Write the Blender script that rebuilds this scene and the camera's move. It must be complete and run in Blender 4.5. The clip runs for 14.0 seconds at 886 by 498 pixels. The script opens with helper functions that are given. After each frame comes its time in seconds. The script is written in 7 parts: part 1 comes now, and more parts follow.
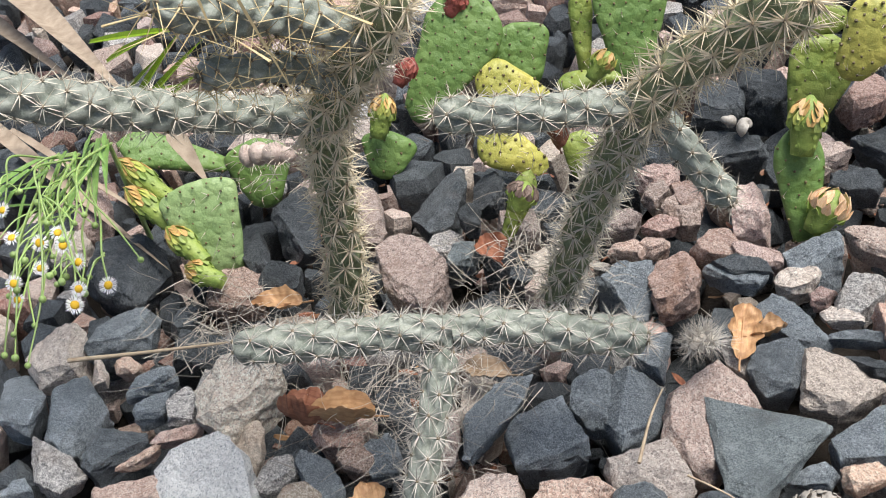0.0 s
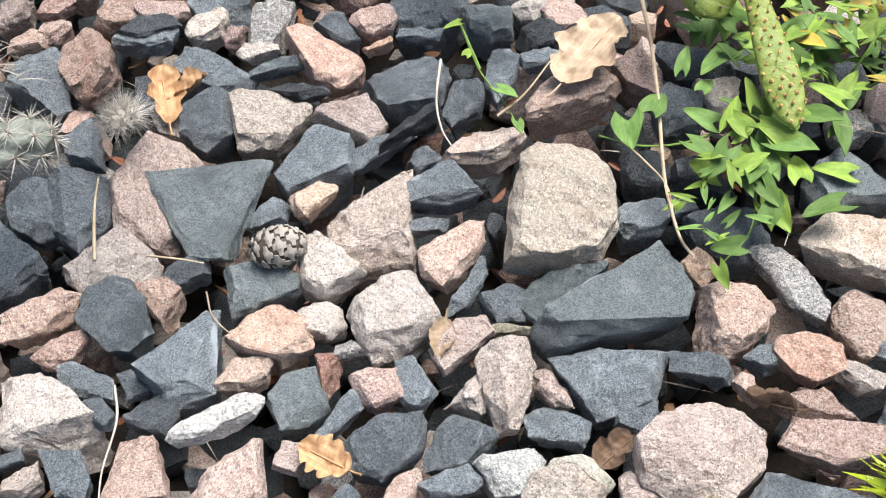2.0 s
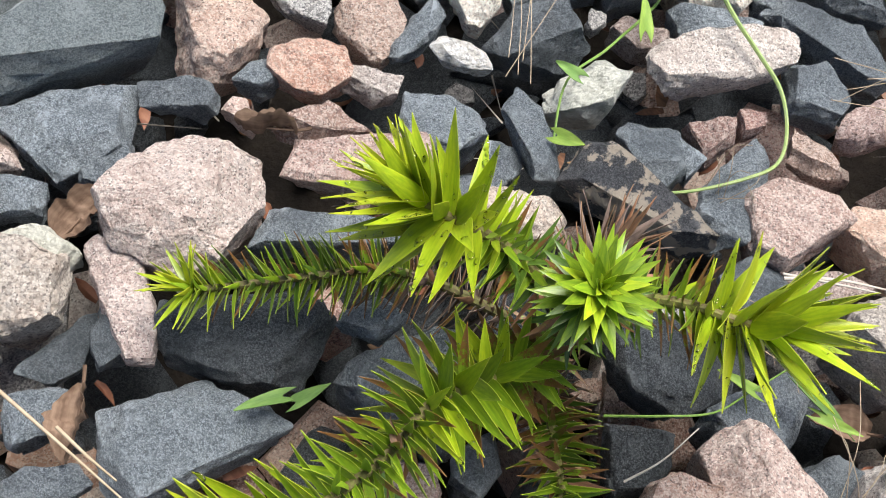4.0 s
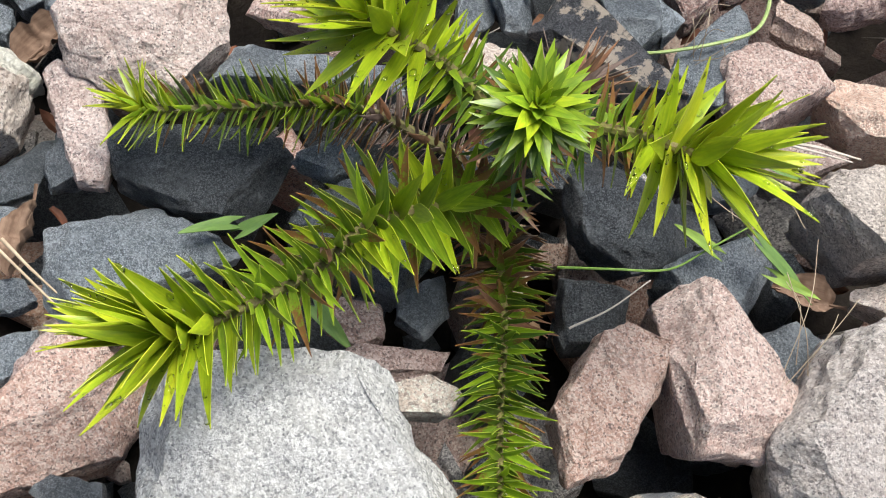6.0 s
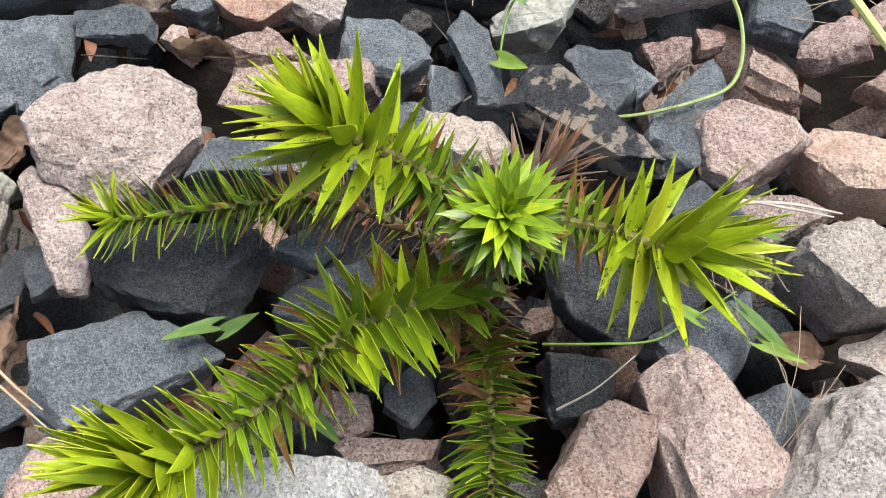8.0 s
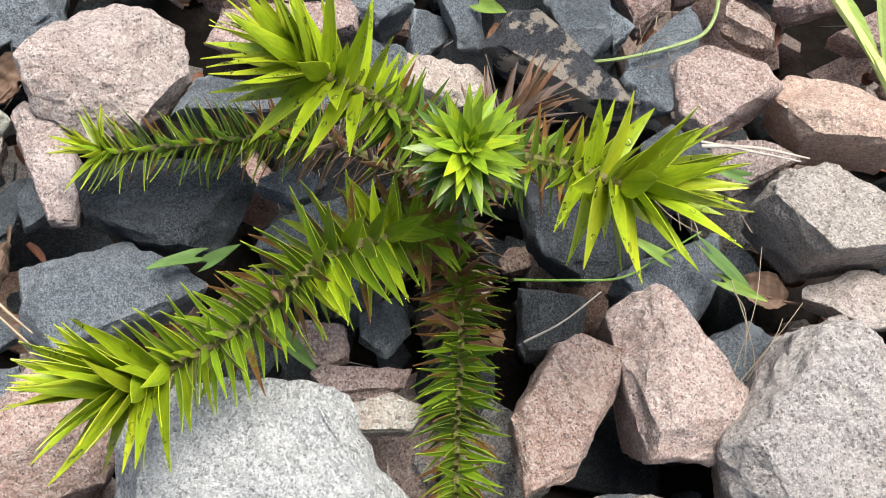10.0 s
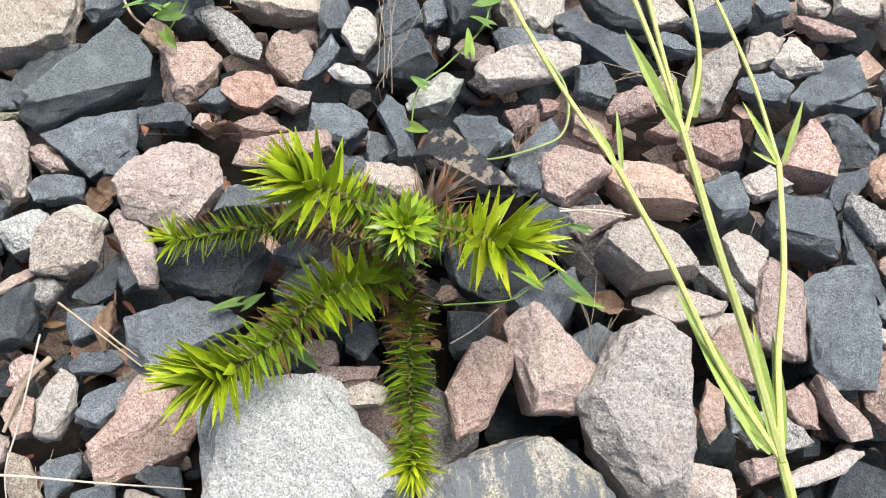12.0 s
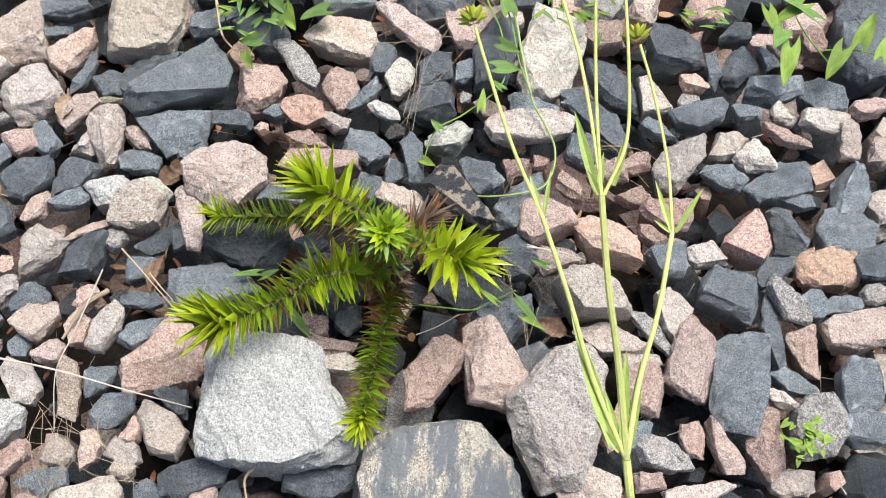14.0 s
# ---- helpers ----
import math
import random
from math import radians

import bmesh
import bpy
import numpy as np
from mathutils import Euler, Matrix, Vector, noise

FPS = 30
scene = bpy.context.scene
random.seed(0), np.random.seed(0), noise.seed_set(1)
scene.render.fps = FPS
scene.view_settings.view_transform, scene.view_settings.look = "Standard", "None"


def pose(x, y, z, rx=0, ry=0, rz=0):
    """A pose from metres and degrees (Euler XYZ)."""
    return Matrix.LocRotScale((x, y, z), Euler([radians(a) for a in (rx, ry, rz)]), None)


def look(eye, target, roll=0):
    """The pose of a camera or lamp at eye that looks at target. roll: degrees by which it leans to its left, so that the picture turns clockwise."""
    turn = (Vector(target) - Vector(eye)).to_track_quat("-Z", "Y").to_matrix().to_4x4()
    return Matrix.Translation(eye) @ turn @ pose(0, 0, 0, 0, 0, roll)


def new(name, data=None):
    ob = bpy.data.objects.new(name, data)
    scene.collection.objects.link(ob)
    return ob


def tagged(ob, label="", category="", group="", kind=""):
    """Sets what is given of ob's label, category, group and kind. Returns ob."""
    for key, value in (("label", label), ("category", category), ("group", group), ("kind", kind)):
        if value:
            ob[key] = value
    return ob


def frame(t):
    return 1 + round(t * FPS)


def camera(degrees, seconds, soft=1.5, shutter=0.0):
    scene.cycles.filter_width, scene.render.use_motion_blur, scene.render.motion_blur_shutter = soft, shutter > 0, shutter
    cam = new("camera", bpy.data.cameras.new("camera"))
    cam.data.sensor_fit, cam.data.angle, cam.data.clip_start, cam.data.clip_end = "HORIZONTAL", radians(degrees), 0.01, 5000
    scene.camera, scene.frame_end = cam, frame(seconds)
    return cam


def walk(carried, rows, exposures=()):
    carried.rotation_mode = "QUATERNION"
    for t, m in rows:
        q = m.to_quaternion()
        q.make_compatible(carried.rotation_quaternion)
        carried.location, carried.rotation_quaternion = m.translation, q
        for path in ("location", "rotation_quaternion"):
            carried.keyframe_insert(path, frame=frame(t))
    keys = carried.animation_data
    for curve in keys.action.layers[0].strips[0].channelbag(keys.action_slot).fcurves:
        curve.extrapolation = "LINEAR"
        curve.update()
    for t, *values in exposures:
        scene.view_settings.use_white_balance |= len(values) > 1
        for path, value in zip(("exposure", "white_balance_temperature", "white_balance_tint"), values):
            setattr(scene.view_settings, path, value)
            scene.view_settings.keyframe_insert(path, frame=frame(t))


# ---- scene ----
cam = camera(42.0, 14.0, soft=1.0)
PATH = [
    (0, (0.215, 0.047, 0.806), (0.065, 1.556, -0.498), -12.7),
    (0.5, (0.224, 0.039, 0.813), (0.152, 1.475, -0.577), -14.2),
    (1, (0.242, 0.036, 0.805), (0.34, 1.336, -0.711), -14.1),
    (1.5, (0.278, 0.046, 0.793), (0.572, 1.186, -0.824), -12.1),
    (2, (0.3, 0.049, 0.774), (0.766, 1.051, -0.893), -7.5),
    (2.5, (0.324, 0.054, 0.742), (0.963, 0.897, -0.955), -1.0),
    (3, (0.374, 0.059, 0.72), (1.064, 0.716, -1.039), 3.6),
    (3.5, (0.398, 0.034, 0.667), (1.13, 0.537, -1.125), 11.3),
    (4, (0.413, 0.001, 0.608), (1.154, 0.425, -1.2), 15.3),
    (4.2, (0.414, -0.009, 0.593), (1.13, 0.388, -1.231), 16.4),
    (6.3, (0.411, -0.073, 0.582), (1.053, 0.353, -1.264), 14.8),
    (6.5, (0.413, -0.072, 0.584), (1.067, 0.364, -1.255), 14.5),
    (7, (0.426, -0.056, 0.591), (1.094, 0.411, -1.235), 12.5),
    (7.5, (0.444, -0.044, 0.6), (1.086, 0.401, -1.241), 11.1),
    (8, (0.456, -0.046, 0.602), (1.066, 0.374, -1.256), 10.3),
    (8.5, (0.464, -0.058, 0.606), (1.013, 0.34, -1.275), 9.2),
    (8.7, (0.463, -0.066, 0.606), (0.999, 0.329, -1.28), 9.4),
    (10.8, (0.449, -0.08, 0.668), (1.006, 0.301, -1.215), 11.3),
    (11, (0.44, -0.089, 0.705), (1.019, 0.287, -1.172), 11.8),
    (11.5, (0.406, -0.126, 0.818), (1.025, 0.254, -1.045), 11.5),
    (12, (0.367, -0.162, 0.941), (1.004, 0.254, -0.908), 8.9),
    (12.5, (0.36, -0.183, 1.013), (0.924, 0.243, -0.858), 8.2),
    (13, (0.385, -0.237, 1.07), (0.857, 0.323, -0.792), 0.2),
    (13.5, (0.4, -0.312, 1.112), (0.833, 0.325, -0.734), -0.1),
    (14, (0.375, -0.323, 1.154), (0.908, 0.275, -0.678), 4.9),
]
walk(cam, [(t, look(eye, target, roll)) for t, eye, target, roll in PATH], [(0, 0.14), (1, 0.26), (2, 0.46), (3, 0.43), (3.5, 0.56), (4, 0.42), (6.5, 0.35), (8.5, 0.35), (11, 0.32), (12.5, 0.30), (14, 0.23)])

# ---- light: bright overcast daylight, open sky above ----
world = bpy.data.worlds.new("sky")
scene.world = world
world.use_nodes = True
wt = world.node_tree
sky = wt.nodes.new("ShaderNodeTexSky")
sky.sky_type, sky.sun_disc = "NISHITA", False
sky.sun_elevation, sky.sun_rotation = radians(70), radians(83)
sky.air_density, sky.dust_density, sky.ozone_density = 1.0, 3.0, 1.0
wt.links.new(sky.outputs[0], wt.nodes["Background"].inputs[0])
wt.nodes["Background"].inputs[1].default_value = 0.10
sun = new("sun", bpy.data.lights.new("sun", "SUN"))
sun.data.energy, sun.data.angle, sun.data.color = 4.7, radians(36), (1.0, 0.97, 0.93)
sun.matrix_basis = look((0.34, 0.04, 0.94), (0, 0, 0))


# ---- materials ----
def nodes_of(name, rough=0.7):
    m = bpy.data.materials.new(name)
    m.use_nodes = True
    nt = m.node_tree
    bsdf = nt.nodes["Principled BSDF"]
    bsdf.inputs["Roughness"].default_value = rough
    return m, nt, bsdf


def mixed(nt, fac, a, b, mode="MIX"):
    """A colour mix; fac, a and b are sockets or values."""
    n = nt.nodes.new("ShaderNodeMix")
    n.data_type, n.blend_type = "RGBA", mode
    for socket, v in ((n.inputs[0], fac), (n.inputs[6], a), (n.inputs[7], b)):
        if isinstance(v, bpy.types.NodeSocket):
            nt.links.new(v, socket)
        else:
            socket.default_value = v if isinstance(v, float) else (*v, 1)
    return n.outputs[2]


def ramp(nt, fac, stops, constant=False):
    n = nt.nodes.new("ShaderNodeValToRGB")
    if constant:
        n.color_ramp.interpolation = "CONSTANT"
    el = n.color_ramp.elements
    while len(el) < len(stops):
        el.new(0.5)
    for e, (p, c) in zip(el, stops):
        e.position = p
        e.color = (c, c, c, 1) if isinstance(c, float) else (*c, 1)
    nt.links.new(fac, n.inputs[0])
    return n.outputs[0]


def noise_tex(nt, vec, scale, detail=4.0, rough=0.55):
    n = nt.nodes.new("ShaderNodeTexNoise")
    n.inputs["Scale"].default_value, n.inputs["Detail"].default_value, n.inputs["Roughness"].default_value = scale, detail, rough
    nt.links.new(vec, n.inputs["Vector"])
    return n.outputs[0]


def cells(nt, vec, scale, out="Color", feature="F1"):
    n = nt.nodes.new("ShaderNodeTexVoronoi")
    n.feature = feature
    n.inputs["Scale"].default_value = scale
    nt.links.new(vec, n.inputs["Vector"])
    return n.outputs[out]


def bump(nt, bsdf, height, strength, distance=0.002):
    n = nt.nodes.new("ShaderNodeBump")
    n.inputs["Strength"].default_value, n.inputs["Distance"].default_value = strength, distance
    nt.links.new(height, n.inputs["Height"])
    nt.links.new(n.outputs[0], bsdf.inputs["Normal"])


def spot(nt, shift=True, island=False):
    """Object coordinates, shifted by each object's own random number, and that number."""
    co = nt.nodes.new("ShaderNodeTexCoord").outputs["Object"]
    if island:
        rnd = nt.nodes.new("ShaderNodeNewGeometry").outputs["Random Per Island"]
    else:
        rnd = nt.nodes.new("ShaderNodeObjectInfo").outputs["Random"]
    if not shift:
        return co, rnd
    add = nt.nodes.new("ShaderNodeVectorMath")
    add.operation = "MULTIPLY_ADD"
    comb = nt.nodes.new("ShaderNodeCombineXYZ")
    for k in range(3):
        nt.links.new(rnd, comb.inputs[k])
    nt.links.new(comb.outputs[0], add.inputs[0])
    add.inputs[1].default_value = (7.3, 5.1, 3.7)
    nt.links.new(co, add.inputs[2])
    return add.outputs[0], rnd


def granite(name, body, light, dark, grain=1000.0, warm=(0.30, 0.17, 0.11), island=False, dark_share=0.2, light_share=0.35, patch=None):
    """Crystalline stone: mineral grains of three colours, weather stains, rough broken faces."""
    m, nt, bsdf = nodes_of(name, 0.82)
    vec, rnd = spot(nt, island=island)
    warp = nt.nodes.new("ShaderNodeVectorMath")
    warp.operation = "MULTIPLY_ADD"
    wn = nt.nodes.new("ShaderNodeTexNoise")
    wn.inputs["Scale"].default_value = 160
    nt.links.new(vec, wn.inputs["Vector"])
    nt.links.new(wn.outputs["Color"], warp.inputs[0])
    warp.inputs[1].default_value = (0.0012, 0.0012, 0.0012)
    nt.links.new(vec, warp.inputs[2])
    grains = cells(nt, warp.outputs[0], grain)
    pick = nt.nodes.new("ShaderNodeSeparateColor")
    nt.links.new(grains, pick.inputs[0])
    body2 = [min(1, c * 1.18) for c in body]
    bright = [min(0.82, c * 1.16) for c in light]
    col = ramp(nt, pick.outputs[0], [(0.0, dark), (dark_share * 0.5, [c * 1.5 for c in dark]), (dark_share, body), (0.55, body2), (1 - light_share, light), (0.88, bright)])
    fine = noise_tex(nt, vec, 1100.0, 3.0, 0.75)
    col = mixed(nt, ramp(nt, fine, [(0.53, 0.0), (0.66, 0.45)]), col, bright)
    col = mixed(nt, ramp(nt, fine, [(0.34, 0.38), (0.43, 0.0)]), col, [c * 1.4 for c in dark])
    # crystals clotted into blotches of a few millimetres
    clot = noise_tex(nt, vec, 230.0, 4.0, 0.6)
    col = mixed(nt, ramp(nt, clot, [(0.36, 0.5), (0.50, 0.0)]), col, [a * 0.75 + b * 0.25 for a, b in zip(body, dark)])
    col = mixed(nt, ramp(nt, clot, [(0.52, 0.0), (0.66, 0.5)]), col, bright)
    # stains over several centimetres
    stain = noise_tex(nt, vec, 28.0, 5.0, 0.6)
    col = mixed(nt, ramp(nt, stain, [(0.50, 0.0), (0.78, 0.55)]), col, warm)
    pale = noise_tex(nt, vec, 46.0, 6.0, 0.65)
    col = mixed(nt, ramp(nt, pale, [(0.5, 0.0), (0.75, 0.4)]), col, [min(0.82, c * 1.1) for c in light])
    if patch:
        band = nt.nodes.new("ShaderNodeMapping")
        band.inputs["Rotation"].default_value, band.inputs["Scale"].default_value = (0.5, 0.3, 0.15), (0.35, 1.5, 1.0)
        nt.links.new(vec, band.inputs[0])
        seam = noise_tex(nt, band.outputs[0], 22.0, 10.0, 0.7)
        col = mixed(nt, ramp(nt, seam, [(0.47, 0.0), (0.53, 0.92)]), col, mixed(nt, fine, [c * 0.4 for c in patch], [c * 1.7 for c in patch]))
    hsv = nt.nodes.new("ShaderNodeHueSaturation")
    for k, (lo, hi) in (("Value", (0.84, 1.16)), ("Saturation", (0.75, 1.2)), ("Hue", (0.488, 0.508))):
        mr = nt.nodes.new("ShaderNodeMapRange")
        mr.inputs[3].default_value, mr.inputs[4].default_value = lo, hi
        frac = nt.nodes.new("ShaderNodeMath")
        frac.operation = "FRACT"
        mul = nt.nodes.new("ShaderNodeMath")
        mul.operation, mul.inputs[1].default_value = "MULTIPLY", {"Value": 1.0, "Saturation": 13.7, "Hue": 37.1}[k]
        nt.links.new(rnd, mul.inputs[0])
        nt.links.new(mul.outputs[0], frac.inputs[0])
        nt.links.new(frac.outputs[0], mr.inputs[0])
        nt.links.new(mr.outputs[0], hsv.inputs[k])
    nt.links.new(col, hsv.inputs["Color"])
    nt.links.new(hsv.outputs[0], bsdf.inputs["Base Color"])
    h1 = noise_tex(nt, vec, 240.0, 6.0, 0.7)
    h2 = noise_tex(nt, vec, 70.0, 5.0, 0.6)
    add = nt.nodes.new("ShaderNodeMath")
    add.operation = "ADD"
    nt.links.new(h1, add.inputs[0])
    nt.links.new(h2, add.inputs[1])
    bump(nt, bsdf, add.outputs[0], 1.0, 0.006)
    return m


def slate(name, body, scuff, island=False, veins=0.0, spread=(0.66, 1.38)):
    """Dark fine-grained stone with pale scuffs and a fine salt of light grains."""
    m, nt, bsdf = nodes_of(name, 0.55)
    vec, rnd = spot(nt, island=island)
    salt = noise_tex(nt, vec, 1150.0, 3.0, 0.75)
    col = mixed(nt, ramp(nt, salt, [(0.515, 0.0), (0.575, 0.8)]), body, scuff)
    col = mixed(nt, ramp(nt, salt, [(0.37, 0.7), (0.43, 0.0)]), col, [c * 0.5 for c in body])
    rub = noise_tex(nt, vec, 55.0, 8.0, 0.72)
    col = mixed(nt, ramp(nt, rub, [(0.52, 0.0), (0.70, 0.6)]), col, [min(1, c * 1.1) for c in scuff])
    # flecks and dull blotches of a few millimetres
    fleck = noise_tex(nt, vec, 560.0, 5.0, 0.75)
    col = mixed(nt, ramp(nt, fleck, [(0.38, 0.8), (0.48, 0.0)]), col, [c * 0.45 for c in body])
    col = mixed(nt, ramp(nt, fleck, [(0.53, 0.0), (0.63, 0.7)]), col, [a * 0.35 + b * 0.65 for a, b in zip(body, scuff)])
    mottle = noise_tex(nt, vec, 20.0, 4.0)
    col = mixed(nt, ramp(nt, mottle, [(0.32, 0.6), (0.50, 0.0)]), col, [c * 0.6 for c in body])
    dust = noise_tex(nt, vec, 34.0, 5.0, 0.6)
    col = mixed(nt, ramp(nt, dust, [(0.60, 0.0), (0.8, 0.35)]), col, (0.24, 0.22, 0.19))
    if not island:
        edge = nt.nodes.new("ShaderNodeNewGeometry").outputs["Pointiness"]
        col = mixed(nt, ramp(nt, edge, [(0.52, 0.0), (0.60, 0.75)]), col, [c * 1.15 for c in scuff])
    if veins:
        v = noise_tex(nt, vec, 42.0, 7.0, 0.65)
        col = mixed(nt, ramp(nt, v, [(0.50, 0.0), (0.53, veins), (0.66, veins), (0.70, 0.0)]), col, (0.62, 0.53, 0.42))
    hsv = nt.nodes.new("ShaderNodeHueSaturation")
    mr = nt.nodes.new("ShaderNodeMapRange")
    mr.inputs[3].default_value, mr.inputs[4].default_value = spread
    nt.links.new(rnd, mr.inputs[0])
    nt.links.new(mr.outputs[0], hsv.inputs["Value"])
    nt.links.new(col, hsv.inputs["Color"])
    nt.links.new(hsv.outputs[0], bsdf.inputs["Base Color"])
    h1 = noise_tex(nt, vec, 130.0, 9.0, 0.8)
    bump(nt, bsdf, h1, 1.0, 0.011)
    return m


def stone_set(island=False):
    s = "_rubble" if island else ""
    return {
        "pink": granite("pink_granite" + s, (0.545, 0.375, 0.312), (0.715, 0.590, 0.520), (0.17, 0.128, 0.112), warm=(0.35, 0.205, 0.15), island=island, dark_share=0.16),
        "pale": granite("pale_granite" + s, (0.550, 0.460, 0.392), (0.72, 0.645, 0.575), (0.21, 0.18, 0.16), island=island, warm=(0.44, 0.31, 0.24), dark_share=0.16),
        "orange": granite("orange_granite" + s, (0.60, 0.385, 0.285), (0.74, 0.58, 0.475), (0.26, 0.175, 0.14), island=island, warm=(0.42, 0.21, 0.13), dark_share=0.12),
        "red": granite("red_granite" + s, (0.30, 0.165, 0.13), (0.50, 0.38, 0.32), (0.13, 0.09, 0.08), island=island),
        "grey": granite("grey_granite" + s, (0.30, 0.29, 0.28), (0.62, 0.60, 0.57), (0.09, 0.09, 0.095), island=island, warm=(0.30, 0.23, 0.18)),
        # Rubble slate is a darker copy: shade in the gaps put into its colour.
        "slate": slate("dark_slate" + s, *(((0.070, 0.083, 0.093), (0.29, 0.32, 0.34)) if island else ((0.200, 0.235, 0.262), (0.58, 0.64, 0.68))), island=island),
    }


STONE = stone_set()
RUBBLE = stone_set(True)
STONE |= {
    "light_grey": granite("light_grey_granite", (0.47, 0.475, 0.455), (0.66, 0.665, 0.64), (0.20, 0.205, 0.205), 900.0, warm=(0.50, 0.47, 0.42), dark_share=0.24),
    "yellow_grey": granite("yellow_grey_granite", (0.52, 0.45, 0.39), (0.70, 0.64, 0.575), (0.19, 0.165, 0.15), 800.0, warm=(0.56, 0.40, 0.30), dark_share=0.22),
    "warm": granite("warm_beige_granite", (0.56, 0.465, 0.38), (0.76, 0.68, 0.60), (0.28, 0.22, 0.18), warm=(0.46, 0.31, 0.21), dark_share=0.14),
    "white": granite("white_stone", (0.60, 0.58, 0.54), (0.78, 0.77, 0.73), (0.30, 0.29, 0.28), 560.0, warm=(0.45, 0.40, 0.34)),
    # Dusky stones, and far pink ones whose shade is put into the colour.
    "dusky": granite("dusky_and_shaded_pink_granite", (0.365, 0.255, 0.215), (0.55, 0.445, 0.395), (0.12, 0.09, 0.078)),
    # Truly black stones, plus slates by the cacti with shade painted into them.
    "black_and_shaded_slate": slate("blackish_and_shaded_slate", (0.066, 0.078, 0.088), (0.27, 0.295, 0.31)),
    "gneiss": granite("banded_gneiss", (0.46, 0.41, 0.34), (0.70, 0.66, 0.58), (0.13, 0.12, 0.11), 800.0, warm=(0.52, 0.40, 0.28), dark_share=0.28, patch=(0.19, 0.215, 0.235)),
    "fawn": granite("grey_fawn_granite", (0.43, 0.375, 0.32), (0.63, 0.57, 0.50), (0.17, 0.15, 0.13), warm=(0.40, 0.31, 0.24)),
    "cream": granite("cream_granite", (0.64, 0.56, 0.48), (0.77, 0.71, 0.635), (0.27, 0.23, 0.20), 800.0, warm=(0.52, 0.40, 0.32)),
    "bluish": granite("bluish_white_granite", (0.70, 0.715, 0.71), (0.86, 0.87, 0.86), (0.28, 0.31, 0.33), 900.0, warm=(0.55, 0.57, 0.58)),
    "olive": granite("olive_stone", (0.30, 0.29, 0.21), (0.44, 0.42, 0.33), (0.16, 0.15, 0.11), warm=(0.32, 0.28, 0.18)),
    "brown": granite("brown_stone", (0.33, 0.28, 0.22), (0.55, 0.50, 0.43), (0.16, 0.13, 0.11)),
    "chalky": granite("chalky_green_grey_stone", (0.50, 0.50, 0.44), (0.60, 0.60, 0.53), (0.36, 0.36, 0.31), 500.0, warm=(0.46, 0.45, 0.36)),
    "green_slate": slate("green_grey_slate", (0.245, 0.292, 0.305), (0.56, 0.62, 0.63), spread=(0.9, 1.15)),
    "veined": slate("black_stone_with_pale_veins", (0.05, 0.055, 0.062), (0.2, 0.2, 0.21), veins=0.85),
}


def soil_material():
    m, nt, bsdf = nodes_of("dark_soil", 0.95)
    co, _ = spot(nt, False)
    n = noise_tex(nt, co, 30.0, 8.0, 0.7)
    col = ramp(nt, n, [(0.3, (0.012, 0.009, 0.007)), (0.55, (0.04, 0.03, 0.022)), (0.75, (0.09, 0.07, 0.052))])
    nt.links.new(col, bsdf.inputs["Base Color"])
    bump(nt, bsdf, noise_tex(nt, co, 120.0, 8.0, 0.7), 1.0, 0.01)
    return m


# ---- ground and stones ----
def mesh_object(name, bm, materials, smooth=None):
    me = bpy.data.meshes.new(name)
    bm.to_mesh(me)
    bm.free()
    for m in materials if isinstance(materials, (list, tuple)) else [materials]:
        me.materials.append(m)
    if smooth is not None:
        me.polygons.foreach_set("use_smooth", [True] * len(me.polygons))
        me.set_sharp_from_angle(angle=radians(smooth))
    return new(name, me)


def part(name, bm, material, parent, label="", smooth=40):
    ob = mesh_object(name, bm, material, smooth)
    ob.parent = parent
    return tagged(ob, label) if label else ob


def ground_sheet():
    bm = bmesh.new()
    line = [-90, -20, -5] + [-2 + 0.125 * k for k in range(49)] + [7, 22, 90]
    grid = [[bm.verts.new((x, y, -0.085 + (0.012 * noise.noise((x * 3, y * 3, 0)) if abs(x) < 5 and abs(y) < 5 else 0))) for x in line] for y in line]
    for a in range(len(line) - 1):
        for b in range(len(line) - 1):
            bm.faces.new((grid[a][b], grid[a][b + 1], grid[a + 1][b + 1], grid[a + 1][b]))
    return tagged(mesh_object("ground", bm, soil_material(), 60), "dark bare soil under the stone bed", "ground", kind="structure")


ground_sheet()


def plan(form):
    """Corners of a broken stone seen from above, in a box of side 1; form numbers its shape."""
    rng = random.Random(form)
    n = rng.choice((4, 5, 5, 6, 6, 7, 8))
    first = rng.uniform(0, 6.28)
    pts = []
    for k in range(n):
        a = first + (k + rng.uniform(-0.36, 0.36)) * 2 * math.pi / n
        c, s = math.cos(a), math.sin(a)
        r = rng.uniform(0.72, 1.0) / (abs(c) ** 3 + abs(s) ** 3) ** (1 / 3)
        pts.append((r * c, r * s))
    xs, ys = [p[0] for p in pts], [p[1] for p in pts]
    return [((x - min(xs)) / (max(xs) - min(xs)) - 0.5, (y - min(ys)) / (max(ys) - min(ys)) - 0.5) for x, y in pts]


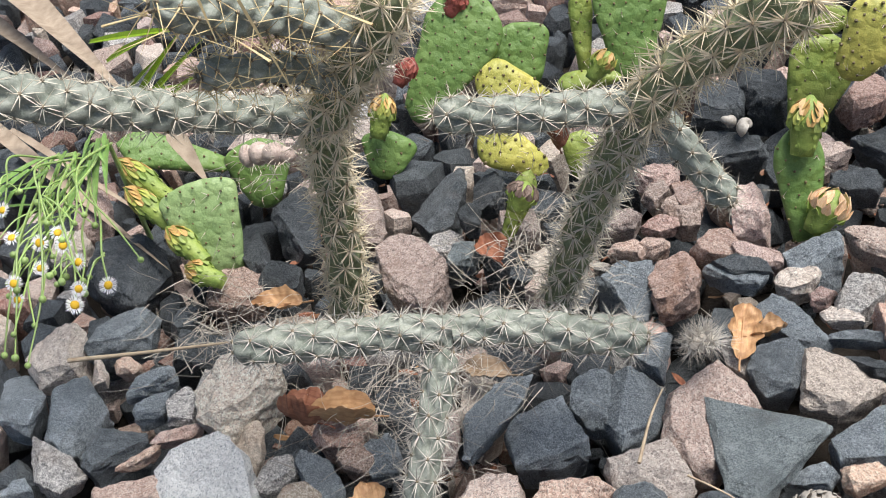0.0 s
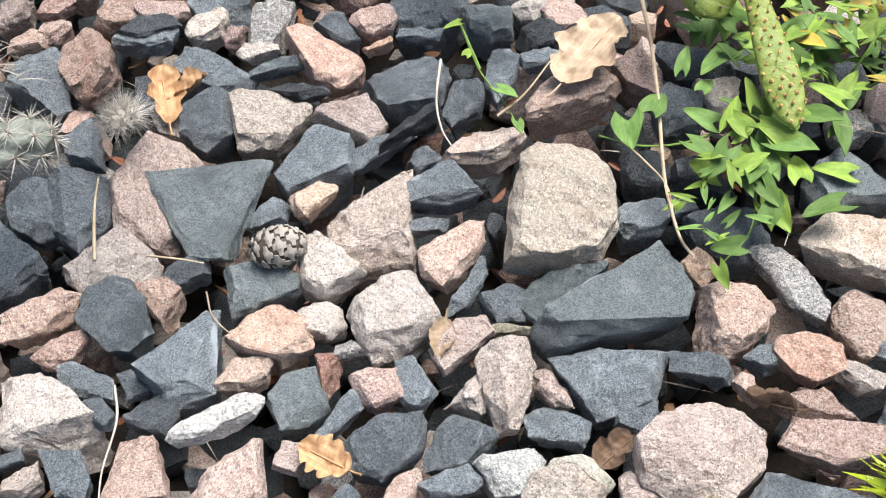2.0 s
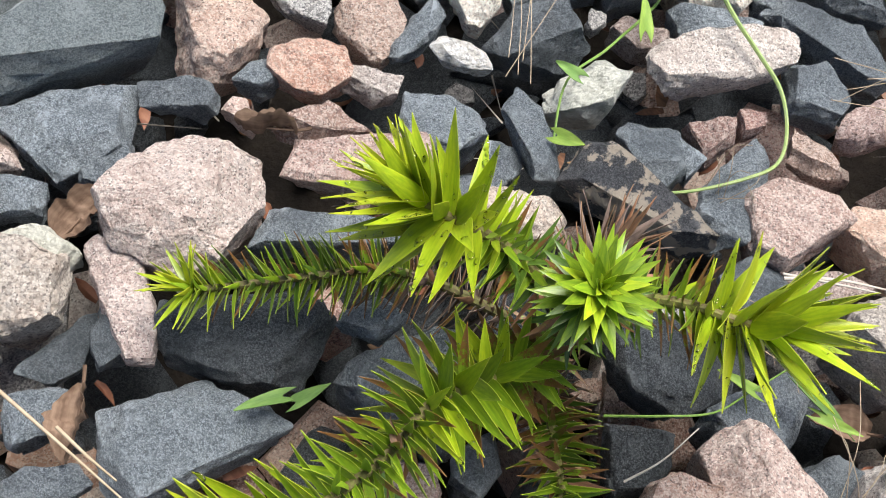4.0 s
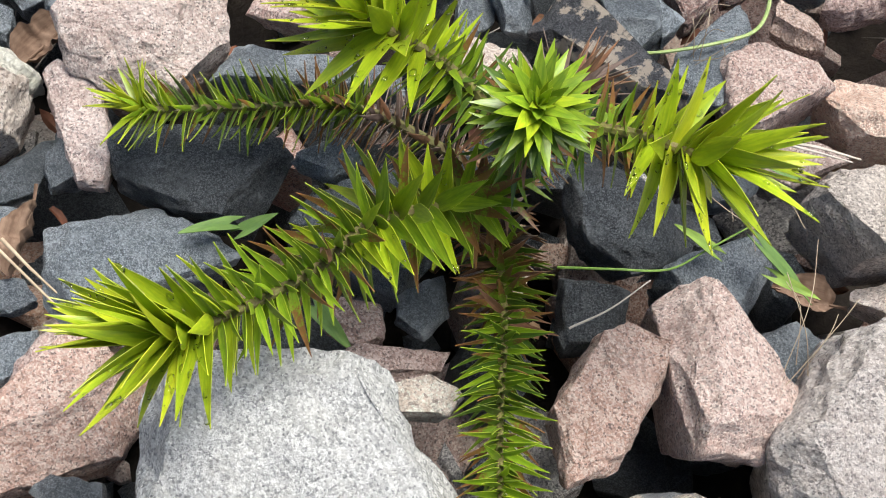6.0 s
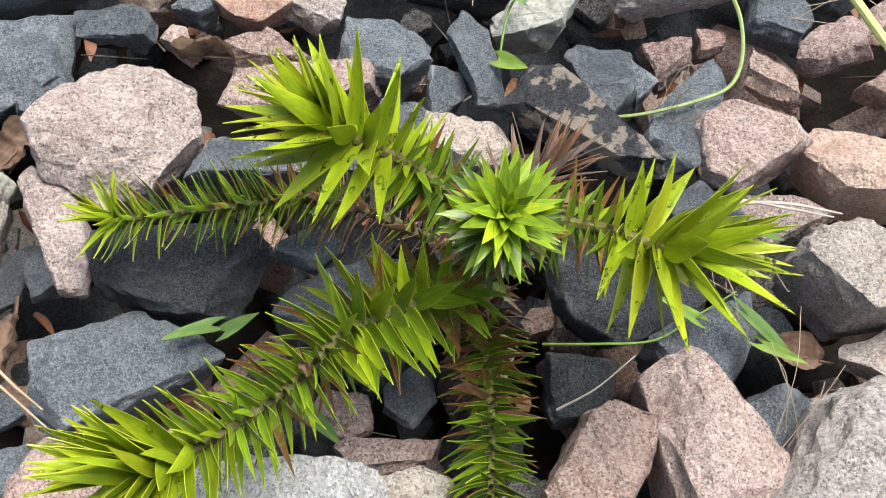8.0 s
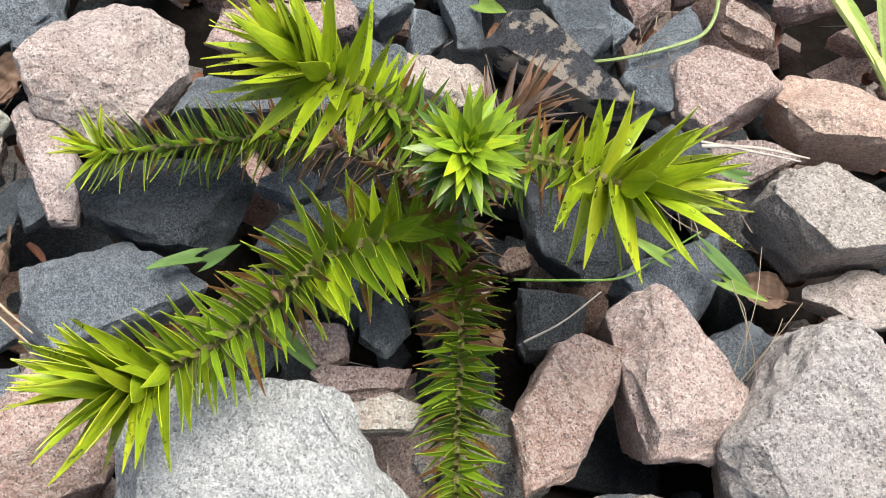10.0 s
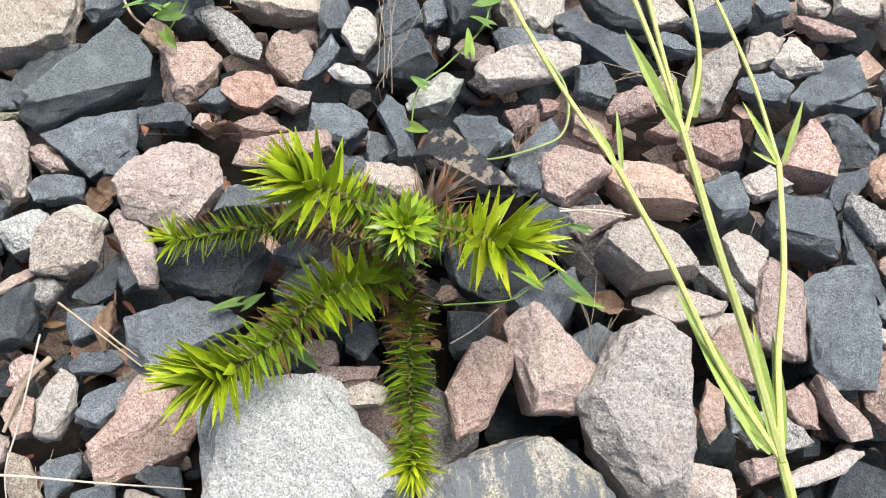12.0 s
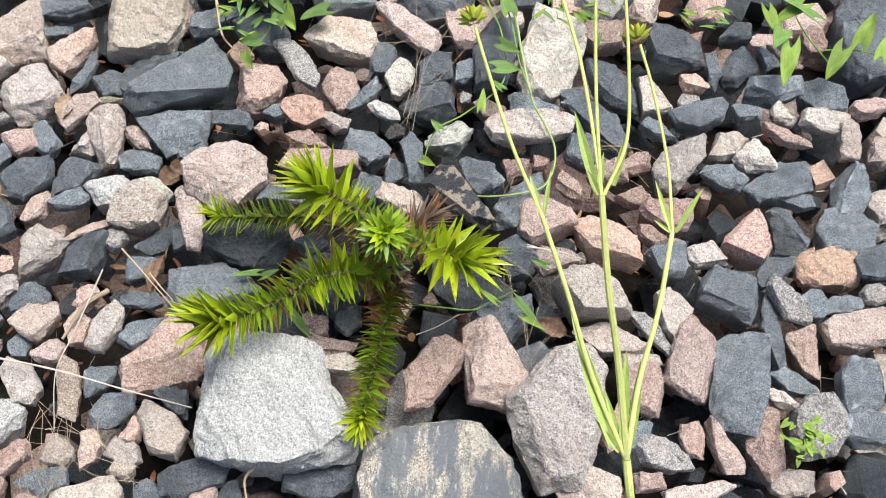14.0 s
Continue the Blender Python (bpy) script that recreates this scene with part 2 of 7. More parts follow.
def hull_points(form, length, width, low, top, rng, flat=False):
    """The widest girdle at mid height, a smaller foot, and a tilted, roughly flat top."""
    pts = plan(form)
    thick = top - low
    inset = 0.93 if flat else rng.uniform(0.81, 0.96)
    sx, sy = (0, 0) if flat else (rng.uniform(-0.06, 0.06), rng.uniform(-0.06, 0.06))
    tilt_x, tilt_y = (0, 0) if flat else (rng.uniform(-0.2, 0.2), rng.uniform(-0.2, 0.2))
    out = []
    for x, y in pts:
        mid = low + thick * rng.uniform(0.55, 0.84)
        out.append((x * length, y * width, mid))
        out.append((x * length * rng.uniform(0.6, 0.9), y * width * rng.uniform(0.6, 0.9), low))
    step = 1 if len(pts) < 6 or flat else rng.choice((1, 1, 2))
    for x, y in pts[::step]:
        k = inset * rng.uniform(0.9, 1.06)
        px, py = (x * k + sx) * length, (y * k + sy) * width
        out.append((px, py, top + tilt_x * px + tilt_y * py - (0 if flat else rng.uniform(0, 0.07)) * thick))
    return out


def hull(points):
    bm = bmesh.new()
    for p in points:
        bm.verts.new(p)
    got = bmesh.ops.convex_hull(bm, input=bm.verts)
    gone = {e for e in got["geom_interior"] + got["geom_unused"] if isinstance(e, bmesh.types.BMVert)}
    bmesh.ops.delete(bm, geom=list(gone), context="VERTS")
    bmesh.ops.dissolve_limit(bm, angle_limit=radians(9), verts=bm.verts, edges=bm.edges)
    return bm


WORDS = {
    "pink": "pink speckled granite stone with rough broken faces", "pale": "pale pinkish-beige granite stone, rough and angular",
    "orange": "orange-pink granite stone with broken faces", "red": "reddish-brown granite stone, partly shaded",
    "grey": "grey speckled granite stone with sharp edges", "slate": "dark blue-grey broken stone with pale scuffs",
    "light_grey": "light grey speckled granite boulder", "yellow_grey": "large yellowish-grey speckled granite stone",
    "warm": "large warm beige granite stone with blunt corners", "white": "long smooth whitish pebble among darker stones",
    "brown": "brownish layered stone standing on edge", "chalky": "chalky grey-green flat stone",
    "fawn": "greyish fawn granite stone with broken faces", "cream": "whitish cream granite stone, coarse and angular",
    "bluish": "bluish-white boulder with dark grey patches",
    "olive": "small olive-brown stone wedged among others",
    "dusky": "dusky brownish-pink broken granite stone, some dulled for shade",
    "black_and_shaded_slate": "blackish broken stone, some coloured darker for shade",
    "gneiss": "large banded stone, dark grey and beige",
    "green_slate": "greenish dark grey slab of broken stone", "veined": "black stone with creamy white veins",
}
placed = []


def stone(colour, form, x, y, length, width, top, turn, flat=False, dip=0):
    length, width = length * 1.07, width * 1.07
    rng = random.Random(len(placed) * 7 + 3)
    small = min(length, width)
    low = top - max(0.014, min(0.11, 0.95 * small))
    if flat:
        low = top - 0.026
    bm = hull(hull_points(form, length, width, low, top, rng, flat))
    # fracture faces knocked off the upper corners
    knock = random.Random(len(placed) * 13 + 5)
    big = small > 0.07
    for _ in range(0 if flat else knock.choice((9, 11, 13) if big else (4, 5, 6, 7, 8))):
        bm.normal_update()
        high = [v for v in bm.verts if v.co.z > (low + top) / 2]
        v = knock.choice(high)
        n = (v.normal + Vector((knock.uniform(-0.5, 0.5), knock.uniform(-0.5, 0.5), knock.uniform(-0.2, 0.5)))).normalized()
        cut = bmesh.ops.bisect_plane(bm, geom=bm.verts[:] + bm.edges[:] + bm.faces[:], plane_co=v.co - n * small * knock.uniform(0.01, 0.085 if big else 0.055), plane_no=n, clear_outer=True)
        rim = [e for e in cut["geom_cut"] if isinstance(e, bmesh.types.BMEdge)]
        if len(rim) > 2:
            bmesh.ops.edgeloop_fill(bm, edges=rim)
    chip = min(0.0014, 0.022 * small)
    bmesh.ops.bevel(bm, geom=list(bm.edges), offset=chip, segments=1, profile=0.6, affect="EDGES", clamp_overlap=True)
    bmesh.ops.triangulate(bm, faces=bm.faces)
    for rounds in range(3):
        long_edges = [e for e in bm.edges if e.calc_length() > max(0.0052, 0.065 * small)]
        if long_edges:
            bmesh.ops.subdivide_edges(bm, edges=long_edges, cuts=1)
            bmesh.ops.triangulate(bm, faces=[f for f in bm.faces if len(f.verts) > 3])
    bm.normal_update()
    off = Vector((x * 9, y * 9, len(placed) * 0.37))
    lump = 0.024 if "slate" in colour else 0.040
    moves = []
    for v in bm.verts:
        p = v.co
        d = 0.026 * small * noise.noise(p * 30 + off) - lump * small * abs(noise.noise(p * 58 + off)) + 0.0022 * noise.noise(p * 105 + off) + 0.0012 * noise.noise(p * 240 + off)
        moves.append(v.normal * d)
    for v, d in zip(bm.verts, moves):
        v.co += d
    ob = mesh_object("stone", bm, STONE[colour], 15)
    lean = 0 if flat else 5
    ob.matrix_basis = pose(x, y, 0, dip) @ pose(0, 0, 0, rng.uniform(-lean, lean), rng.uniform(-lean, lean), turn)
    placed.append((x, y, length, width, radians(turn)))
    return tagged(ob, WORDS[colour] + (" lying on top" if top > 0.034 else ""), "stone", "crushed stones of the bed")


stone("warm", 2423, 0.602, 0.476, 0.103, 0.085, 0.072, -130, dip=13)
stone("pink", 1966, 0.568, 0.252, 0.087, 0.077, 0.060, -35)
stone("light_grey", 5805, 0.464, 0.008, 0.137, 0.156, 0.085, -125)
stone("gneiss", 4133, 0.564, -0.142, 0.123, 0.171, 0.060, -135)
stone("yellow_grey", 1869, 0.686, -0.165, 0.100, 0.159, 0.060, 130)
stone("slate", 4834, 0.857, -0.254, 0.106, 0.056, 0.050, -135)
stone("pink", 5682, 0.839, -0.208, 0.087, 0.057, 0.045, -150)
stone("green_slate", 3140, 0.387, 0.643, 0.095, 0.111, 0.036, 180, True)
stone("green_slate", 5910, 0.583, 0.381, 0.122, 0.061, 0.050, -5)
stone("slate", 1916, 0.301, 0.529, 0.062, 0.083, 0.042, -45)
stone("white", 4242, 0.298, 0.462, 0.072, 0.021, 0.040, -5)
stone("pale", 3601, 0.475, 0.547, 0.087, 0.077, 0.045, -15)
stone("pale", 4339, 0.448, 0.470, 0.057, 0.066, 0.042, -100)
stone("pale", 412, 0.421, 0.540, 0.057, 0.042, 0.040, 100)
stone("slate", 2633, 0.537, 0.545, 0.066, 0.034, 0.045, -30)
stone("orange", 5116, 0.447, 0.599, 0.022, 0.041, 0.040, -80)
stone("pink", 3236, 0.515, 0.492, 0.066, 0.036, 0.042, 15)
stone("black_and_shaded_slate", 3250, 0.530, 0.608, 0.012, 0.089, 0.042, -85)
stone("slate", 4553, 0.464, 0.629, 0.062, 0.068, 0.036, -50)
stone("pink", 2149, 0.347, 0.683, 0.114, 0.086, 0.034, 75)
stone("orange", 1802, 0.365, 0.508, 0.067, 0.046, 0.034, -40)
stone("slate", 5034, 0.268, 0.591, 0.075, 0.049, 0.038, -90)
stone("slate", 5748, 0.577, 0.665, 0.069, 0.060, 0.036, -15)
stone("slate", 5948, 0.411, 0.724, 0.056, 0.050, 0.040, -105)
stone("fawn", 4390, 0.455, 0.694, 0.066, 0.062, 0.040, -15)
stone("orange", 4492, 0.519, 0.734, 0.037, 0.080, 0.036, 20)
stone("dusky", 1422, 0.517, 0.660, 0.061, 0.044, 0.036, -60)
stone("pale", 5346, 0.591, 0.566, 0.035, 0.068, 0.036, -95)
stone("pink", 2536, 0.677, 0.573, 0.088, 0.046, 0.040, -5)
stone("pale", 1735, 0.482, 0.373, 0.042, 0.067, 0.040, -35)
stone("slate", 2119, 0.556, 0.335, 0.085, 0.052, 0.036, -20)
stone("light_grey", 3793, 0.451, 0.320, 0.044, 0.046, 0.035, 40)
stone("slate", 1266, 0.391, 0.381, 0.043, 0.064, 0.034, -95)
stone("pink", 543, 0.655, 0.334, 0.072, 0.054, 0.035, -170)
stone("grey", 4916, 0.712, 0.327, 0.027, 0.078, 0.037, 175)
stone("orange", 2491, 0.680, 0.273, 0.049, 0.034, 0.038, -70)
stone("dusky", 5411, 0.312, 0.959, 0.044, 0.031, 0.028, -170)
stone("dusky", 567, 0.311, 0.911, 0.024, 0.043, 0.027, 85)
stone("dusky", 1880, 0.348, 0.859, 0.048, 0.084, 0.034, 165)
stone("slate", 5303, 0.300, 0.859, 0.058, 0.066, 0.031, -10)
stone("black_and_shaded_slate", 4726, 0.412, 0.858, 0.026, 0.062, 0.032, 65)
stone("pale", 3240, 0.457, 0.833, 0.041, 0.032, 0.028, 165)
stone("grey", 171, 0.505, 0.800, 0.061, 0.039, 0.034, -150)
stone("red", 5876, 0.473, 0.807, 0.017, 0.028, 0.026, 100)
stone("pale", 5658, 0.484, 0.776, 0.039, 0.016, 0.026, -30)
stone("slate", 2920, 0.486, 0.749, 0.015, 0.053, 0.027, -105)
stone("black_and_shaded_slate", 4868, 0.486, 0.714, 0.016, 0.062, 0.027, -125)
stone("slate", 1484, 0.556, 0.757, 0.028, 0.042, 0.027, -170)
stone("pink", 3702, 0.583, 0.745, 0.030, 0.044, 0.036, -105)
stone("orange", 801, 0.573, 0.720, 0.028, 0.009, 0.025, 165)
stone("slate", 3249, 0.620, 0.741, 0.023, 0.029, 0.027, -110)
stone("slate", 2046, 0.614, 0.708, 0.041, 0.013, 0.026, -40)
stone("pale", 1917, 0.384, 0.746, 0.052, 0.029, 0.027, -90)
stone("slate", 3847, 0.281, 0.704, 0.058, 0.077, 0.032, -15)
stone("slate", 1357, 0.246, 0.725, 0.036, 0.057, 0.028, 170)
stone("slate", 4537, 0.309, 0.769, 0.030, 0.051, 0.028, -20)
stone("slate", 1600, 0.219, 0.684, 0.039, 0.061, 0.028, -15)
stone("pale", 5146, 0.282, 0.630, 0.059, 0.060, 0.030, -160)
stone("slate", 1341, 0.408, 0.611, 0.041, 0.020, 0.026, -10)
stone("green_slate", 740, 0.374, 0.551, 0.062, 0.044, 0.030, 145)
stone("slate", 5005, 0.543, 0.588, 0.024, 0.029, 0.026, 25)
stone("slate", 1497, 0.515, 0.527, 0.036, 0.013, 0.026, -20)
stone("pink", 3240, 0.216, 0.626, 0.034, 0.069, 0.034, -85)
stone("pink", 5002, 0.222, 0.587, 0.023, 0.044, 0.028, 90)
stone("pink", 3085, 0.301, 0.592, 0.046, 0.037, 0.027, 115)
stone("slate", 4792, 0.332, 0.597, 0.024, 0.037, 0.027, 75)
stone("pale", 2111, 0.196, 0.539, 0.065, 0.095, 0.036, -130)
stone("slate", 2982, 0.226, 0.548, 0.050, 0.021, 0.027, -50)
stone("slate", 712, 0.227, 0.521, 0.020, 0.028, 0.026, 40)
stone("slate", 2879, 0.253, 0.528, 0.018, 0.029, 0.025, -160)
stone("slate", 613, 0.259, 0.494, 0.036, 0.029, 0.027, 5)
stone("pale", 4377, 0.401, 0.499, 0.040, 0.028, 0.027, 130)
stone("orange", 1901, 0.331, 0.490, 0.045, 0.026, 0.027, -20)
stone("green_slate", 1172, 0.353, 0.453, 0.043, 0.044, 0.030, -15)
stone("red", 4829, 0.380, 0.455, 0.021, 0.038, 0.026, -40)
stone("grey", 3822, 0.407, 0.462, 0.017, 0.024, 0.025, 50)
stone("pink", 258, 0.407, 0.427, 0.042, 0.032, 0.034, 135)
stone("slate", 1398, 0.369, 0.420, 0.050, 0.018, 0.026, -160)
stone("slate", 4197, 0.430, 0.416, 0.029, 0.038, 0.027, 10)
stone("pink", 1138, 0.479, 0.426, 0.027, 0.055, 0.028, 100)
stone("pink", 3092, 0.234, 0.461, 0.046, 0.053, 0.034, 140)
stone("pink", 1648, 0.286, 0.418, 0.070, 0.051, 0.032, 15)
stone("pink", 4063, 0.330, 0.411, 0.023, 0.024, 0.026, -40)
stone("slate", 995, 0.187, 0.488, 0.026, 0.042, 0.027, 180)
stone("pale", 5426, 0.157, 0.501, 0.036, 0.022, 0.026, 25)
stone("slate", 559, 0.157, 0.523, 0.019, 0.013, 0.025, 175)
stone("slate", 5337, 0.505, 0.459, 0.065, 0.014, 0.026, -155)
stone("slate", 2424, 0.524, 0.434, 0.029, 0.039, 0.027, -115)
stone("green_slate", 4069, 0.571, 0.420, 0.033, 0.078, 0.036, -85)
stone("olive", 5097, 0.516, 0.413, 0.034, 0.009, 0.026, -30)
stone("pale", 3085, 0.463, 0.386, 0.033, 0.032, 0.026, 25)
stone("dusky", 2050, 0.513, 0.354, 0.041, 0.020, 0.026, 105)
stone("slate", 3679, 0.612, 0.311, 0.042, 0.020, 0.034, 135)
stone("slate", 4540, 0.502, 0.328, 0.046, 0.026, 0.027, -40)
stone("slate", 3140, 0.552, 0.298, 0.030, 0.036, 0.026, 80)
stone("slate", 1382, 0.433, 0.360, 0.057, 0.039, 0.028, 0)
stone("slate", 1907, 0.415, 0.332, 0.044, 0.021, 0.027, -20)
stone("chalky", 3926, 0.486, 0.289, 0.054, 0.028, 0.034, -30)
stone("pink", 1713, 0.731, 0.275, 0.040, 0.055, 0.029, -30)
stone("slate", 5587, 0.653, 0.294, 0.023, 0.026, 0.026, 65)
stone("slate", 761, 0.602, 0.618, 0.052, 0.032, 0.028, -135)
stone("slate", 1913, 0.646, 0.629, 0.028, 0.056, 0.028, -40)
stone("green_slate", 45, 0.676, 0.693, 0.051, 0.047, 0.029, 90)
stone("black_and_shaded_slate", 2612, 0.696, 0.648, 0.045, 0.033, 0.028, 120)
stone("slate", 3053, 0.683, 0.624, 0.016, 0.035, 0.026, 95)
stone("dusky", 5280, 0.743, 0.555, 0.035, 0.056, 0.030, 0)
stone("dusky", 5299, 0.826, 0.582, 0.035, 0.045, 0.028, 40)
stone("black_and_shaded_slate", 2420, 0.786, 0.541, 0.040, 0.074, 0.032, 30)
stone("warm", 3813, 0.620, 0.436, 0.033, 0.015, 0.040, -170)
stone("black_and_shaded_slate", 4353, 0.689, 0.478, 0.046, 0.038, 0.028, -55)
stone("black_and_shaded_slate", 4134, 0.717, 0.440, 0.059, 0.040, 0.029, 95)
stone("slate", 5316, 0.655, 0.443, 0.040, 0.047, 0.028, -90)
stone("slate", 165, 0.690, 0.432, 0.022, 0.022, 0.026, -10)
stone("green_slate", 326, 0.806, 0.378, 0.051, 0.072, 0.040, 65)
stone("slate", 5775, 0.902, 0.319, 0.094, 0.084, 0.040, 140)
stone("red", 3071, 0.666, 0.238, 0.024, 0.073, 0.030, 50)
stone("pink", 3988, 0.656, 0.208, 0.033, 0.090, 0.034, 50)
stone("yellow_grey", 4701, 0.470, 0.278, 0.063, 0.055, 0.045, 180)
stone("slate", 456, 0.704, 0.395, 0.049, 0.066, 0.030, -140)
stone("warm", 4101, 0.771, 0.326, 0.048, 0.080, 0.042, -145)
stone("pink", 4429, 0.844, 0.295, 0.099, 0.032, 0.036, 105)
stone("pink", 2133, 0.907, 0.246, 0.051, 0.075, 0.034, -120)
stone("slate", 1467, 0.901, 0.209, 0.106, 0.049, 0.040, -145)
stone("cream", 4203, 0.952, 0.170, 0.074, 0.122, 0.050, 120)
stone("slate", 2222, 0.833, 0.228, 0.052, 0.039, 0.032, 5)
stone("slate", 1980, 0.859, 0.209, 0.027, 0.028, 0.026, -110)
stone("slate", 5226, 0.793, 0.277, 0.046, 0.034, 0.030, -140)
stone("slate", 4815, 0.746, 0.248, 0.051, 0.018, 0.030, -170)
stone("cream", 1187, 0.791, 0.239, 0.027, 0.042, 0.036, -70)
stone("white", 2287, 0.751, 0.220, 0.037, 0.016, 0.034, -65)
stone("slate", 1715, 0.799, 0.197, 0.062, 0.042, 0.036, -40)
stone("grey", 4129, 0.837, 0.180, 0.013, 0.016, 0.025, -55)
stone("dusky", 4228, 0.851, 0.154, 0.025, 0.041, 0.027, 25)
stone("slate", 740, 0.890, 0.127, 0.056, 0.029, 0.028, 130)
stone("slate", 5131, 0.939, 0.108, 0.025, 0.027, 0.027, 50)
stone("pale", 5544, 0.871, 0.104, 0.098, 0.032, 0.040, 145)
stone("chalky", 4561, 0.791, 0.147, 0.052, 0.035, 0.034, 155)
stone("pale", 2311, 0.701, 0.245, 0.040, 0.021, 0.027, -50)
stone("orange", 1129, 0.665, 0.379, 0.027, 0.024, 0.026, 115)
stone("pink", 765, 0.628, 0.280, 0.026, 0.016, 0.025, -105)
stone("pink", 1561, 0.510, 0.235, 0.028, 0.077, 0.034, -20)
stone("slate", 947, 0.476, 0.240, 0.024, 0.062, 0.027, 105)
stone("slate", 3071, 0.487, 0.228, 0.034, 0.018, 0.025, 60)
stone("slate", 5270, 0.946, 0.069, 0.036, 0.090, 0.031, -170)
stone("slate", 5272, 0.433, 0.221, 0.037, 0.032, 0.027, 30)
stone("slate", 851, 0.419, 0.186, 0.017, 0.046, 0.026, 50)
stone("slate", 952, 0.620, 0.184, 0.026, 0.102, 0.030, 45)
stone("slate", 4928, 0.708, 0.192, 0.053, 0.039, 0.034, 125)
stone("black_and_shaded_slate", 3286, 0.536, 0.176, 0.097, 0.049, 0.034, -45)
stone("slate", 4413, 0.595, 0.135, 0.037, 0.022, 0.028, -20)
stone("slate", 3935, 0.483, 0.157, 0.054, 0.093, 0.040, 70)
stone("slate", 3427, 0.595, 0.097, 0.067, 0.087, 0.028, -160)
stone("slate", 3864, 0.580, 0.042, 0.036, 0.026, 0.026, -160)
stone("red", 2897, 0.545, 0.059, 0.027, 0.030, 0.026, 60)
stone("dusky", 2875, 0.545, 0.027, 0.051, 0.022, 0.027, -40)
stone("cream", 1436, 0.539, 0.006, 0.022, 0.046, 0.030, 55)
stone("pink", 5264, 0.415, 0.136, 0.047, 0.023, 0.035, 20)
stone("black_and_shaded_slate", 1848, 0.693, 0.007, 0.049, 0.075, 0.036, 20)
stone("slate", 2796, 0.707, -0.056, 0.057, 0.065, 0.030, 55)
stone("slate", 5457, 0.703, -0.104, 0.044, 0.051, 0.018, 90)
stone("black_and_shaded_slate", 3574, 0.649, -0.020, 0.039, 0.039, 0.012, 45)
stone("slate", 3245, 0.787, 0.094, 0.039, 0.041, 0.036, 135)
stone("slate", 4325, 0.802, 0.074, 0.026, 0.017, 0.030, -135)
stone("veined", 840, 0.753, 0.081, 0.036, 0.099, 0.045, -170)
stone("slate", 5949, 0.743, 0.150, 0.065, 0.023, 0.034, -120)
stone("slate", 4556, 0.715, 0.148, 0.034, 0.022, 0.026, -145)
stone("slate", 30, 0.810, 0.044, 0.037, 0.080, 0.030, 100)
stone("red", 3701, 0.828, 0.079, 0.036, 0.031, 0.027, -160)
stone("red", 1514, 0.854, 0.067, 0.018, 0.019, 0.025, -55)
stone("dusky", 2931, 0.861, 0.025, 0.042, 0.020, 0.027, 95)
stone("pink", 5143, 0.817, 0.008, 0.053, 0.065, 0.045, -115)
stone("slate", 347, 0.903, 0.050, 0.033, 0.042, 0.030, 20)
stone("dusky", 3334, 0.908, 0.012, 0.049, 0.026, 0.028, -30)
stone("orange", 2662, 0.856, -0.056, 0.049, 0.091, 0.040, -165)
stone("dusky", 412, 0.927, -0.065, 0.057, 0.039, 0.034, 135)
stone("red", 1073, 0.895, -0.071, 0.041, 0.018, 0.027, -85)
stone("slate", 2078, 0.892, -0.104, 0.046, 0.054, 0.028, -60)
stone("dusky", 1707, 0.797, -0.028, 0.048, 0.038, 0.028, 170)
stone("pink", 2068, 0.604, -0.058, 0.043, 0.090, 0.042, 110)
stone("pink", 1542, 0.669, -0.086, 0.069, 0.096, 0.050, 140)
stone("fawn", 3873, 0.801, -0.091, 0.088, 0.066, 0.050, -70)
stone("pale", 212, 0.784, -0.137, 0.080, 0.036, 0.032, -60)
stone("grey", 2712, 0.823, -0.162, 0.074, 0.018, 0.034, 95)
stone("pink", 3196, 0.774, -0.204, 0.059, 0.040, 0.042, 60)
stone("pale", 4244, 0.791, -0.174, 0.024, 0.044, 0.027, -115)
stone("slate", 1173, 0.739, -0.233, 0.032, 0.020, 0.030, -140)
stone("orange", 4623, 0.725, -0.216, 0.021, 0.056, 0.034, 130)
stone("pale", 3320, 0.854, -0.163, 0.066, 0.037, 0.036, 60)
stone("dusky", 1202, 1.020, 0.154, 0.036, 0.050, 0.034, -125)
stone("slate", 2768, 0.986, 0.095, 0.035, 0.087, 0.030, 5)
stone("slate", 2047, 1.077, 0.093, 0.063, 0.068, 0.036, 160)
stone("cream", 3568, 1.018, 0.054, 0.050, 0.045, 0.036, -130)
stone("orange", 2891, 1.065, 0.041, 0.036, 0.019, 0.026, -50)
stone("grey", 1352, 1.044, 0.028, 0.018, 0.026, 0.026, 55)
stone("slate", 168, 1.039, 0.004, 0.072, 0.033, 0.035, -20)
stone("slate", 2647, 0.989, 0.017, 0.045, 0.020, 0.027, 110)
stone("fawn", 1130, 0.983, -0.025, 0.086, 0.042, 0.042, 10)
stone("red", 2012, 0.916, -0.027, 0.046, 0.024, 0.027, 135)
stone("dusky", 5146, 0.934, 0.006, 0.023, 0.049, 0.027, 60)
stone("cream", 2367, 1.036, -0.042, 0.044, 0.033, 0.038, -165)
stone("cream", 2985, 1.051, -0.074, 0.042, 0.039, 0.038, -90)
stone("slate", 1748, 1.013, -0.069, 0.052, 0.027, 0.028, -60)
stone("slate", 214, 1.057, -0.112, 0.085, 0.047, 0.036, 170)
stone("slate", 5660, 1.131, -0.017, 0.078, 0.036, 0.034, -25)
stone("slate", 3362, 1.089, -0.024, 0.019, 0.034, 0.026, 55)
stone("cream", 1126, 1.120, -0.051, 0.032, 0.022, 0.026, -65)
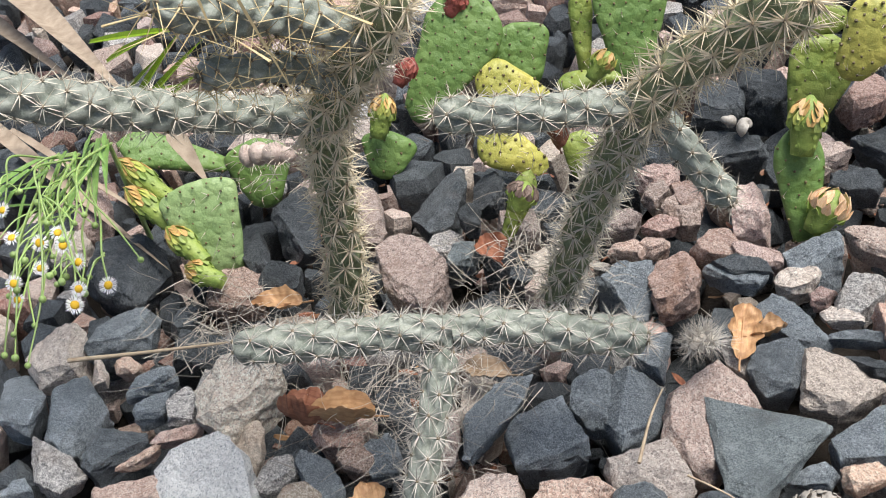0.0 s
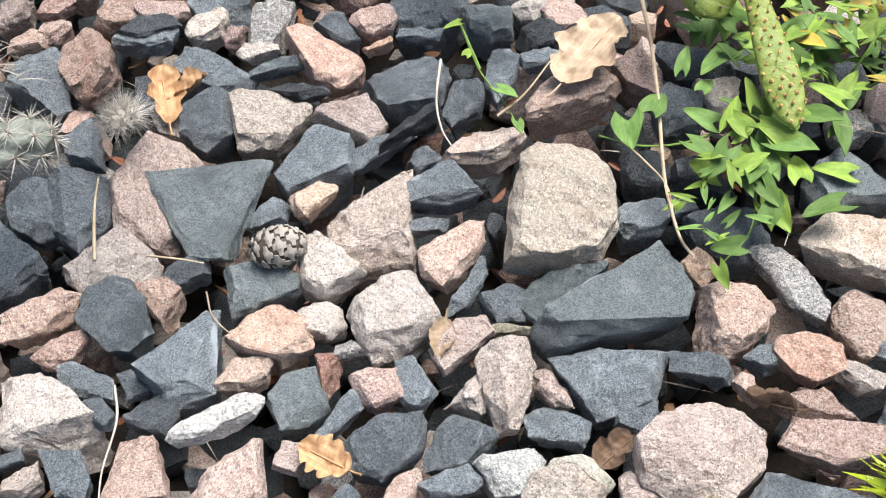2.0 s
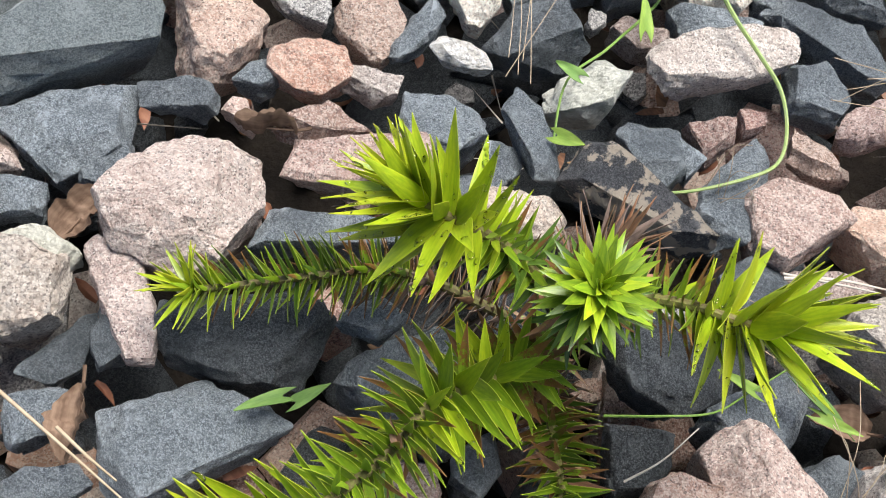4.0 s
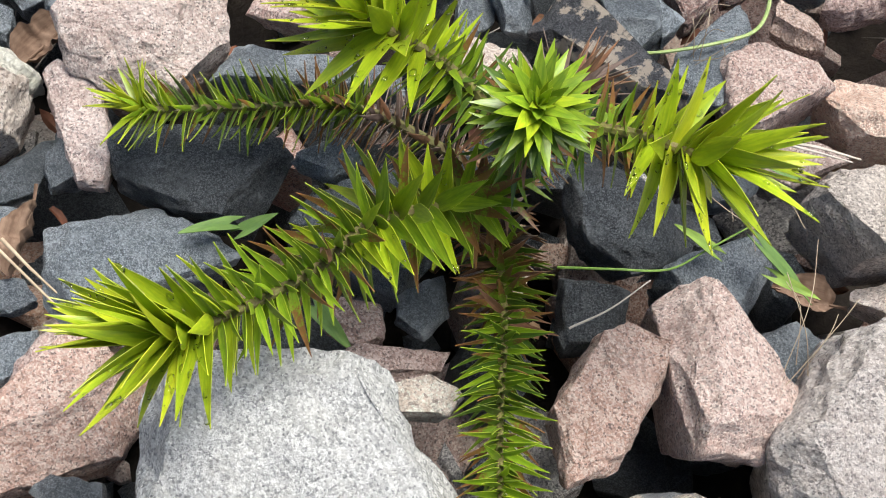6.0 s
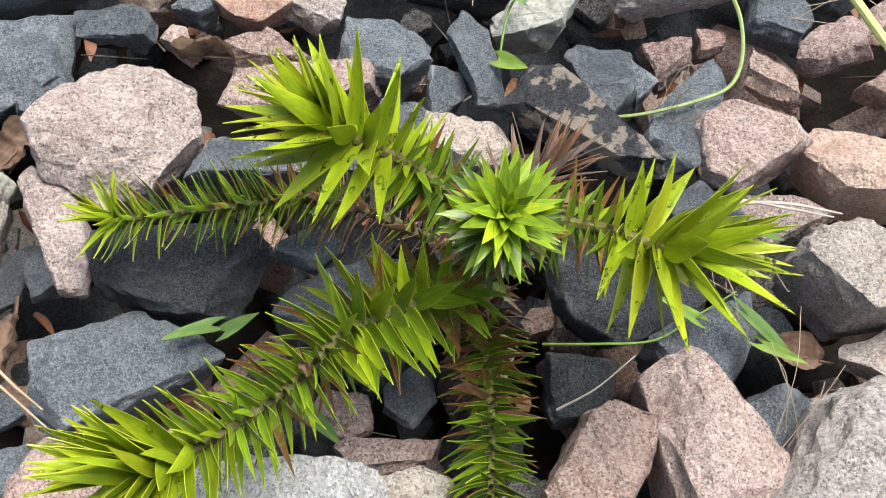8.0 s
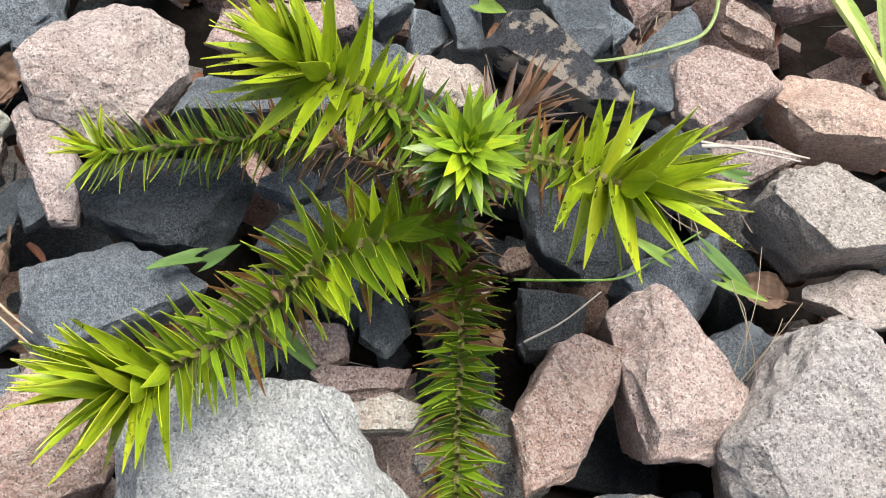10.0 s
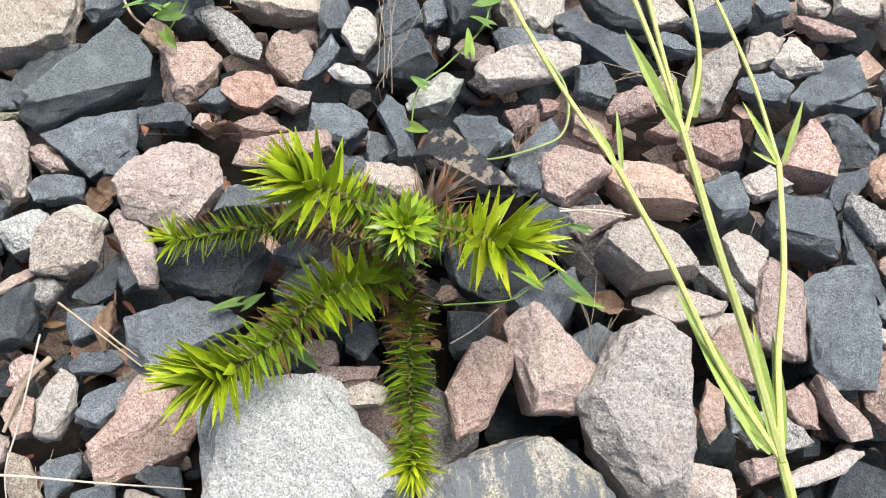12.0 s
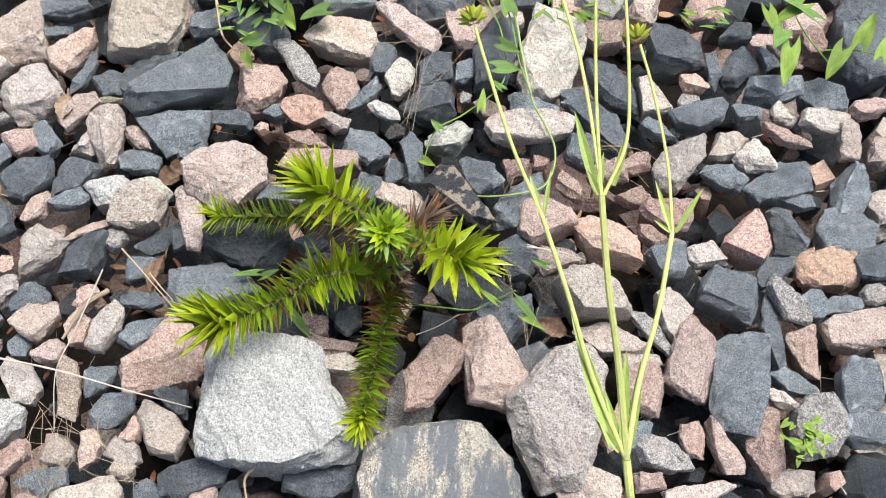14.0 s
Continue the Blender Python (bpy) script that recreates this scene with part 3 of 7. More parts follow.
stone("dusky", 312, 1.099, -0.073, 0.064, 0.017, 0.027, -65)
stone("slate", 523, 1.127, 0.027, 0.038, 0.056, 0.029, -55)
stone("slate", 1494, 1.157, 0.018, 0.020, 0.033, 0.026, -20)
stone("dusky", 5495, 1.169, 0.003, 0.049, 0.011, 0.026, 110)
stone("slate", 718, 1.095, 0.040, 0.052, 0.016, 0.027, 55)
stone("slate", 2133, 1.153, 0.065, 0.028, 0.040, 0.027, 55)
stone("pink", 5671, 0.982, -0.143, 0.066, 0.047, 0.034, 15)
stone("slate", 2121, 1.016, -0.159, 0.060, 0.033, 0.030, 95)
stone("slate", 1564, 1.053, -0.139, 0.018, 0.040, 0.026, -130)
stone("slate", 751, 0.920, -0.174, 0.065, 0.053, 0.036, 115)
stone("slate", 1906, 0.980, -0.184, 0.057, 0.026, 0.027, 0)
stone("grey", 2971, 0.960, -0.220, 0.065, 0.027, 0.034, 85)
stone("orange", 3334, 1.006, -0.203, 0.024, 0.045, 0.027, -35)
stone("pale", 1632, 0.931, -0.126, 0.026, 0.040, 0.027, -120)
stone("slate", 4331, 0.923, -0.236, 0.083, 0.025, 0.028, 50)
stone("pink", 4400, 0.943, -0.268, 0.051, 0.049, 0.032, -150)
stone("slate", 469, 0.907, -0.289, 0.053, 0.024, 0.027, 125)
stone("pale", 2030, 0.882, -0.293, 0.035, 0.017, 0.026, 100)
stone("dusky", 1343, 0.838, -0.316, 0.040, 0.079, 0.035, -40)
stone("pink", 5155, 0.783, -0.268, 0.028, 0.039, 0.027, 130)
stone("pink", 1811, 0.801, -0.295, 0.025, 0.066, 0.032, 165)
stone("grey", 2507, 0.745, -0.264, 0.033, 0.063, 0.034, 25)
stone("dusky", 778, 0.717, -0.275, 0.032, 0.020, 0.026, -35)
stone("pale", 4331, 0.667, -0.241, 0.067, 0.035, 0.028, -40)
stone("grey", 1902, 0.891, -0.327, 0.026, 0.036, 0.026, 150)
stone("pale", 3674, 0.306, 0.284, 0.043, 0.028, 0.027, 25)
stone("slate", 1542, 0.289, 0.310, 0.024, 0.025, 0.026, 55)
stone("slate", 2454, 0.327, 0.259, 0.030, 0.039, 0.027, 60)
stone("pale", 4966, 0.323, 0.230, 0.039, 0.050, 0.040, 95)
stone("slate", 4784, 0.270, 0.261, 0.026, 0.042, 0.027, 95)
stone("pink", 645, 0.265, 0.230, 0.012, 0.032, 0.026, 105)
stone("slate", 1404, 0.289, 0.217, 0.022, 0.023, 0.026, 85)
stone("pink", 1496, 0.313, 0.192, 0.032, 0.026, 0.027, -170)
stone("pink", 4038, 0.372, 0.223, 0.023, 0.028, 0.026, -115)
stone("pink", 1125, 0.347, 0.201, 0.027, 0.040, 0.027, 150)
stone("fawn", 191, 0.370, 0.181, 0.028, 0.058, 0.034, 120)
stone("slate", 2759, 0.397, 0.157, 0.049, 0.027, 0.027, 0)
stone("pink", 1484, 0.394, 0.118, 0.062, 0.090, 0.040, 85)
stone("pale", 4393, 0.275, 0.182, 0.057, 0.031, 0.032, -95)
stone("brown", 2883, 0.310, 0.150, 0.023, 0.065, 0.028, 145)
stone("slate", 3748, 0.337, 0.143, 0.026, 0.046, 0.027, -75)
stone("slate", 1830, 0.333, 0.103, 0.049, 0.033, 0.034, 5)
stone("pale", 2443, 0.237, 0.202, 0.038, 0.027, 0.027, 50)
stone("light_grey", 495, 0.235, 0.156, 0.054, 0.048, 0.038, -120)
stone("pink", 5672, 0.229, 0.119, 0.024, 0.046, 0.032, 90)
stone("pale", 364, 0.266, 0.096, 0.028, 0.031, 0.032, -75)
stone("pink", 2453, 0.294, 0.085, 0.022, 0.044, 0.026, -50)
stone("pale", 4789, 0.359, 0.055, 0.042, 0.068, 0.042, -10)
stone("orange", 3274, 0.335, 0.072, 0.022, 0.027, 0.026, 110)
stone("slate", 1933, 0.386, 0.077, 0.045, 0.024, 0.026, 110)
stone("slate", 2141, 0.360, -0.002, 0.065, 0.036, 0.034, 155)
stone("cream", 3713, 0.261, 0.034, 0.075, 0.039, 0.045, -25)
stone("slate", 3209, 0.314, 0.002, 0.034, 0.047, 0.027, 175)
stone("pink", 591, 0.347, -0.022, 0.051, 0.026, 0.027, 5)
stone("slate", 2566, 0.382, -0.041, 0.031, 0.028, 0.026, -145)
stone("slate", 278, 0.239, 0.082, 0.050, 0.030, 0.027, -20)
stone("pink", 2330, 0.187, 0.100, 0.049, 0.033, 0.032, -165)
stone("pink", 5459, 0.209, 0.068, 0.043, 0.038, 0.032, 175)
stone("pale", 245, 0.305, 0.046, 0.024, 0.028, 0.026, 70)
stone("pale", 1981, 0.321, 0.060, 0.035, 0.022, 0.026, 120)
stone("slate", 5635, 0.340, 0.349, 0.033, 0.034, 0.034, -95)
stone("pale", 5833, 0.356, 0.298, 0.044, 0.060, 0.036, -75)
stone("slate", 2194, 0.397, 0.264, 0.034, 0.059, 0.034, -65)
stone("orange", 1185, 0.416, 0.291, 0.054, 0.015, 0.027, -15)
stone("pink", 3082, 0.383, 0.345, 0.041, 0.020, 0.026, 25)
stone("slate", 915, -0.309, 0.829, 0.088, 0.046, 0.031, 120)
stone("slate", 2422, -0.245, 0.798, 0.059, 0.092, 0.035, 180)
stone("pale", 1321, -0.278, 0.881, 0.077, 0.058, 0.040, 80)
stone("slate", 531, -0.213, 0.903, 0.045, 0.077, 0.032, -70)
stone("pale", 1098, -0.233, 0.853, 0.040, 0.022, 0.027, 100)
stone("orange", 1750, -0.201, 0.857, 0.024, 0.023, 0.026, -160)
stone("slate", 1987, -0.171, 0.826, 0.051, 0.026, 0.028, 20)
stone("slate", 1136, -0.162, 0.791, 0.043, 0.024, 0.027, -145)
stone("grey", 3038, -0.136, 0.792, 0.030, 0.043, 0.028, -10)
stone("cream", 1270, -0.077, 0.783, 0.087, 0.066, 0.055, -145)
stone("pink", 5825, -0.135, 0.754, 0.016, 0.052, 0.027, -80)
stone("slate", 339, -0.195, 0.746, 0.059, 0.058, 0.032, -100)
stone("pink", 2030, -0.168, 0.731, 0.045, 0.009, 0.026, -160)
stone("pink", 2130, -0.173, 0.688, 0.062, 0.036, 0.035, -175)
stone("grey", 1655, -0.257, 0.741, 0.071, 0.038, 0.032, -50)
stone("slate", 5614, -0.282, 0.718, 0.016, 0.033, 0.026, -80)
stone("black_and_shaded_slate", 1359, 0.120, 1.055, 0.061, 0.106, 0.030, 155)
stone("black_and_shaded_slate", 3361, 0.155, 1.004, 0.033, 0.029, 0.027, 130)
stone("dusky", 5780, 0.095, 0.925, 0.067, 0.091, 0.040, -170)
stone("green_slate", 5542, 0.144, 0.946, 0.036, 0.029, 0.028, -105)
stone("brown", 1669, -0.014, 0.636, 0.049, 0.051, 0.040, 30)
stone("grey", 5017, -0.040, 0.690, 0.046, 0.032, 0.028, 50)
stone("slate", 1609, 0.007, 0.673, 0.082, 0.033, 0.029, -70)
stone("green_slate", 4103, 0.042, 0.581, 0.092, 0.059, 0.045, -145)
stone("slate", 1082, 0.093, 0.577, 0.046, 0.064, 0.032, 40)
stone("pink", 3150, 0.136, 0.612, 0.088, 0.062, 0.042, -140)
stone("slate", 4730, 0.156, 0.715, 0.030, 0.102, 0.040, 140)
stone("dusky", 3375, 0.034, 0.695, 0.024, 0.038, 0.027, -115)
stone("dusky", 3374, 0.354, 0.995, 0.030, 0.044, 0.028, 180)
stone("dusky", 2230, 0.375, 0.961, 0.043, 0.038, 0.028, -80)
stone("dusky", 1391, 0.346, 0.941, 0.021, 0.038, 0.027, -85)
stone("dusky", 1586, 0.335, 0.909, 0.021, 0.035, 0.027, 100)
stone("pink", 5199, 0.439, 0.930, 0.055, 0.063, 0.045, -160)
stone("red", 5441, 0.394, 0.902, 0.045, 0.043, 0.029, -20)
stone("dusky", 1367, 0.432, 0.874, 0.028, 0.052, 0.028, -120)
stone("slate", 1130, 0.404, 0.848, 0.061, 0.024, 0.028, 155)
stone("slate", 2119, 0.482, 0.857, 0.048, 0.057, 0.030, -95)
stone("pink", 3026, 0.549, 0.862, 0.031, 0.069, 0.029, -135)
stone("dusky", 4582, 0.613, 0.921, 0.122, 0.050, 0.036, 55)
stone("black_and_shaded_slate", 3617, 0.603, 1.010, 0.075, 0.047, 0.031, 145)
stone("black_and_shaded_slate", 1460, 0.552, 0.958, 0.055, 0.032, 0.030, -15)
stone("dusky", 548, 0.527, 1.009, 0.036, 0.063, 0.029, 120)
stone("black_and_shaded_slate", 588, 0.442, 1.045, 0.037, 0.078, 0.031, -110)
stone("black_and_shaded_slate", 1570, 0.439, 1.108, 0.045, 0.022, 0.028, 175)
stone("pink", 4667, 0.592, 0.856, 0.011, 0.029, 0.026, 105)
stone("slate", 2045, 0.613, 0.849, 0.048, 0.028, 0.028, 10)
stone("dusky", 4509, 0.638, 0.899, 0.056, 0.024, 0.028, -115)
stone("slate", 5275, 0.198, 0.685, 0.057, 0.062, 0.036, 110)
stone("grey", 1880, 0.429, 0.266, 0.027, 0.025, 0.026, 175)
stone("slate", 78, 0.458, -0.076, 0.039, 0.069, 0.028, 50)
stone("slate", 1880, 0.768, -0.006, 0.047, 0.043, 0.028, 55)
stone("pale", 78, 0.702, 0.124, 0.031, 0.051, 0.027, 30)
stone("slate", 1387, 0.682, 0.153, 0.026, 0.035, 0.026, 30)
stone("pale", 5867, 1.090, 0.158, 0.044, 0.042, 0.028, 75)
stone("slate", 1880, 1.075, -0.197, 0.064, 0.060, 0.031, 90)
stone("slate", 78, 1.117, -0.165, 0.038, 0.069, 0.028, 125)
stone("pale", 1880, 1.130, -0.201, 0.039, 0.035, 0.027, 55)
stone("orange", 1674, 1.028, -0.219, 0.071, 0.046, 0.029, 140)
stone("slate", 78, 1.075, -0.245, 0.037, 0.052, 0.028, 65)
stone("slate", 1880, 0.986, -0.239, 0.034, 0.030, 0.026, 55)
stone("slate", 78, 1.008, -0.258, 0.022, 0.040, 0.026, 60)
stone("grey", 5775, 1.046, -0.269, 0.025, 0.030, 0.026, 70)
stone("pink", 78, 1.006, -0.290, 0.043, 0.081, 0.029, 60)
stone("slate", 1387, 0.960, -0.335, 0.044, 0.059, 0.029, 140)
stone("grey", 5867, 0.893, -0.337, 0.062, 0.059, 0.031, 85)
stone("pale", 78, 0.750, -0.313, 0.017, 0.072, 0.025, 60)
stone("pale", 1674, 0.832, -0.363, 0.046, 0.029, 0.026, 145)
stone("slate", 1846, 0.934, -0.370, 0.036, 0.050, 0.028, 50)
stone("slate", 3780, 1.262, -0.050, 0.074, 0.077, 0.034, 70)
stone("slate", 1880, 1.300, -0.018, 0.086, 0.081, 0.034, 115)
stone("slate", 5775, 1.176, -0.061, 0.043, 0.058, 0.029, 40)
stone("pale", 3780, 1.155, -0.083, 0.053, 0.030, 0.027, 130)
stone("pale", 78, 1.162, -0.118, 0.030, 0.049, 0.027, 135)
stone("pink", 5364, 1.209, -0.102, 0.023, 0.049, 0.026, 75)
stone("red", 1387, 1.224, 0.002, 0.027, 0.035, 0.026, 140)
stone("pink", 5775, 1.145, 0.113, 0.036, 0.045, 0.028, 70)
stone("pink", 1846, 1.178, -0.152, 0.030, 0.041, 0.027, 115)
stone("slate", 78, 0.531, 0.623, 0.018, 0.093, 0.025, 100)
stone("pink", 1880, 0.853, 0.347, 0.024, 0.022, 0.025, 110)
stone("slate", 3780, 0.871, 0.387, 0.033, 0.021, 0.026, 45)
stone("slate", 3780, 0.883, 0.371, 0.038, 0.017, 0.025, 15)
stone("grey", 3582, 0.851, 0.419, 0.038, 0.029, 0.026, 175)
stone("slate", 1387, 0.748, 0.512, 0.042, 0.043, 0.029, 55)
stone("black_and_shaded_slate", 1880, 0.177, 1.047, 0.045, 0.040, 0.028, 45)
stone("slate", 3780, 0.441, 0.778, 0.071, 0.037, 0.028, 125)
stone("pink", 78, 0.115, 0.708, 0.024, 0.061, 0.026, 175)
stone("slate", 78, 0.110, 0.537, 0.039, 0.079, 0.028, 35)
stone("pink", 3780, 0.133, 0.557, 0.037, 0.040, 0.028, 60)
stone("pink", 3780, 0.056, 0.546, 0.051, 0.028, 0.027, 170)
stone("slate", 1880, 0.639, 0.742, 0.079, 0.073, 0.033, 5)
stone("dusky", 3780, 0.607, 0.810, 0.060, 0.056, 0.031, 85)
stone("pale", 1674, 0.725, 0.681, 0.056, 0.033, 0.027, 175)
stone("pink", 999, 0.730, 0.656, 0.036, 0.036, 0.027, 115)
stone("dusky", 3780, 0.607, 1.107, 0.069, 0.043, 0.029, 30)
stone("black_and_shaded_slate", 1966, 0.510, 1.153, 0.066, 0.070, 0.032, 40)
stone("black_and_shaded_slate", 1880, 0.457, 1.146, 0.071, 0.063, 0.031, 50)
stone("dusky", 1880, 0.362, 1.022, 0.049, 0.046, 0.029, 10)
stone("dusky", 78, 0.387, 0.983, 0.033, 0.047, 0.027, 170)
stone("dusky", 78, 0.042, 1.040, 0.035, 0.089, 0.027, 5)
stone("black_and_shaded_slate", 78, -0.040, 1.044, 0.050, 0.096, 0.030, 5)
stone("black_and_shaded_slate", 3700, -0.080, 1.007, 0.098, 0.027, 0.026, 105)
stone("black_and_shaded_slate", 3780, -0.052, 0.954, 0.043, 0.040, 0.029, 170)
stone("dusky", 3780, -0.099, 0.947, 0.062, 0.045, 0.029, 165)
stone("black_and_shaded_slate", 1387, -0.230, 1.008, 0.088, 0.090, 0.037, 70)
stone("pale", 78, -0.067, 0.730, 0.027, 0.053, 0.026, 0)
stone("slate", 1148, -0.041, 0.600, 0.038, 0.086, 0.034, -105)
stone("bluish", 691, -0.088, 0.664, 0.142, 0.108, 0.062, 95)
stone("pink", 78, 0.017, 0.726, 0.031, 0.045, 0.027, 60)
stone("slate", 1387, 0.058, 0.696, 0.033, 0.039, 0.027, 20)
stone("black_and_shaded_slate", 1387, -0.388, 1.230, 0.058, 0.068, 0.031, 5)
stone("dusky", 3780, -0.288, 1.116, 0.059, 0.046, 0.030, 100)
stone("pale", 1880, -0.302, 1.063, 0.049, 0.044, 0.028, 65)
stone("slate", 1199, 0.965, 0.364, 0.078, 0.055, 0.034, -35)
stone("pale", 2112, 0.778, 0.505, 0.038, 0.040, 0.030, -45)
stone("pale", 451, 0.925, 0.384, 0.022, 0.022, 0.030, -115)
stone("slate", 1274, 1.038, 0.320, 0.040, 0.044, 0.030, -10)



def covered(x, y, grow):
    for px, py, length, width, a in placed:
        dx, dy = x - px, y - py
        if dx * dx + dy * dy > 0.05:
            continue
        u, v = dx * math.cos(a) + dy * math.sin(a), dy * math.cos(a) - dx * math.sin(a)
        if (u / (length / 2 + grow)) ** 2 + (v / (width / 2 + grow)) ** 2 < 1:
            return True
    return False


def rubble():
    """The uncounted rest of the bed: small stones in the gaps, a lower layer, and the bed beyond."""
    rng = random.Random(11)
    verts, faces, slots = [], [], []
    kinds = ["slate", "pink", "pale", "red", "grey", "orange"]
    weight = (58, 18, 7, 9, 5, 3)

    def add(x, y, size, low, top):
        bm = hull(hull_points(rng.randrange(9999), size, size * rng.uniform(0.6, 0.95), low, top, rng))
        m = pose(x, y, 0, rng.uniform(-12, 12), rng.uniform(-12, 12), rng.uniform(0, 360))
        base, k = len(verts), kinds.index(rng.choices(kinds, weight)[0])
        bm.verts.index_update()
        verts.extend((m @ v.co)[:] for v in bm.verts)
        for f in bm.faces:
            faces.append([base + v.index for v in f.verts])
            slots.append(k)
        bm.free()

    spots = {}

    def free(x, y, r):
        gx, gy = int(x / 0.08), int(y / 0.08)
        return all((x - a) ** 2 + (y - b) ** 2 > (0.82 * (r + c)) ** 2 for i in (-1, 0, 1) for j in (-1, 0, 1) for a, b, c in spots.get((gx + i, gy + j), ()))

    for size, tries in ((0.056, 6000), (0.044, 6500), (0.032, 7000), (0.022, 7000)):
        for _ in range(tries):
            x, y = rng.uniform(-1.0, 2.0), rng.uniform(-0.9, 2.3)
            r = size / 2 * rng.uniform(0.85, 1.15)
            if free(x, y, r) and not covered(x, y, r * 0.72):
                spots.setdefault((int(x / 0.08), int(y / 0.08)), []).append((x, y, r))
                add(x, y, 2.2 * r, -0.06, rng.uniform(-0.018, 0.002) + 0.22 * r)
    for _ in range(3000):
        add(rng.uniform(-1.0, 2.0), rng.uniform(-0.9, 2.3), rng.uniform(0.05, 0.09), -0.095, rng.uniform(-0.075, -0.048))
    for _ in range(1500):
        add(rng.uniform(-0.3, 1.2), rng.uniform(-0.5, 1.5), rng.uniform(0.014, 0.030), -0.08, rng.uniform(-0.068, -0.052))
    # the bed goes on beyond, thinning out unevenly towards its rim
    casts = []
    for _ in range(48):
        bm = hull(hull_points(rng.randrange(9999), 1.0, rng.uniform(0.6, 0.95), -0.5, rng.uniform(0.25, 0.45), rng))
        bm.verts.index_update()
        casts.append(([v.co.copy() for v in bm.verts], [[v.index for v in f.verts] for f in bm.faces]))
        bm.free()
    step = 0.062
    for i in range(int(6.4 / step)):
        for j in range(int(6.6 / step)):
            x, y = -2.7 + (i + rng.uniform(-0.4, 0.4)) * step, -2.6 + (j + rng.uniform(-0.4, 0.4)) * step
            if -0.98 < x < 1.98 and -0.88 < y < 2.28:
                continue
            rim = math.hypot(x - 0.5, y - 0.7) - 2.75 - 0.35 * noise.noise((x * 1.3, y * 1.3, 4.0))
            if rim > 0 and rng.random() < rim * 9:
                continue
            m = pose(x, y, rng.uniform(-0.012, 0.010), rng.uniform(-12, 12), rng.uniform(-12, 12), rng.uniform(0, 360)) @ Matrix.Scale(rng.uniform(0.045, 0.085), 4)
            base, k = len(verts), kinds.index(rng.choices(kinds, weight)[0])
            cast = rng.choice(casts)
            verts.extend((m @ p)[:] for p in cast[0])
            for f in cast[1]:
                faces.append([base + q for q in f])
                slots.append(k)
    me = bpy.data.meshes.new("rubble")
    me.from_pydata(verts, [], faces)
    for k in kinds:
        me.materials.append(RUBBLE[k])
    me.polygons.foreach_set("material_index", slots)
    me.update()
    return tagged(new("rubble", me), "small dark and pink broken stones filling the bed", "rubble", kind="stuff")


rubble()


# ---- plants: helpers ----
def smooth_line(points, steps=8):
    """A Catmull-Rom line through the points: places and the share of the way."""
    pts = [Vector(p) for p in points]
    pts = [2 * pts[0] - pts[1]] + pts + [2 * pts[-1] - pts[-2]]
    out = []
    for a, b, c, d in zip(pts, pts[1:], pts[2:], pts[3:]):
        for k in range(steps):
            t = k / steps
            out.append(0.5 * ((2 * b) + (c - a) * t + (2 * a - 5 * b + 4 * c - d) * t * t + (3 * b - a - 3 * c + d) * t ** 3))
    out.append(pts[-2])
    return out


def axes_along(line):
    """A steady frame (ahead, side, up) at each point of a line."""
    out, side = [], None
    for k, p in enumerate(line):
        ahead = (line[min(k + 1, len(line) - 1)] - line[max(k - 1, 0)]).normalized()
        if side is None:
            side = ahead.orthogonal().normalized()
        side = (side - ahead * side.dot(ahead)).normalized()
        out.append((ahead, side, ahead.cross(side)))
    return out


def tube(bm, points, r0, r1, n=6, steps=6, bulge=None):
    line = smooth_line(points, steps)
    rings = []
    for k, (p, (_, s, u)) in enumerate(zip(line, axes_along(line))):
        t = k / (len(line) - 1)
        r = r0 + (r1 - r0) * t
        if bulge:
            r *= bulge(t)
        rings.append([bm.verts.new(p + (s * math.cos(a) + u * math.sin(a)) * r) for a in (2 * math.pi * i / n for i in range(n))])
    for a, b in zip(rings, rings[1:]):
        for i in range(n):
            bm.faces.new((a[i], a[(i + 1) % n], b[(i + 1) % n], b[i]))
    bm.faces.new(rings[0][::-1])
    bm.faces.new(rings[-1])
    return bm


def blade(bm, length, width, fold=0.18, bend=0.12, thick=0.0006, widest=0.28, n=7, matrix=None, twist=0.0):
    """A closed leaf blade along +y from the origin, its upper face to +z, pointed at the end."""
    m = matrix or Matrix()
    top, under = [], []
    for k in range(n + 1):
        t = k / n
        w = width / 2 * ((0.55 + 0.45 * math.sin(min(t / widest, 1) * math.pi / 2)) if t < widest else max(0.0, 1 - ((t - widest) / (1 - widest)) ** 1.35))
        y, z = length * t, bend * length * t * t
        c, s = math.cos(twist * t), math.sin(twist * t)
        for rows, dz in ((top, thick / 2), (under, -thick / 2)):
            row = []
            for u in ((-1, 0, 1) if k < n else (0,)):
                x, h = u * w, abs(u) * w * fold * 2
                row.append(bm.verts.new(m @ Vector((x * c - h * s, y, z + x * s + h * c + dz * (1 if u == 0 else 0.5)))))
            rows.append(row)
    for rows, flip in ((top, False), (under, True)):
        for a, b in zip(rows, rows[1:]):
            quads = [(a[0], a[1], b[1], b[0]), (a[1], a[2], b[2], b[1])] if len(b) == 3 else [(a[0], a[1], b[0]), (a[1], a[2], b[0])]
            for q in quads:
                bm.faces.new(q[::-1] if flip else q)
    for a, b, i in [(k, k + 1, i) for k in range(n) for i in (0, 2)]:
        ta, tb, ua, ub = top[a][i], top[b][min(i, len(top[b]) - 1)], under[a][i], under[b][min(i, len(under[b]) - 1)]
        quad = (ta, tb, ub, ua)
        bm.faces.new(quad if i == 0 else quad[::-1])
    bm.faces.new((top[0][0], under[0][0], under[0][1], top[0][1]))
    bm.faces.new((top[0][1], under[0][1], under[0][2], top[0][2]))
    return bm


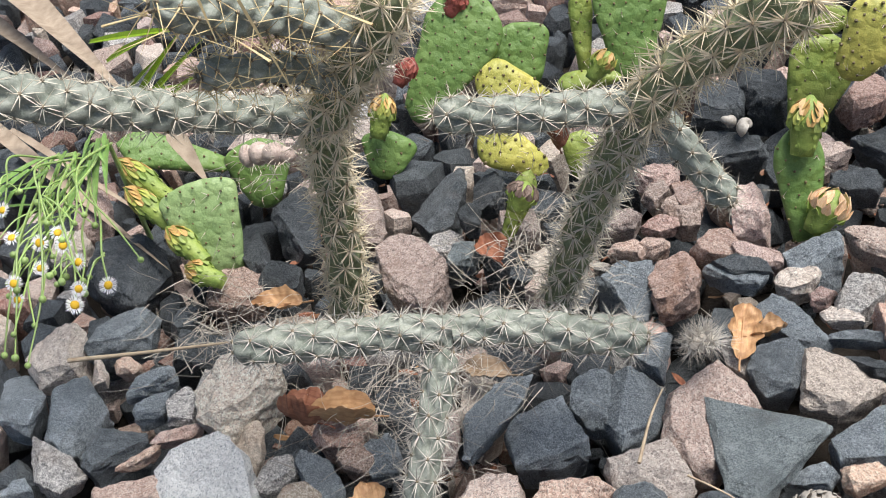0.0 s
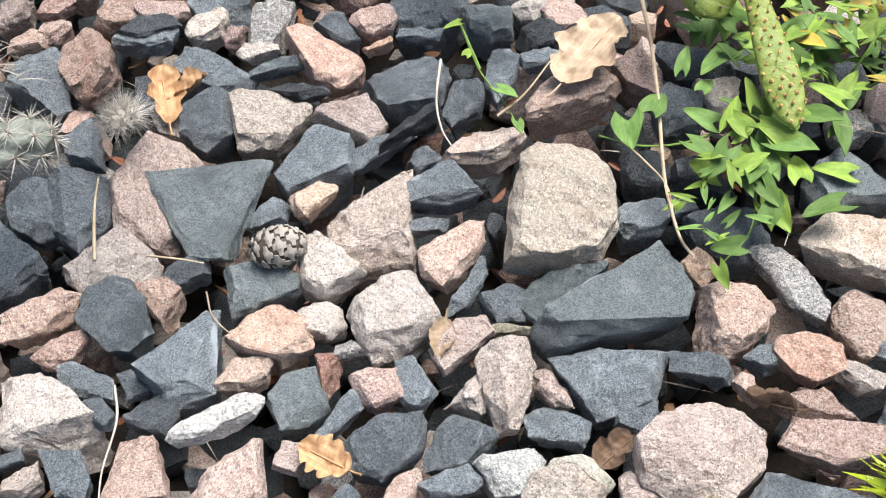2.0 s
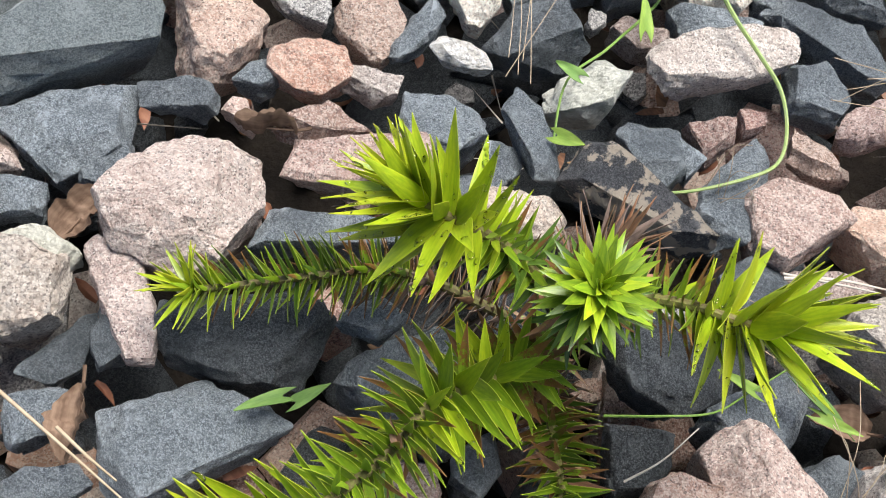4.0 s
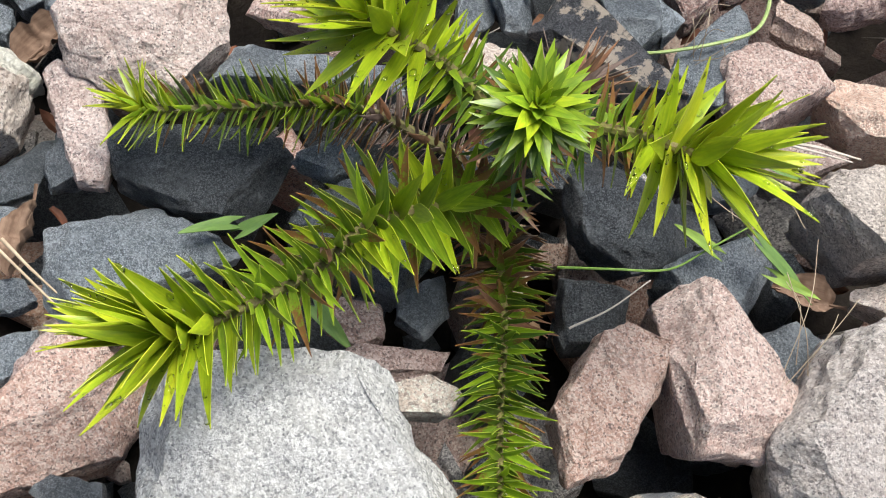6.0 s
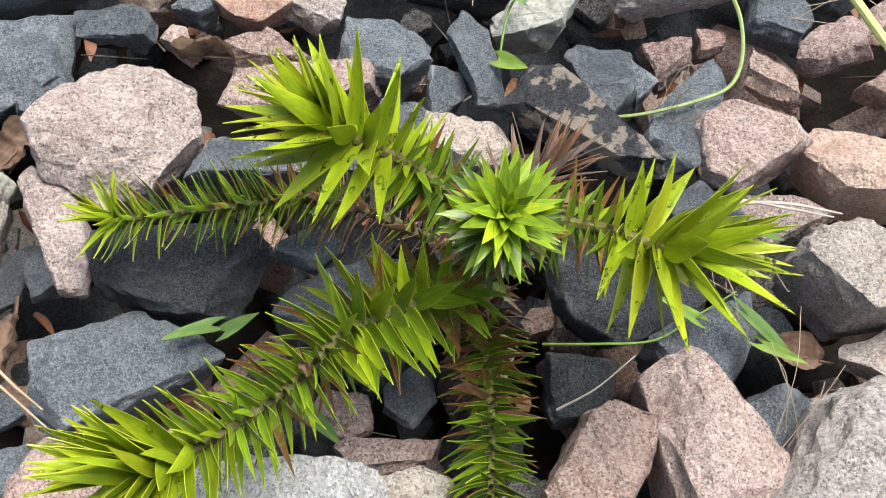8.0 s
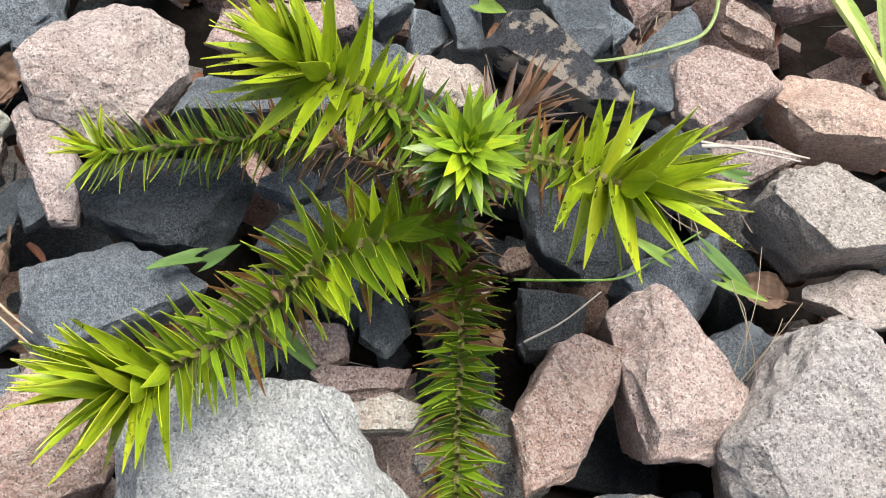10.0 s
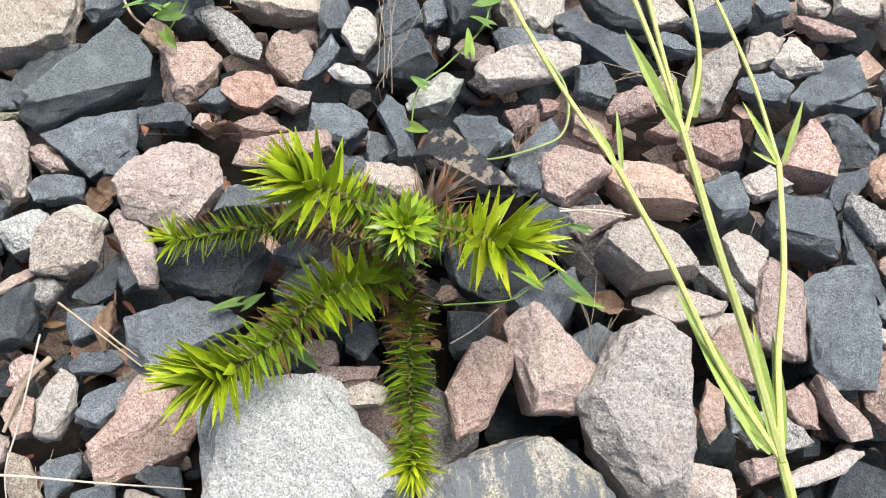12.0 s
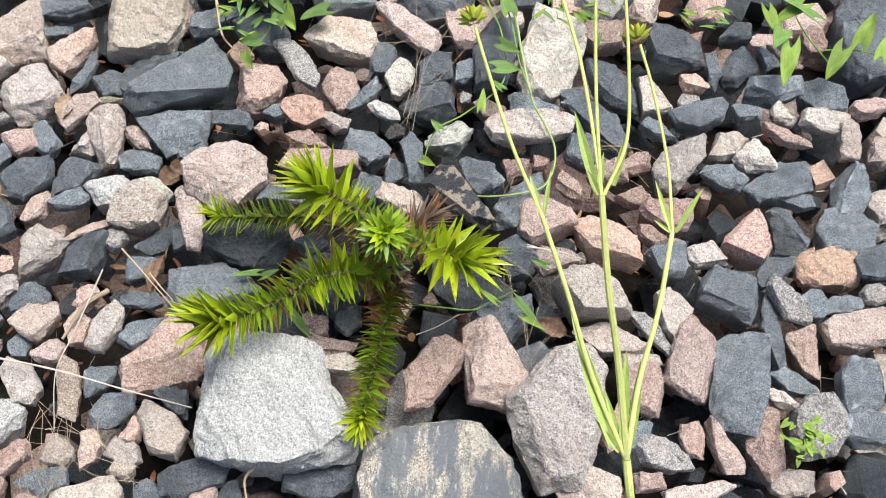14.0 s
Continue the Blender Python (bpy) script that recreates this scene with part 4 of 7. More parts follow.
def stand(origin, along, face):
    """A pose at origin with +y along and +z towards face."""
    y = Vector(along).normalized()
    z = Vector(face) - y * Vector(face).dot(y)
    z = z.normalized() if z.length > 1e-6 else y.orthogonal().normalized()
    x = y.cross(z)
    return Matrix((x, y, z)).transposed().to_4x4() if origin is None else Matrix.Translation(origin) @ Matrix((x, y, z)).transposed().to_4x4()


def leaf_material(name, young, old, rough=0.42, streak=900.0, tips=None, spread=0.25, glow=0.18, margin=None, shine=0.5):
    """Leaf skin: lengthwise fibres, blotches, each leaf its own shade; tips: the colour of withered ends."""
    m, nt, bsdf = nodes_of(name, rough)
    co, rnd = spot(nt, False)
    stretch = nt.nodes.new("ShaderNodeMapping")
    stretch.inputs["Scale"].default_value = (1.0, 0.06, 1.0)
    nt.links.new(co, stretch.inputs[0])
    fibre = noise_tex(nt, stretch.outputs[0], streak, 3.0)
    col = mixed(nt, ramp(nt, fibre, [(0.35, 0.0), (0.65, 1.0)]), old, young)
    blot = noise_tex(nt, co, 120.0, 5.0, 0.6)
    col = mixed(nt, ramp(nt, blot, [(0.45, 0.0), (0.75, 0.5)]), col, [c * 0.62 for c in old])
    sep = nt.nodes.new("ShaderNodeSeparateXYZ")
    shape = nt.nodes.new("ShaderNodeAttribute")
    shape.attribute_name = "blade"
    nt.links.new(shape.outputs["Vector"], sep.inputs[0])
    if margin:
        col = mixed(nt, ramp(nt, sep.outputs[0], [(0.86, 0.0), (0.98, 0.35)]), col, margin)
    if tips:
        speck = noise_tex(nt, co, 620.0, 4.0, 0.7)
        total = None
        for socket, share in ((sep.outputs[1], 0.42), (blot, 0.7), (speck, 0.6)):
            add = nt.nodes.new("ShaderNodeMath")
            add.operation, add.inputs[1].default_value, add.inputs[2].default_value = "MULTIPLY_ADD", share, 0.0
            nt.links.new(socket, add.inputs[0])
            if total:
                nt.links.new(total, add.inputs[2])
            total = add.outputs[0]
        dry = mixed(nt, speck, [c * 0.5 for c in tips], [c * 1.5 for c in tips])
        col = mixed(nt, ramp(nt, total, [(0.765, 0.0), (0.865, 0.95)]), col, dry)
    hsv = nt.nodes.new("ShaderNodeHueSaturation")
    mr = nt.nodes.new("ShaderNodeMapRange")
    mr.inputs[3].default_value, mr.inputs[4].default_value = 1 - spread, 1 + spread
    nt.links.new(rnd, mr.inputs[0])
    nt.links.new(mr.outputs[0], hsv.inputs["Value"])
    nt.links.new(col, hsv.inputs["Color"])
    nt.links.new(hsv.outputs[0], bsdf.inputs["Base Color"])
    bsdf.inputs["Specular IOR Level"].default_value = shine
    if glow:
        bsdf.inputs["Subsurface Weight"].default_value = glow
        bsdf.inputs["Subsurface Radius"].default_value = (0.002, 0.003, 0.0005)
    bump(nt, bsdf, fibre, 0.25, 0.0006)
    return m


LEAF = {
    "bright": leaf_material("new_growth_leaf", (0.42, 0.515, 0.020), (0.28, 0.405, 0.015), 0.36, margin=(0.60, 0.62, 0.06)),
    "tip": leaf_material("yellow_green_tip_leaf", (0.52, 0.57, 0.026), (0.39, 0.48, 0.020), 0.36, margin=(0.60, 0.60, 0.07)),
    "mid": leaf_material("green_leaf", (0.28, 0.40, 0.022), (0.16, 0.28, 0.015), 0.34, margin=(0.46, 0.50, 0.06)),
    "dark": leaf_material("dark_green_leaf", (0.115, 0.20, 0.022), (0.055, 0.12, 0.013), 0.38, margin=(0.30, 0.34, 0.06)),
    "scorched": leaf_material("browned_green_leaf", (0.26, 0.38, 0.024), (0.15, 0.27, 0.018), 0.45, tips=(0.20, 0.085, 0.030), margin=(0.42, 0.42, 0.07)),
    "brown": leaf_material("brown_dead_leaf", (0.20, 0.105, 0.052), (0.09, 0.050, 0.030), 0.6, glow=0.0, margin=(0.30, 0.22, 0.11)),
    "rust": leaf_material("rust_brown_dead_leaf", (0.34, 0.165, 0.085), (0.18, 0.085, 0.045), 0.6, glow=0.0, margin=(0.40, 0.27, 0.15)),
    "stalk": leaf_material("green_brown_stalk", (0.19, 0.20, 0.05), (0.12, 0.085, 0.035), 0.6, glow=0.0),
    "dead": leaf_material("grey_brown_dead_leaf", (0.24, 0.175, 0.14), (0.12, 0.08, 0.065), 0.7, glow=0.0, margin=(0.34, 0.28, 0.22)),
}


# ---- monkey puzzle seedling ----
def leaf_mesh(length, width, kind, bend, fold=0.16):
    bm = blade(bmesh.new(), length, width, fold=fold, bend=bend, thick=0.0005, widest=0.26)
    me = bpy.data.meshes.new("leaf")
    bm.to_mesh(me)
    bm.free()
    me.materials.append(LEAF[kind])
    # how far across from the midrib and along from the root each point lies
    shape = me.attributes.new("blade", "FLOAT_VECTOR", "POINT")
    for v, d in zip(me.vertices, shape.data):
        d.vector = (1.0 if abs(v.co.x) > 1e-5 or v.co.y > 0.97 * length else 0.0, v.co.y / length, 0.0)
    me.polygons.foreach_set("use_smooth", [True] * len(me.polygons))
    me.set_sharp_from_angle(angle=radians(50))
    return me


leaf_store = {}
SKYWARD = Vector((-0.1, -0.3, 1.0))


def puzzle_branch(plant, name, points, leaves, growth, shade, stem_r, seed, label="", turn_up=0.65):
    """A branch and its spiral of leaves. growth: rows of share of the leaves, share of the way, leaf length, width share and degrees off the axis; shade(t, rng): leaf kind."""
    rng = random.Random(seed)
    line = smooth_line(points, 14)
    frames = axes_along(line)
    branch = part(name, tube(bmesh.new(), points, stem_r * 1.25, stem_r * 0.6, 8, 10, lambda t: 1 if t < 0.85 else max(0.02, 1 - ((t - 0.85) / 0.15) ** 2)), LEAF["stalk"], plant, label)
    steps = [row[0] for row in growth]
    for k in range(leaves):
        t = (k + 0.5) / leaves
        at, size, broad, spread = (float(np.interp(t, steps, [row[c] for row in growth])) for c in (1, 2, 3, 4))
        pos = at * (len(line) - 1)
        i = min(int(pos), len(line) - 2)
        p = line[i].lerp(line[i + 1], pos - i)
        ahead, side, up = frames[i]
        a = k * 2.39996 + rng.uniform(-0.18, 0.18)
        out = side * math.cos(a) + up * math.sin(a)
        off = radians(spread + rng.uniform(-9, 9))
        along = ahead * math.cos(off) + out * math.sin(off)
        face = ahead * math.sin(off) - out * math.cos(off)
        if out.z > -0.45:
            face += SKYWARD * turn_up * min(1, t / 0.4)
        kind = shade(t, rng)
        key = (round(size * rng.uniform(0.88, 1.1) / 0.003), kind, rng.randrange(3), round(broad * 25))
        if key not in leaf_store:
            leaf_store[key] = leaf_mesh(key[0] * 0.003, key[0] * 0.003 * key[3] / 25, kind, (-0.10, 0.06, 0.16)[key[2]])
        leaf = new("leaf", leaf_store[key])
        leaf.parent = branch
        leaf.matrix_basis = stand(p + out * stem_r * 0.6 * (1 - t ** 6), along, face) @ pose(0, 0, 0, 0, rng.uniform(-16, 16), 0)
    return branch


def monkey_puzzle():
    plant = tagged(new("monkey_puzzle_seedling"), "bright green spiky monkey puzzle seedling with browned inner leaves", "plant")

    def flush(start, *worn):
        """Worn leaves up to start, bright young ones beyond it, yellowest at the tip."""
        def shade(t, rng):
            if t < start:
                return rng.choice(worn[min(len(worn) - 1, int(t / start * len(worn)))])
            return rng.choice(("tip", "tip", "bright")) if t > 0.92 else rng.choice(("bright", "bright", "bright", "tip"))
        return shade

    bare, rusty, green = ("dead", "rust", "brown", "dead", "scorched"), ("rust", "scorched", "mid", "scorched", "dark"), ("mid", "mid", "dark", "scorched", "dark")
    puzzle_branch(plant, "leader", [(0.648, 0.062, -0.045), (0.645, 0.058, 0.02), (0.640, 0.054, 0.09), (0.633, 0.049, 0.142), (0.629, 0.046, 0.163), (0.628, 0.045, 0.170)], 165,
                  [(0, 0, 0.026, 0.16, 112), (0.45, 0.62, 0.024, 0.18, 104), (0.7, 0.84, 0.026, 0.27, 84), (0.88, 0.95, 0.023, 0.31, 56), (1, 1, 0.012, 0.30, 8)], lambda t, r: flush(0.72, bare, rusty, rusty, green, ("mid", "mid", "dark"))(t, r) if t < 0.72 else r.choice(("mid", "mid", "bright", "mid")), 0.0050, 1, "upright leading shoot")
    puzzle_branch(plant, "branch", [(0.640, 0.082, 0.045), (0.622, 0.125, 0.052), (0.604, 0.148, 0.054), (0.574, 0.169, 0.058), (0.532, 0.195, 0.067), (0.526, 0.200, 0.070)], 275,
                  [(0, 0, 0.025, 0.14, 80), (0.91, 0.86, 0.021, 0.15, 64), (0.94, 0.90, 0.027, 0.18, 60), (1, 1, 0.025, 0.14, 10)], flush(0.92, bare, bare, rusty, rusty, green, green, ("mid", "mid", "bright")), 0.0026, 2, "thin side branch", 0.4)
    puzzle_branch(plant, "branch", [(0.640, 0.064, 0.105), (0.633, 0.086, 0.126), (0.624, 0.104, 0.140), (0.611, 0.122, 0.153), (0.606, 0.136, 0.159)], 140,
                  [(0, 0, 0.024, 0.16, 80), (0.62, 0.48, 0.026, 0.16, 76), (0.66, 0.55, 0.042, 0.25, 78), (0.78, 0.72, 0.049, 0.26, 64), (0.90, 0.88, 0.045, 0.20, 36), (1, 1, 0.034, 0.14, 10)], flush(0.63, rusty, green, green, ("mid", "mid", "bright")), 0.0030, 3, "", 0.75)
    puzzle_branch(plant, "branch", [(0.641, 0.056, 0.112), (0.652, 0.040, 0.130), (0.662, 0.014, 0.148), (0.668, -0.008, 0.157), (0.674, -0.017, 0.161)], 132,
                  [(0, 0, 0.023, 0.16, 80), (0.62, 0.52, 0.025, 0.17, 76), (0.70, 0.60, 0.040, 0.27, 80), (0.80, 0.76, 0.048, 0.28, 64), (0.90, 0.90, 0.050, 0.20, 34), (1, 1, 0.042, 0.14, 9)], flush(0.63, rusty, rusty, green, ("mid", "scorched", "bright")), 0.0028, 4, "", 0.75)
    puzzle_branch(plant, "branch", [(0.636, 0.054, 0.055), (0.600, 0.058, 0.088), (0.561, 0.069, 0.104), (0.527, 0.066, 0.113), (0.492, 0.068, 0.125), (0.463, 0.073, 0.135), (0.455, 0.078, 0.138)], 245,
                  [(0, 0, 0.027, 0.17, 78), (0.14, 0.14, 0.033, 0.22, 80), (0.30, 0.29, 0.038, 0.24, 78), (0.40, 0.38, 0.030, 0.18, 70), (0.76, 0.72, 0.029, 0.18, 66), (0.80, 0.77, 0.041, 0.25, 64), (0.90, 0.88, 0.048, 0.24, 42), (1, 1, 0.042, 0.16, 8)],
                  flush(0.78, ("scorched", "mid", "scorched"), ("scorched", "mid", "bright", "mid"), ("scorched", "mid", "mid", "bright"), ("mid", "mid", "scorched"), ("mid", "mid", "bright")), 0.0028, 5)
    puzzle_branch(plant, "branch", [(0.640, 0.050, 0.018), (0.620, 0.030, 0.030), (0.592, 0.001, 0.044), (0.560, -0.027, 0.055), (0.528, -0.057, 0.070), (0.515, -0.069, 0.076)], 330,
                  [(0, 0, 0.026, 0.15, 76), (0.88, 0.85, 0.023, 0.17, 62), (0.93, 0.91, 0.029, 0.20, 56), (1, 1, 0.026, 0.14, 12)], flush(0.90, bare, rusty, rusty, green, green, ("mid", "mid", "scorched"), ("mid", "mid", "bright")), 0.0022, 6, "", 0.5)
    # withered shoot at the back
    puzzle_branch(plant, "withered_branch", [(0.650, 0.060, 0.070), (0.672, 0.062, 0.080), (0.692, 0.064, 0.084)], 70, [(0, 0, 0.028, 0.16, 85), (0.5, 0.5, 0.036, 0.17, 60), (1, 1, 0.038, 0.14, 20)],
                  lambda t, r: r.choice(("rust", "rust", "brown", "dead")), 0.0028, 7, "brown withered side shoot")
    rng = random.Random(5)
    for at in ((0.627, 0.054, 0.164), (0.531, 0.063, 0.118), (0.663, 0.03, 0.143), (0.606, 0.148, 0.058)):
        d = (rng.uniform(-1, 1), rng.uniform(-1, 1), rng.uniform(-0.2, 0.5))
        bm = blade(bmesh.new(), rng.uniform(0.012, 0.018), 0.005, fold=0.4, bend=0.3, thick=0.0005, matrix=stand(at, d, (0, 0, 1)), twist=1.2)
        part("dry_scrap", bm, LEAF["brown"], plant, "orange-brown dry scrap")
    return plant


monkey_puzzle()


def droplets():
    """Rain drops lying on the broad young leaves."""
    m, nt, bsdf = nodes_of("water", 0.02)
    clear, gloss, mix = nt.nodes.new("ShaderNodeBsdfTransparent"), nt.nodes.new("ShaderNodeBsdfGlossy"), nt.nodes.new("ShaderNodeMixShader")
    fresnel = nt.nodes.new("ShaderNodeFresnel")
    fresnel.inputs[0].default_value = 1.36
    gloss.inputs["Roughness"].default_value = 0.04
    clear.inputs[0].default_value = (0.97, 0.98, 0.95, 1)
    nt.links.new(fresnel.outputs[0], mix.inputs[0])
    nt.links.new(clear.outputs[0], mix.inputs[1])
    nt.links.new(gloss.outputs[0], mix.inputs[2])
    nt.links.new(mix.outputs[0], nt.nodes["Material Output"].inputs["Surface"])
    rng = random.Random(3)
    bm = bmesh.new()
    for leaf in [o for o in scene.objects if o.name.startswith("leaf") and o.data.materials[0] in (LEAF["bright"], LEAF["tip"])]:
        m4 = leaf.parent.matrix_basis @ leaf.matrix_basis
        if (m4.to_3x3() @ Vector((0, 0, 1))).z < 0.25 or leaf.dimensions.y < 0.030:
            continue
        faces = [f for f in leaf.data.polygons if f.normal.z > 0.3]
        for _ in range(rng.choice((2, 3, 5, 7))):
            f = rng.choice(faces)
            spots = [leaf.data.vertices[i].co for i in f.vertices]
            weights = [rng.uniform(0.1, 1) for _ in spots]
            p = sum((c * w for c, w in zip(spots, weights)), Vector()) / sum(weights)
            r = rng.choice((0.0007, 0.0010, 0.0013, 0.0018))
            at = m4 @ stand(p + f.normal * r * 0.25, (0, 1, 0), f.normal) @ Matrix.Diagonal((r, r * rng.uniform(1, 1.6), r * 0.4, 1))
            bmesh.ops.create_icosphere(bm, subdivisions=2, radius=1, matrix=at)
    return tagged(mesh_object("rain_drops", bm, m, 180), "clear rain drops lying on the young leaves", "water drops", kind="stuff")


bpy.context.view_layer.update()
droplets()


# ---- cholla cacti ----
def skin_material(name, light, dark, rough=0.55, scale=60.0, scar=(0.45, 0.40, 0.30), lumps=0.0):
    m, nt, bsdf = nodes_of(name, rough)
    co, _ = spot(nt, False)
    n = noise_tex(nt, co, scale, 6.0, 0.6)
    col = mixed(nt, ramp(nt, n, [(0.35, 0.0), (0.65, 1.0)]), dark, light)
    fine = noise_tex(nt, co, 700.0, 3.0, 0.6)
    col = mixed(nt, ramp(nt, fine, [(0.5, 0.0), (0.75, 0.45)]), col, [min(1, c * 1.6 + 0.02) for c in light])
    big = noise_tex(nt, co, 22.0, 4.0)
    col = mixed(nt, ramp(nt, big, [(0.58, 0.0), (0.8, 0.5)]), col, scar)
    nt.links.new(col, bsdf.inputs["Base Color"])
    height = noise_tex(nt, co, 130.0, 6.0, 0.6)
    if lumps:
        # low swellings about a centimetre apart
        low = nt.nodes.new("ShaderNodeMath")
        low.operation, low.inputs[1].default_value = "MULTIPLY_ADD", -1.3
        nt.links.new(cells(nt, co, lumps, "Distance"), low.inputs[0])
        nt.links.new(height, low.inputs[2])
        height = low.outputs[0]
    bump(nt, bsdf, height, 0.6, 0.0028)
    return m


def straw_material(name, light, dark, rough=0.6, scale=90.0):
    m, nt, bsdf = nodes_of(name, rough)
    co, _ = spot(nt, False)
    n = noise_tex(nt, co, scale, 4.0, 0.6)
    col = ramp(nt, n, [(0.3, dark), (0.7, light)])
    nt.links.new(col, bsdf.inputs["Base Color"])
    bump(nt, bsdf, noise_tex(nt, co, 600.0, 4.0), 0.3, 0.001)
    return m


AREOLE_BROWN = straw_material("brown_areole", (0.30, 0.25, 0.17), (0.15, 0.12, 0.08))
CHOLLA = skin_material("grey_green_cactus_skin", (0.335, 0.355, 0.305), (0.21, 0.24, 0.195), 0.40, scar=(0.46, 0.46, 0.41))
CHOLLA_OLD = skin_material("old_cactus_skin", (0.30, 0.34, 0.19), (0.18, 0.225, 0.115), scar=(0.36, 0.34, 0.23))
SPINE_WHITE = straw_material("pale_spine", (0.78, 0.73, 0.62), (0.56, 0.49, 0.39))
SPINE_GREY = straw_material("weathered_grey_spine", (0.66, 0.63, 0.57), (0.42, 0.38, 0.33))
SPINE_TAN = straw_material("tan_spine", (0.86, 0.78, 0.60), (0.64, 0.53, 0.37))
SPINE_RUST = straw_material("rusty_spine", (0.72, 0.50, 0.22), (0.42, 0.20, 0.06))
SPINE_GOLD = straw_material("golden_spine", (0.78, 0.66, 0.40), (0.55, 0.40, 0.18))


def thorn(bm, root, tip, r):
    axis = (tip - root).normalized()
    s = axis.orthogonal().normalized()
    u = axis.cross(s)
    ring = [bm.verts.new(root + (s * math.cos(a) + u * math.sin(a)) * r) for a in (0, 2.094, 4.189)]
    end = bm.verts.new(tip)
    for i in range(3):
        bm.faces.new((ring[i], ring[(i + 1) % 3], end))


def cholla_stem(plant, points, r0, r1, skin, spine, seed, spines=9, spine_len=0.017, label="", step=0.0145, spine_r=0.0006):
    """A jointed cactus stem with spiral rows of long tubercles, each with a star of spines."""
    rng = random.Random(seed)
    line = smooth_line(points, 40)
    n, rows = 30, 5
    frames = axes_along(line)
    far = [0.0]
    for a, b in zip(line, line[1:]):
        far.append(far[-1] + (b - a).length)
    total = far[-1]
    count = max(12, int(total / 0.0028))
    bm, sb, ab, rings = bmesh.new(), bmesh.new(), bmesh.new(), []

    def at(s):
        i = min(max(0, int(np.searchsorted(far, s)) - 1), len(line) - 2)
        t = (s - far[i]) / max(1e-9, far[i + 1] - far[i])
        return line[i].lerp(line[i + 1], t), frames[i]

    def radius(s):
        t = s / total
        r = r0 + (r1 - r0) * t
        end = min(1.0, (total - s) / (1.1 * r1) + 0.02)
        return r * math.sqrt(max(0.0, 1 - (1 - end) ** 2))

    for k in range(count + 1):
        s = total * k / count
        p, (ahead, side, up) = at(s)
        r = radius(s)
        ring = []
        for i in range(n):
            a = 2 * math.pi * i / n
            best = 0.0
            j0 = int(s / step)
            for j in (j0 - 1, j0, j0 + 1, j0 + 2):
                ds = (s - j * step) / (0.86 * step)
                if abs(ds) >= 1:
                    continue
                ang = (a * rows / (2 * math.pi) - j * 0.5 + 0.16 * s / step) % 1.0
                da = (ang - 0.5) / 0.36
                h = 1 - ds * ds - da * da
                best = max(best, h)
            ring.append(bm.verts.new(p + (side * math.cos(a) + up * math.sin(a)) * r * (0.62 + 0.52 * max(0.0, best) ** 0.6)))
        rings.append(ring)
    for a, b in zip(rings, rings[1:]):
        for i in range(n):
            bm.faces.new((a[i], a[(i + 1) % n], b[(i + 1) % n], b[i]))
    bm.faces.new(rings[0][::-1])
    bm.faces.new(rings[-1])
    j = 0
    while j * step < total + step * 0.3:
        s = min(j * step + 0.007, total)
        p, (ahead, side, up) = at(s)
        r = max(radius(s), 0.3 * r1)
        for k in range(rows):
            ang = (k + 0.5 + j * 0.5 - 0.16 * s / step) / rows * 2 * math.pi
            out = side * math.cos(ang) + up * math.sin(ang)
            root = p + out * r * 1.0
            across = out.cross(ahead)
            bmesh.ops.create_icosphere(ab, subdivisions=1, radius=0.0021, matrix=Matrix.Translation(root))
            turn = rng.uniform(0, 6.28)
            for q in range(spines):
                # a ring of spreading spines and a few that stand out
                b = turn + q * 2.39996 + rng.uniform(-0.25, 0.25)
                lift = rng.uniform(0.12, 0.55) if q < spines * 0.72 else rng.uniform(0.7, 1.6)
                d = (out * lift + ahead * math.cos(b) + across * math.sin(b)).normalized()
                thorn(sb, root, root + d * spine_len * rng.uniform(0.65, 1.3), spine_r * rng.uniform(0.8, 1.2))
        j += 1
    stem = part("stem", bm, skin, plant, label, 70)
    tagged(part("spine_coat", sb, spine, stem), kind="stuff")
    tagged(part("areole_cover", ab, AREOLE_BROWN, stem), kind="stuff")
    return stem


def cholla_t():
    plant = tagged(new("cholla_cactus"), "grey-green spiny cholla cactus with a T-shaped low stem", "cactus", "cholla cacti")
    cholla_stem(plant, [(0.087, 0.594, 0.03), (0.1, 0.596, 0.085), (0.12, 0.634, 0.13), (0.137, 0.672, 0.168)], 0.0115, 0.0125, CHOLLA, SPINE_GREY, 1, 14, 0.0165, step=0.0165)
    cholla_stem(plant, [(0.145, 0.681, 0.172), (0.101, 0.684, 0.178), (0.039, 0.684, 0.182), (-0.028, 0.688, 0.185)], 0.0135, 0.0145, CHOLLA, SPINE_GREY, 2, 12, 0.0165, step=0.0165)
    cholla_stem(plant, [(0.145, 0.681, 0.172), (0.18, 0.682, 0.17), (0.235, 0.673, 0.16), (0.293, 0.663, 0.152)], 0.0135, 0.0155, CHOLLA, SPINE_GREY, 3, 12, 0.0165, step=0.0165)
    return plant


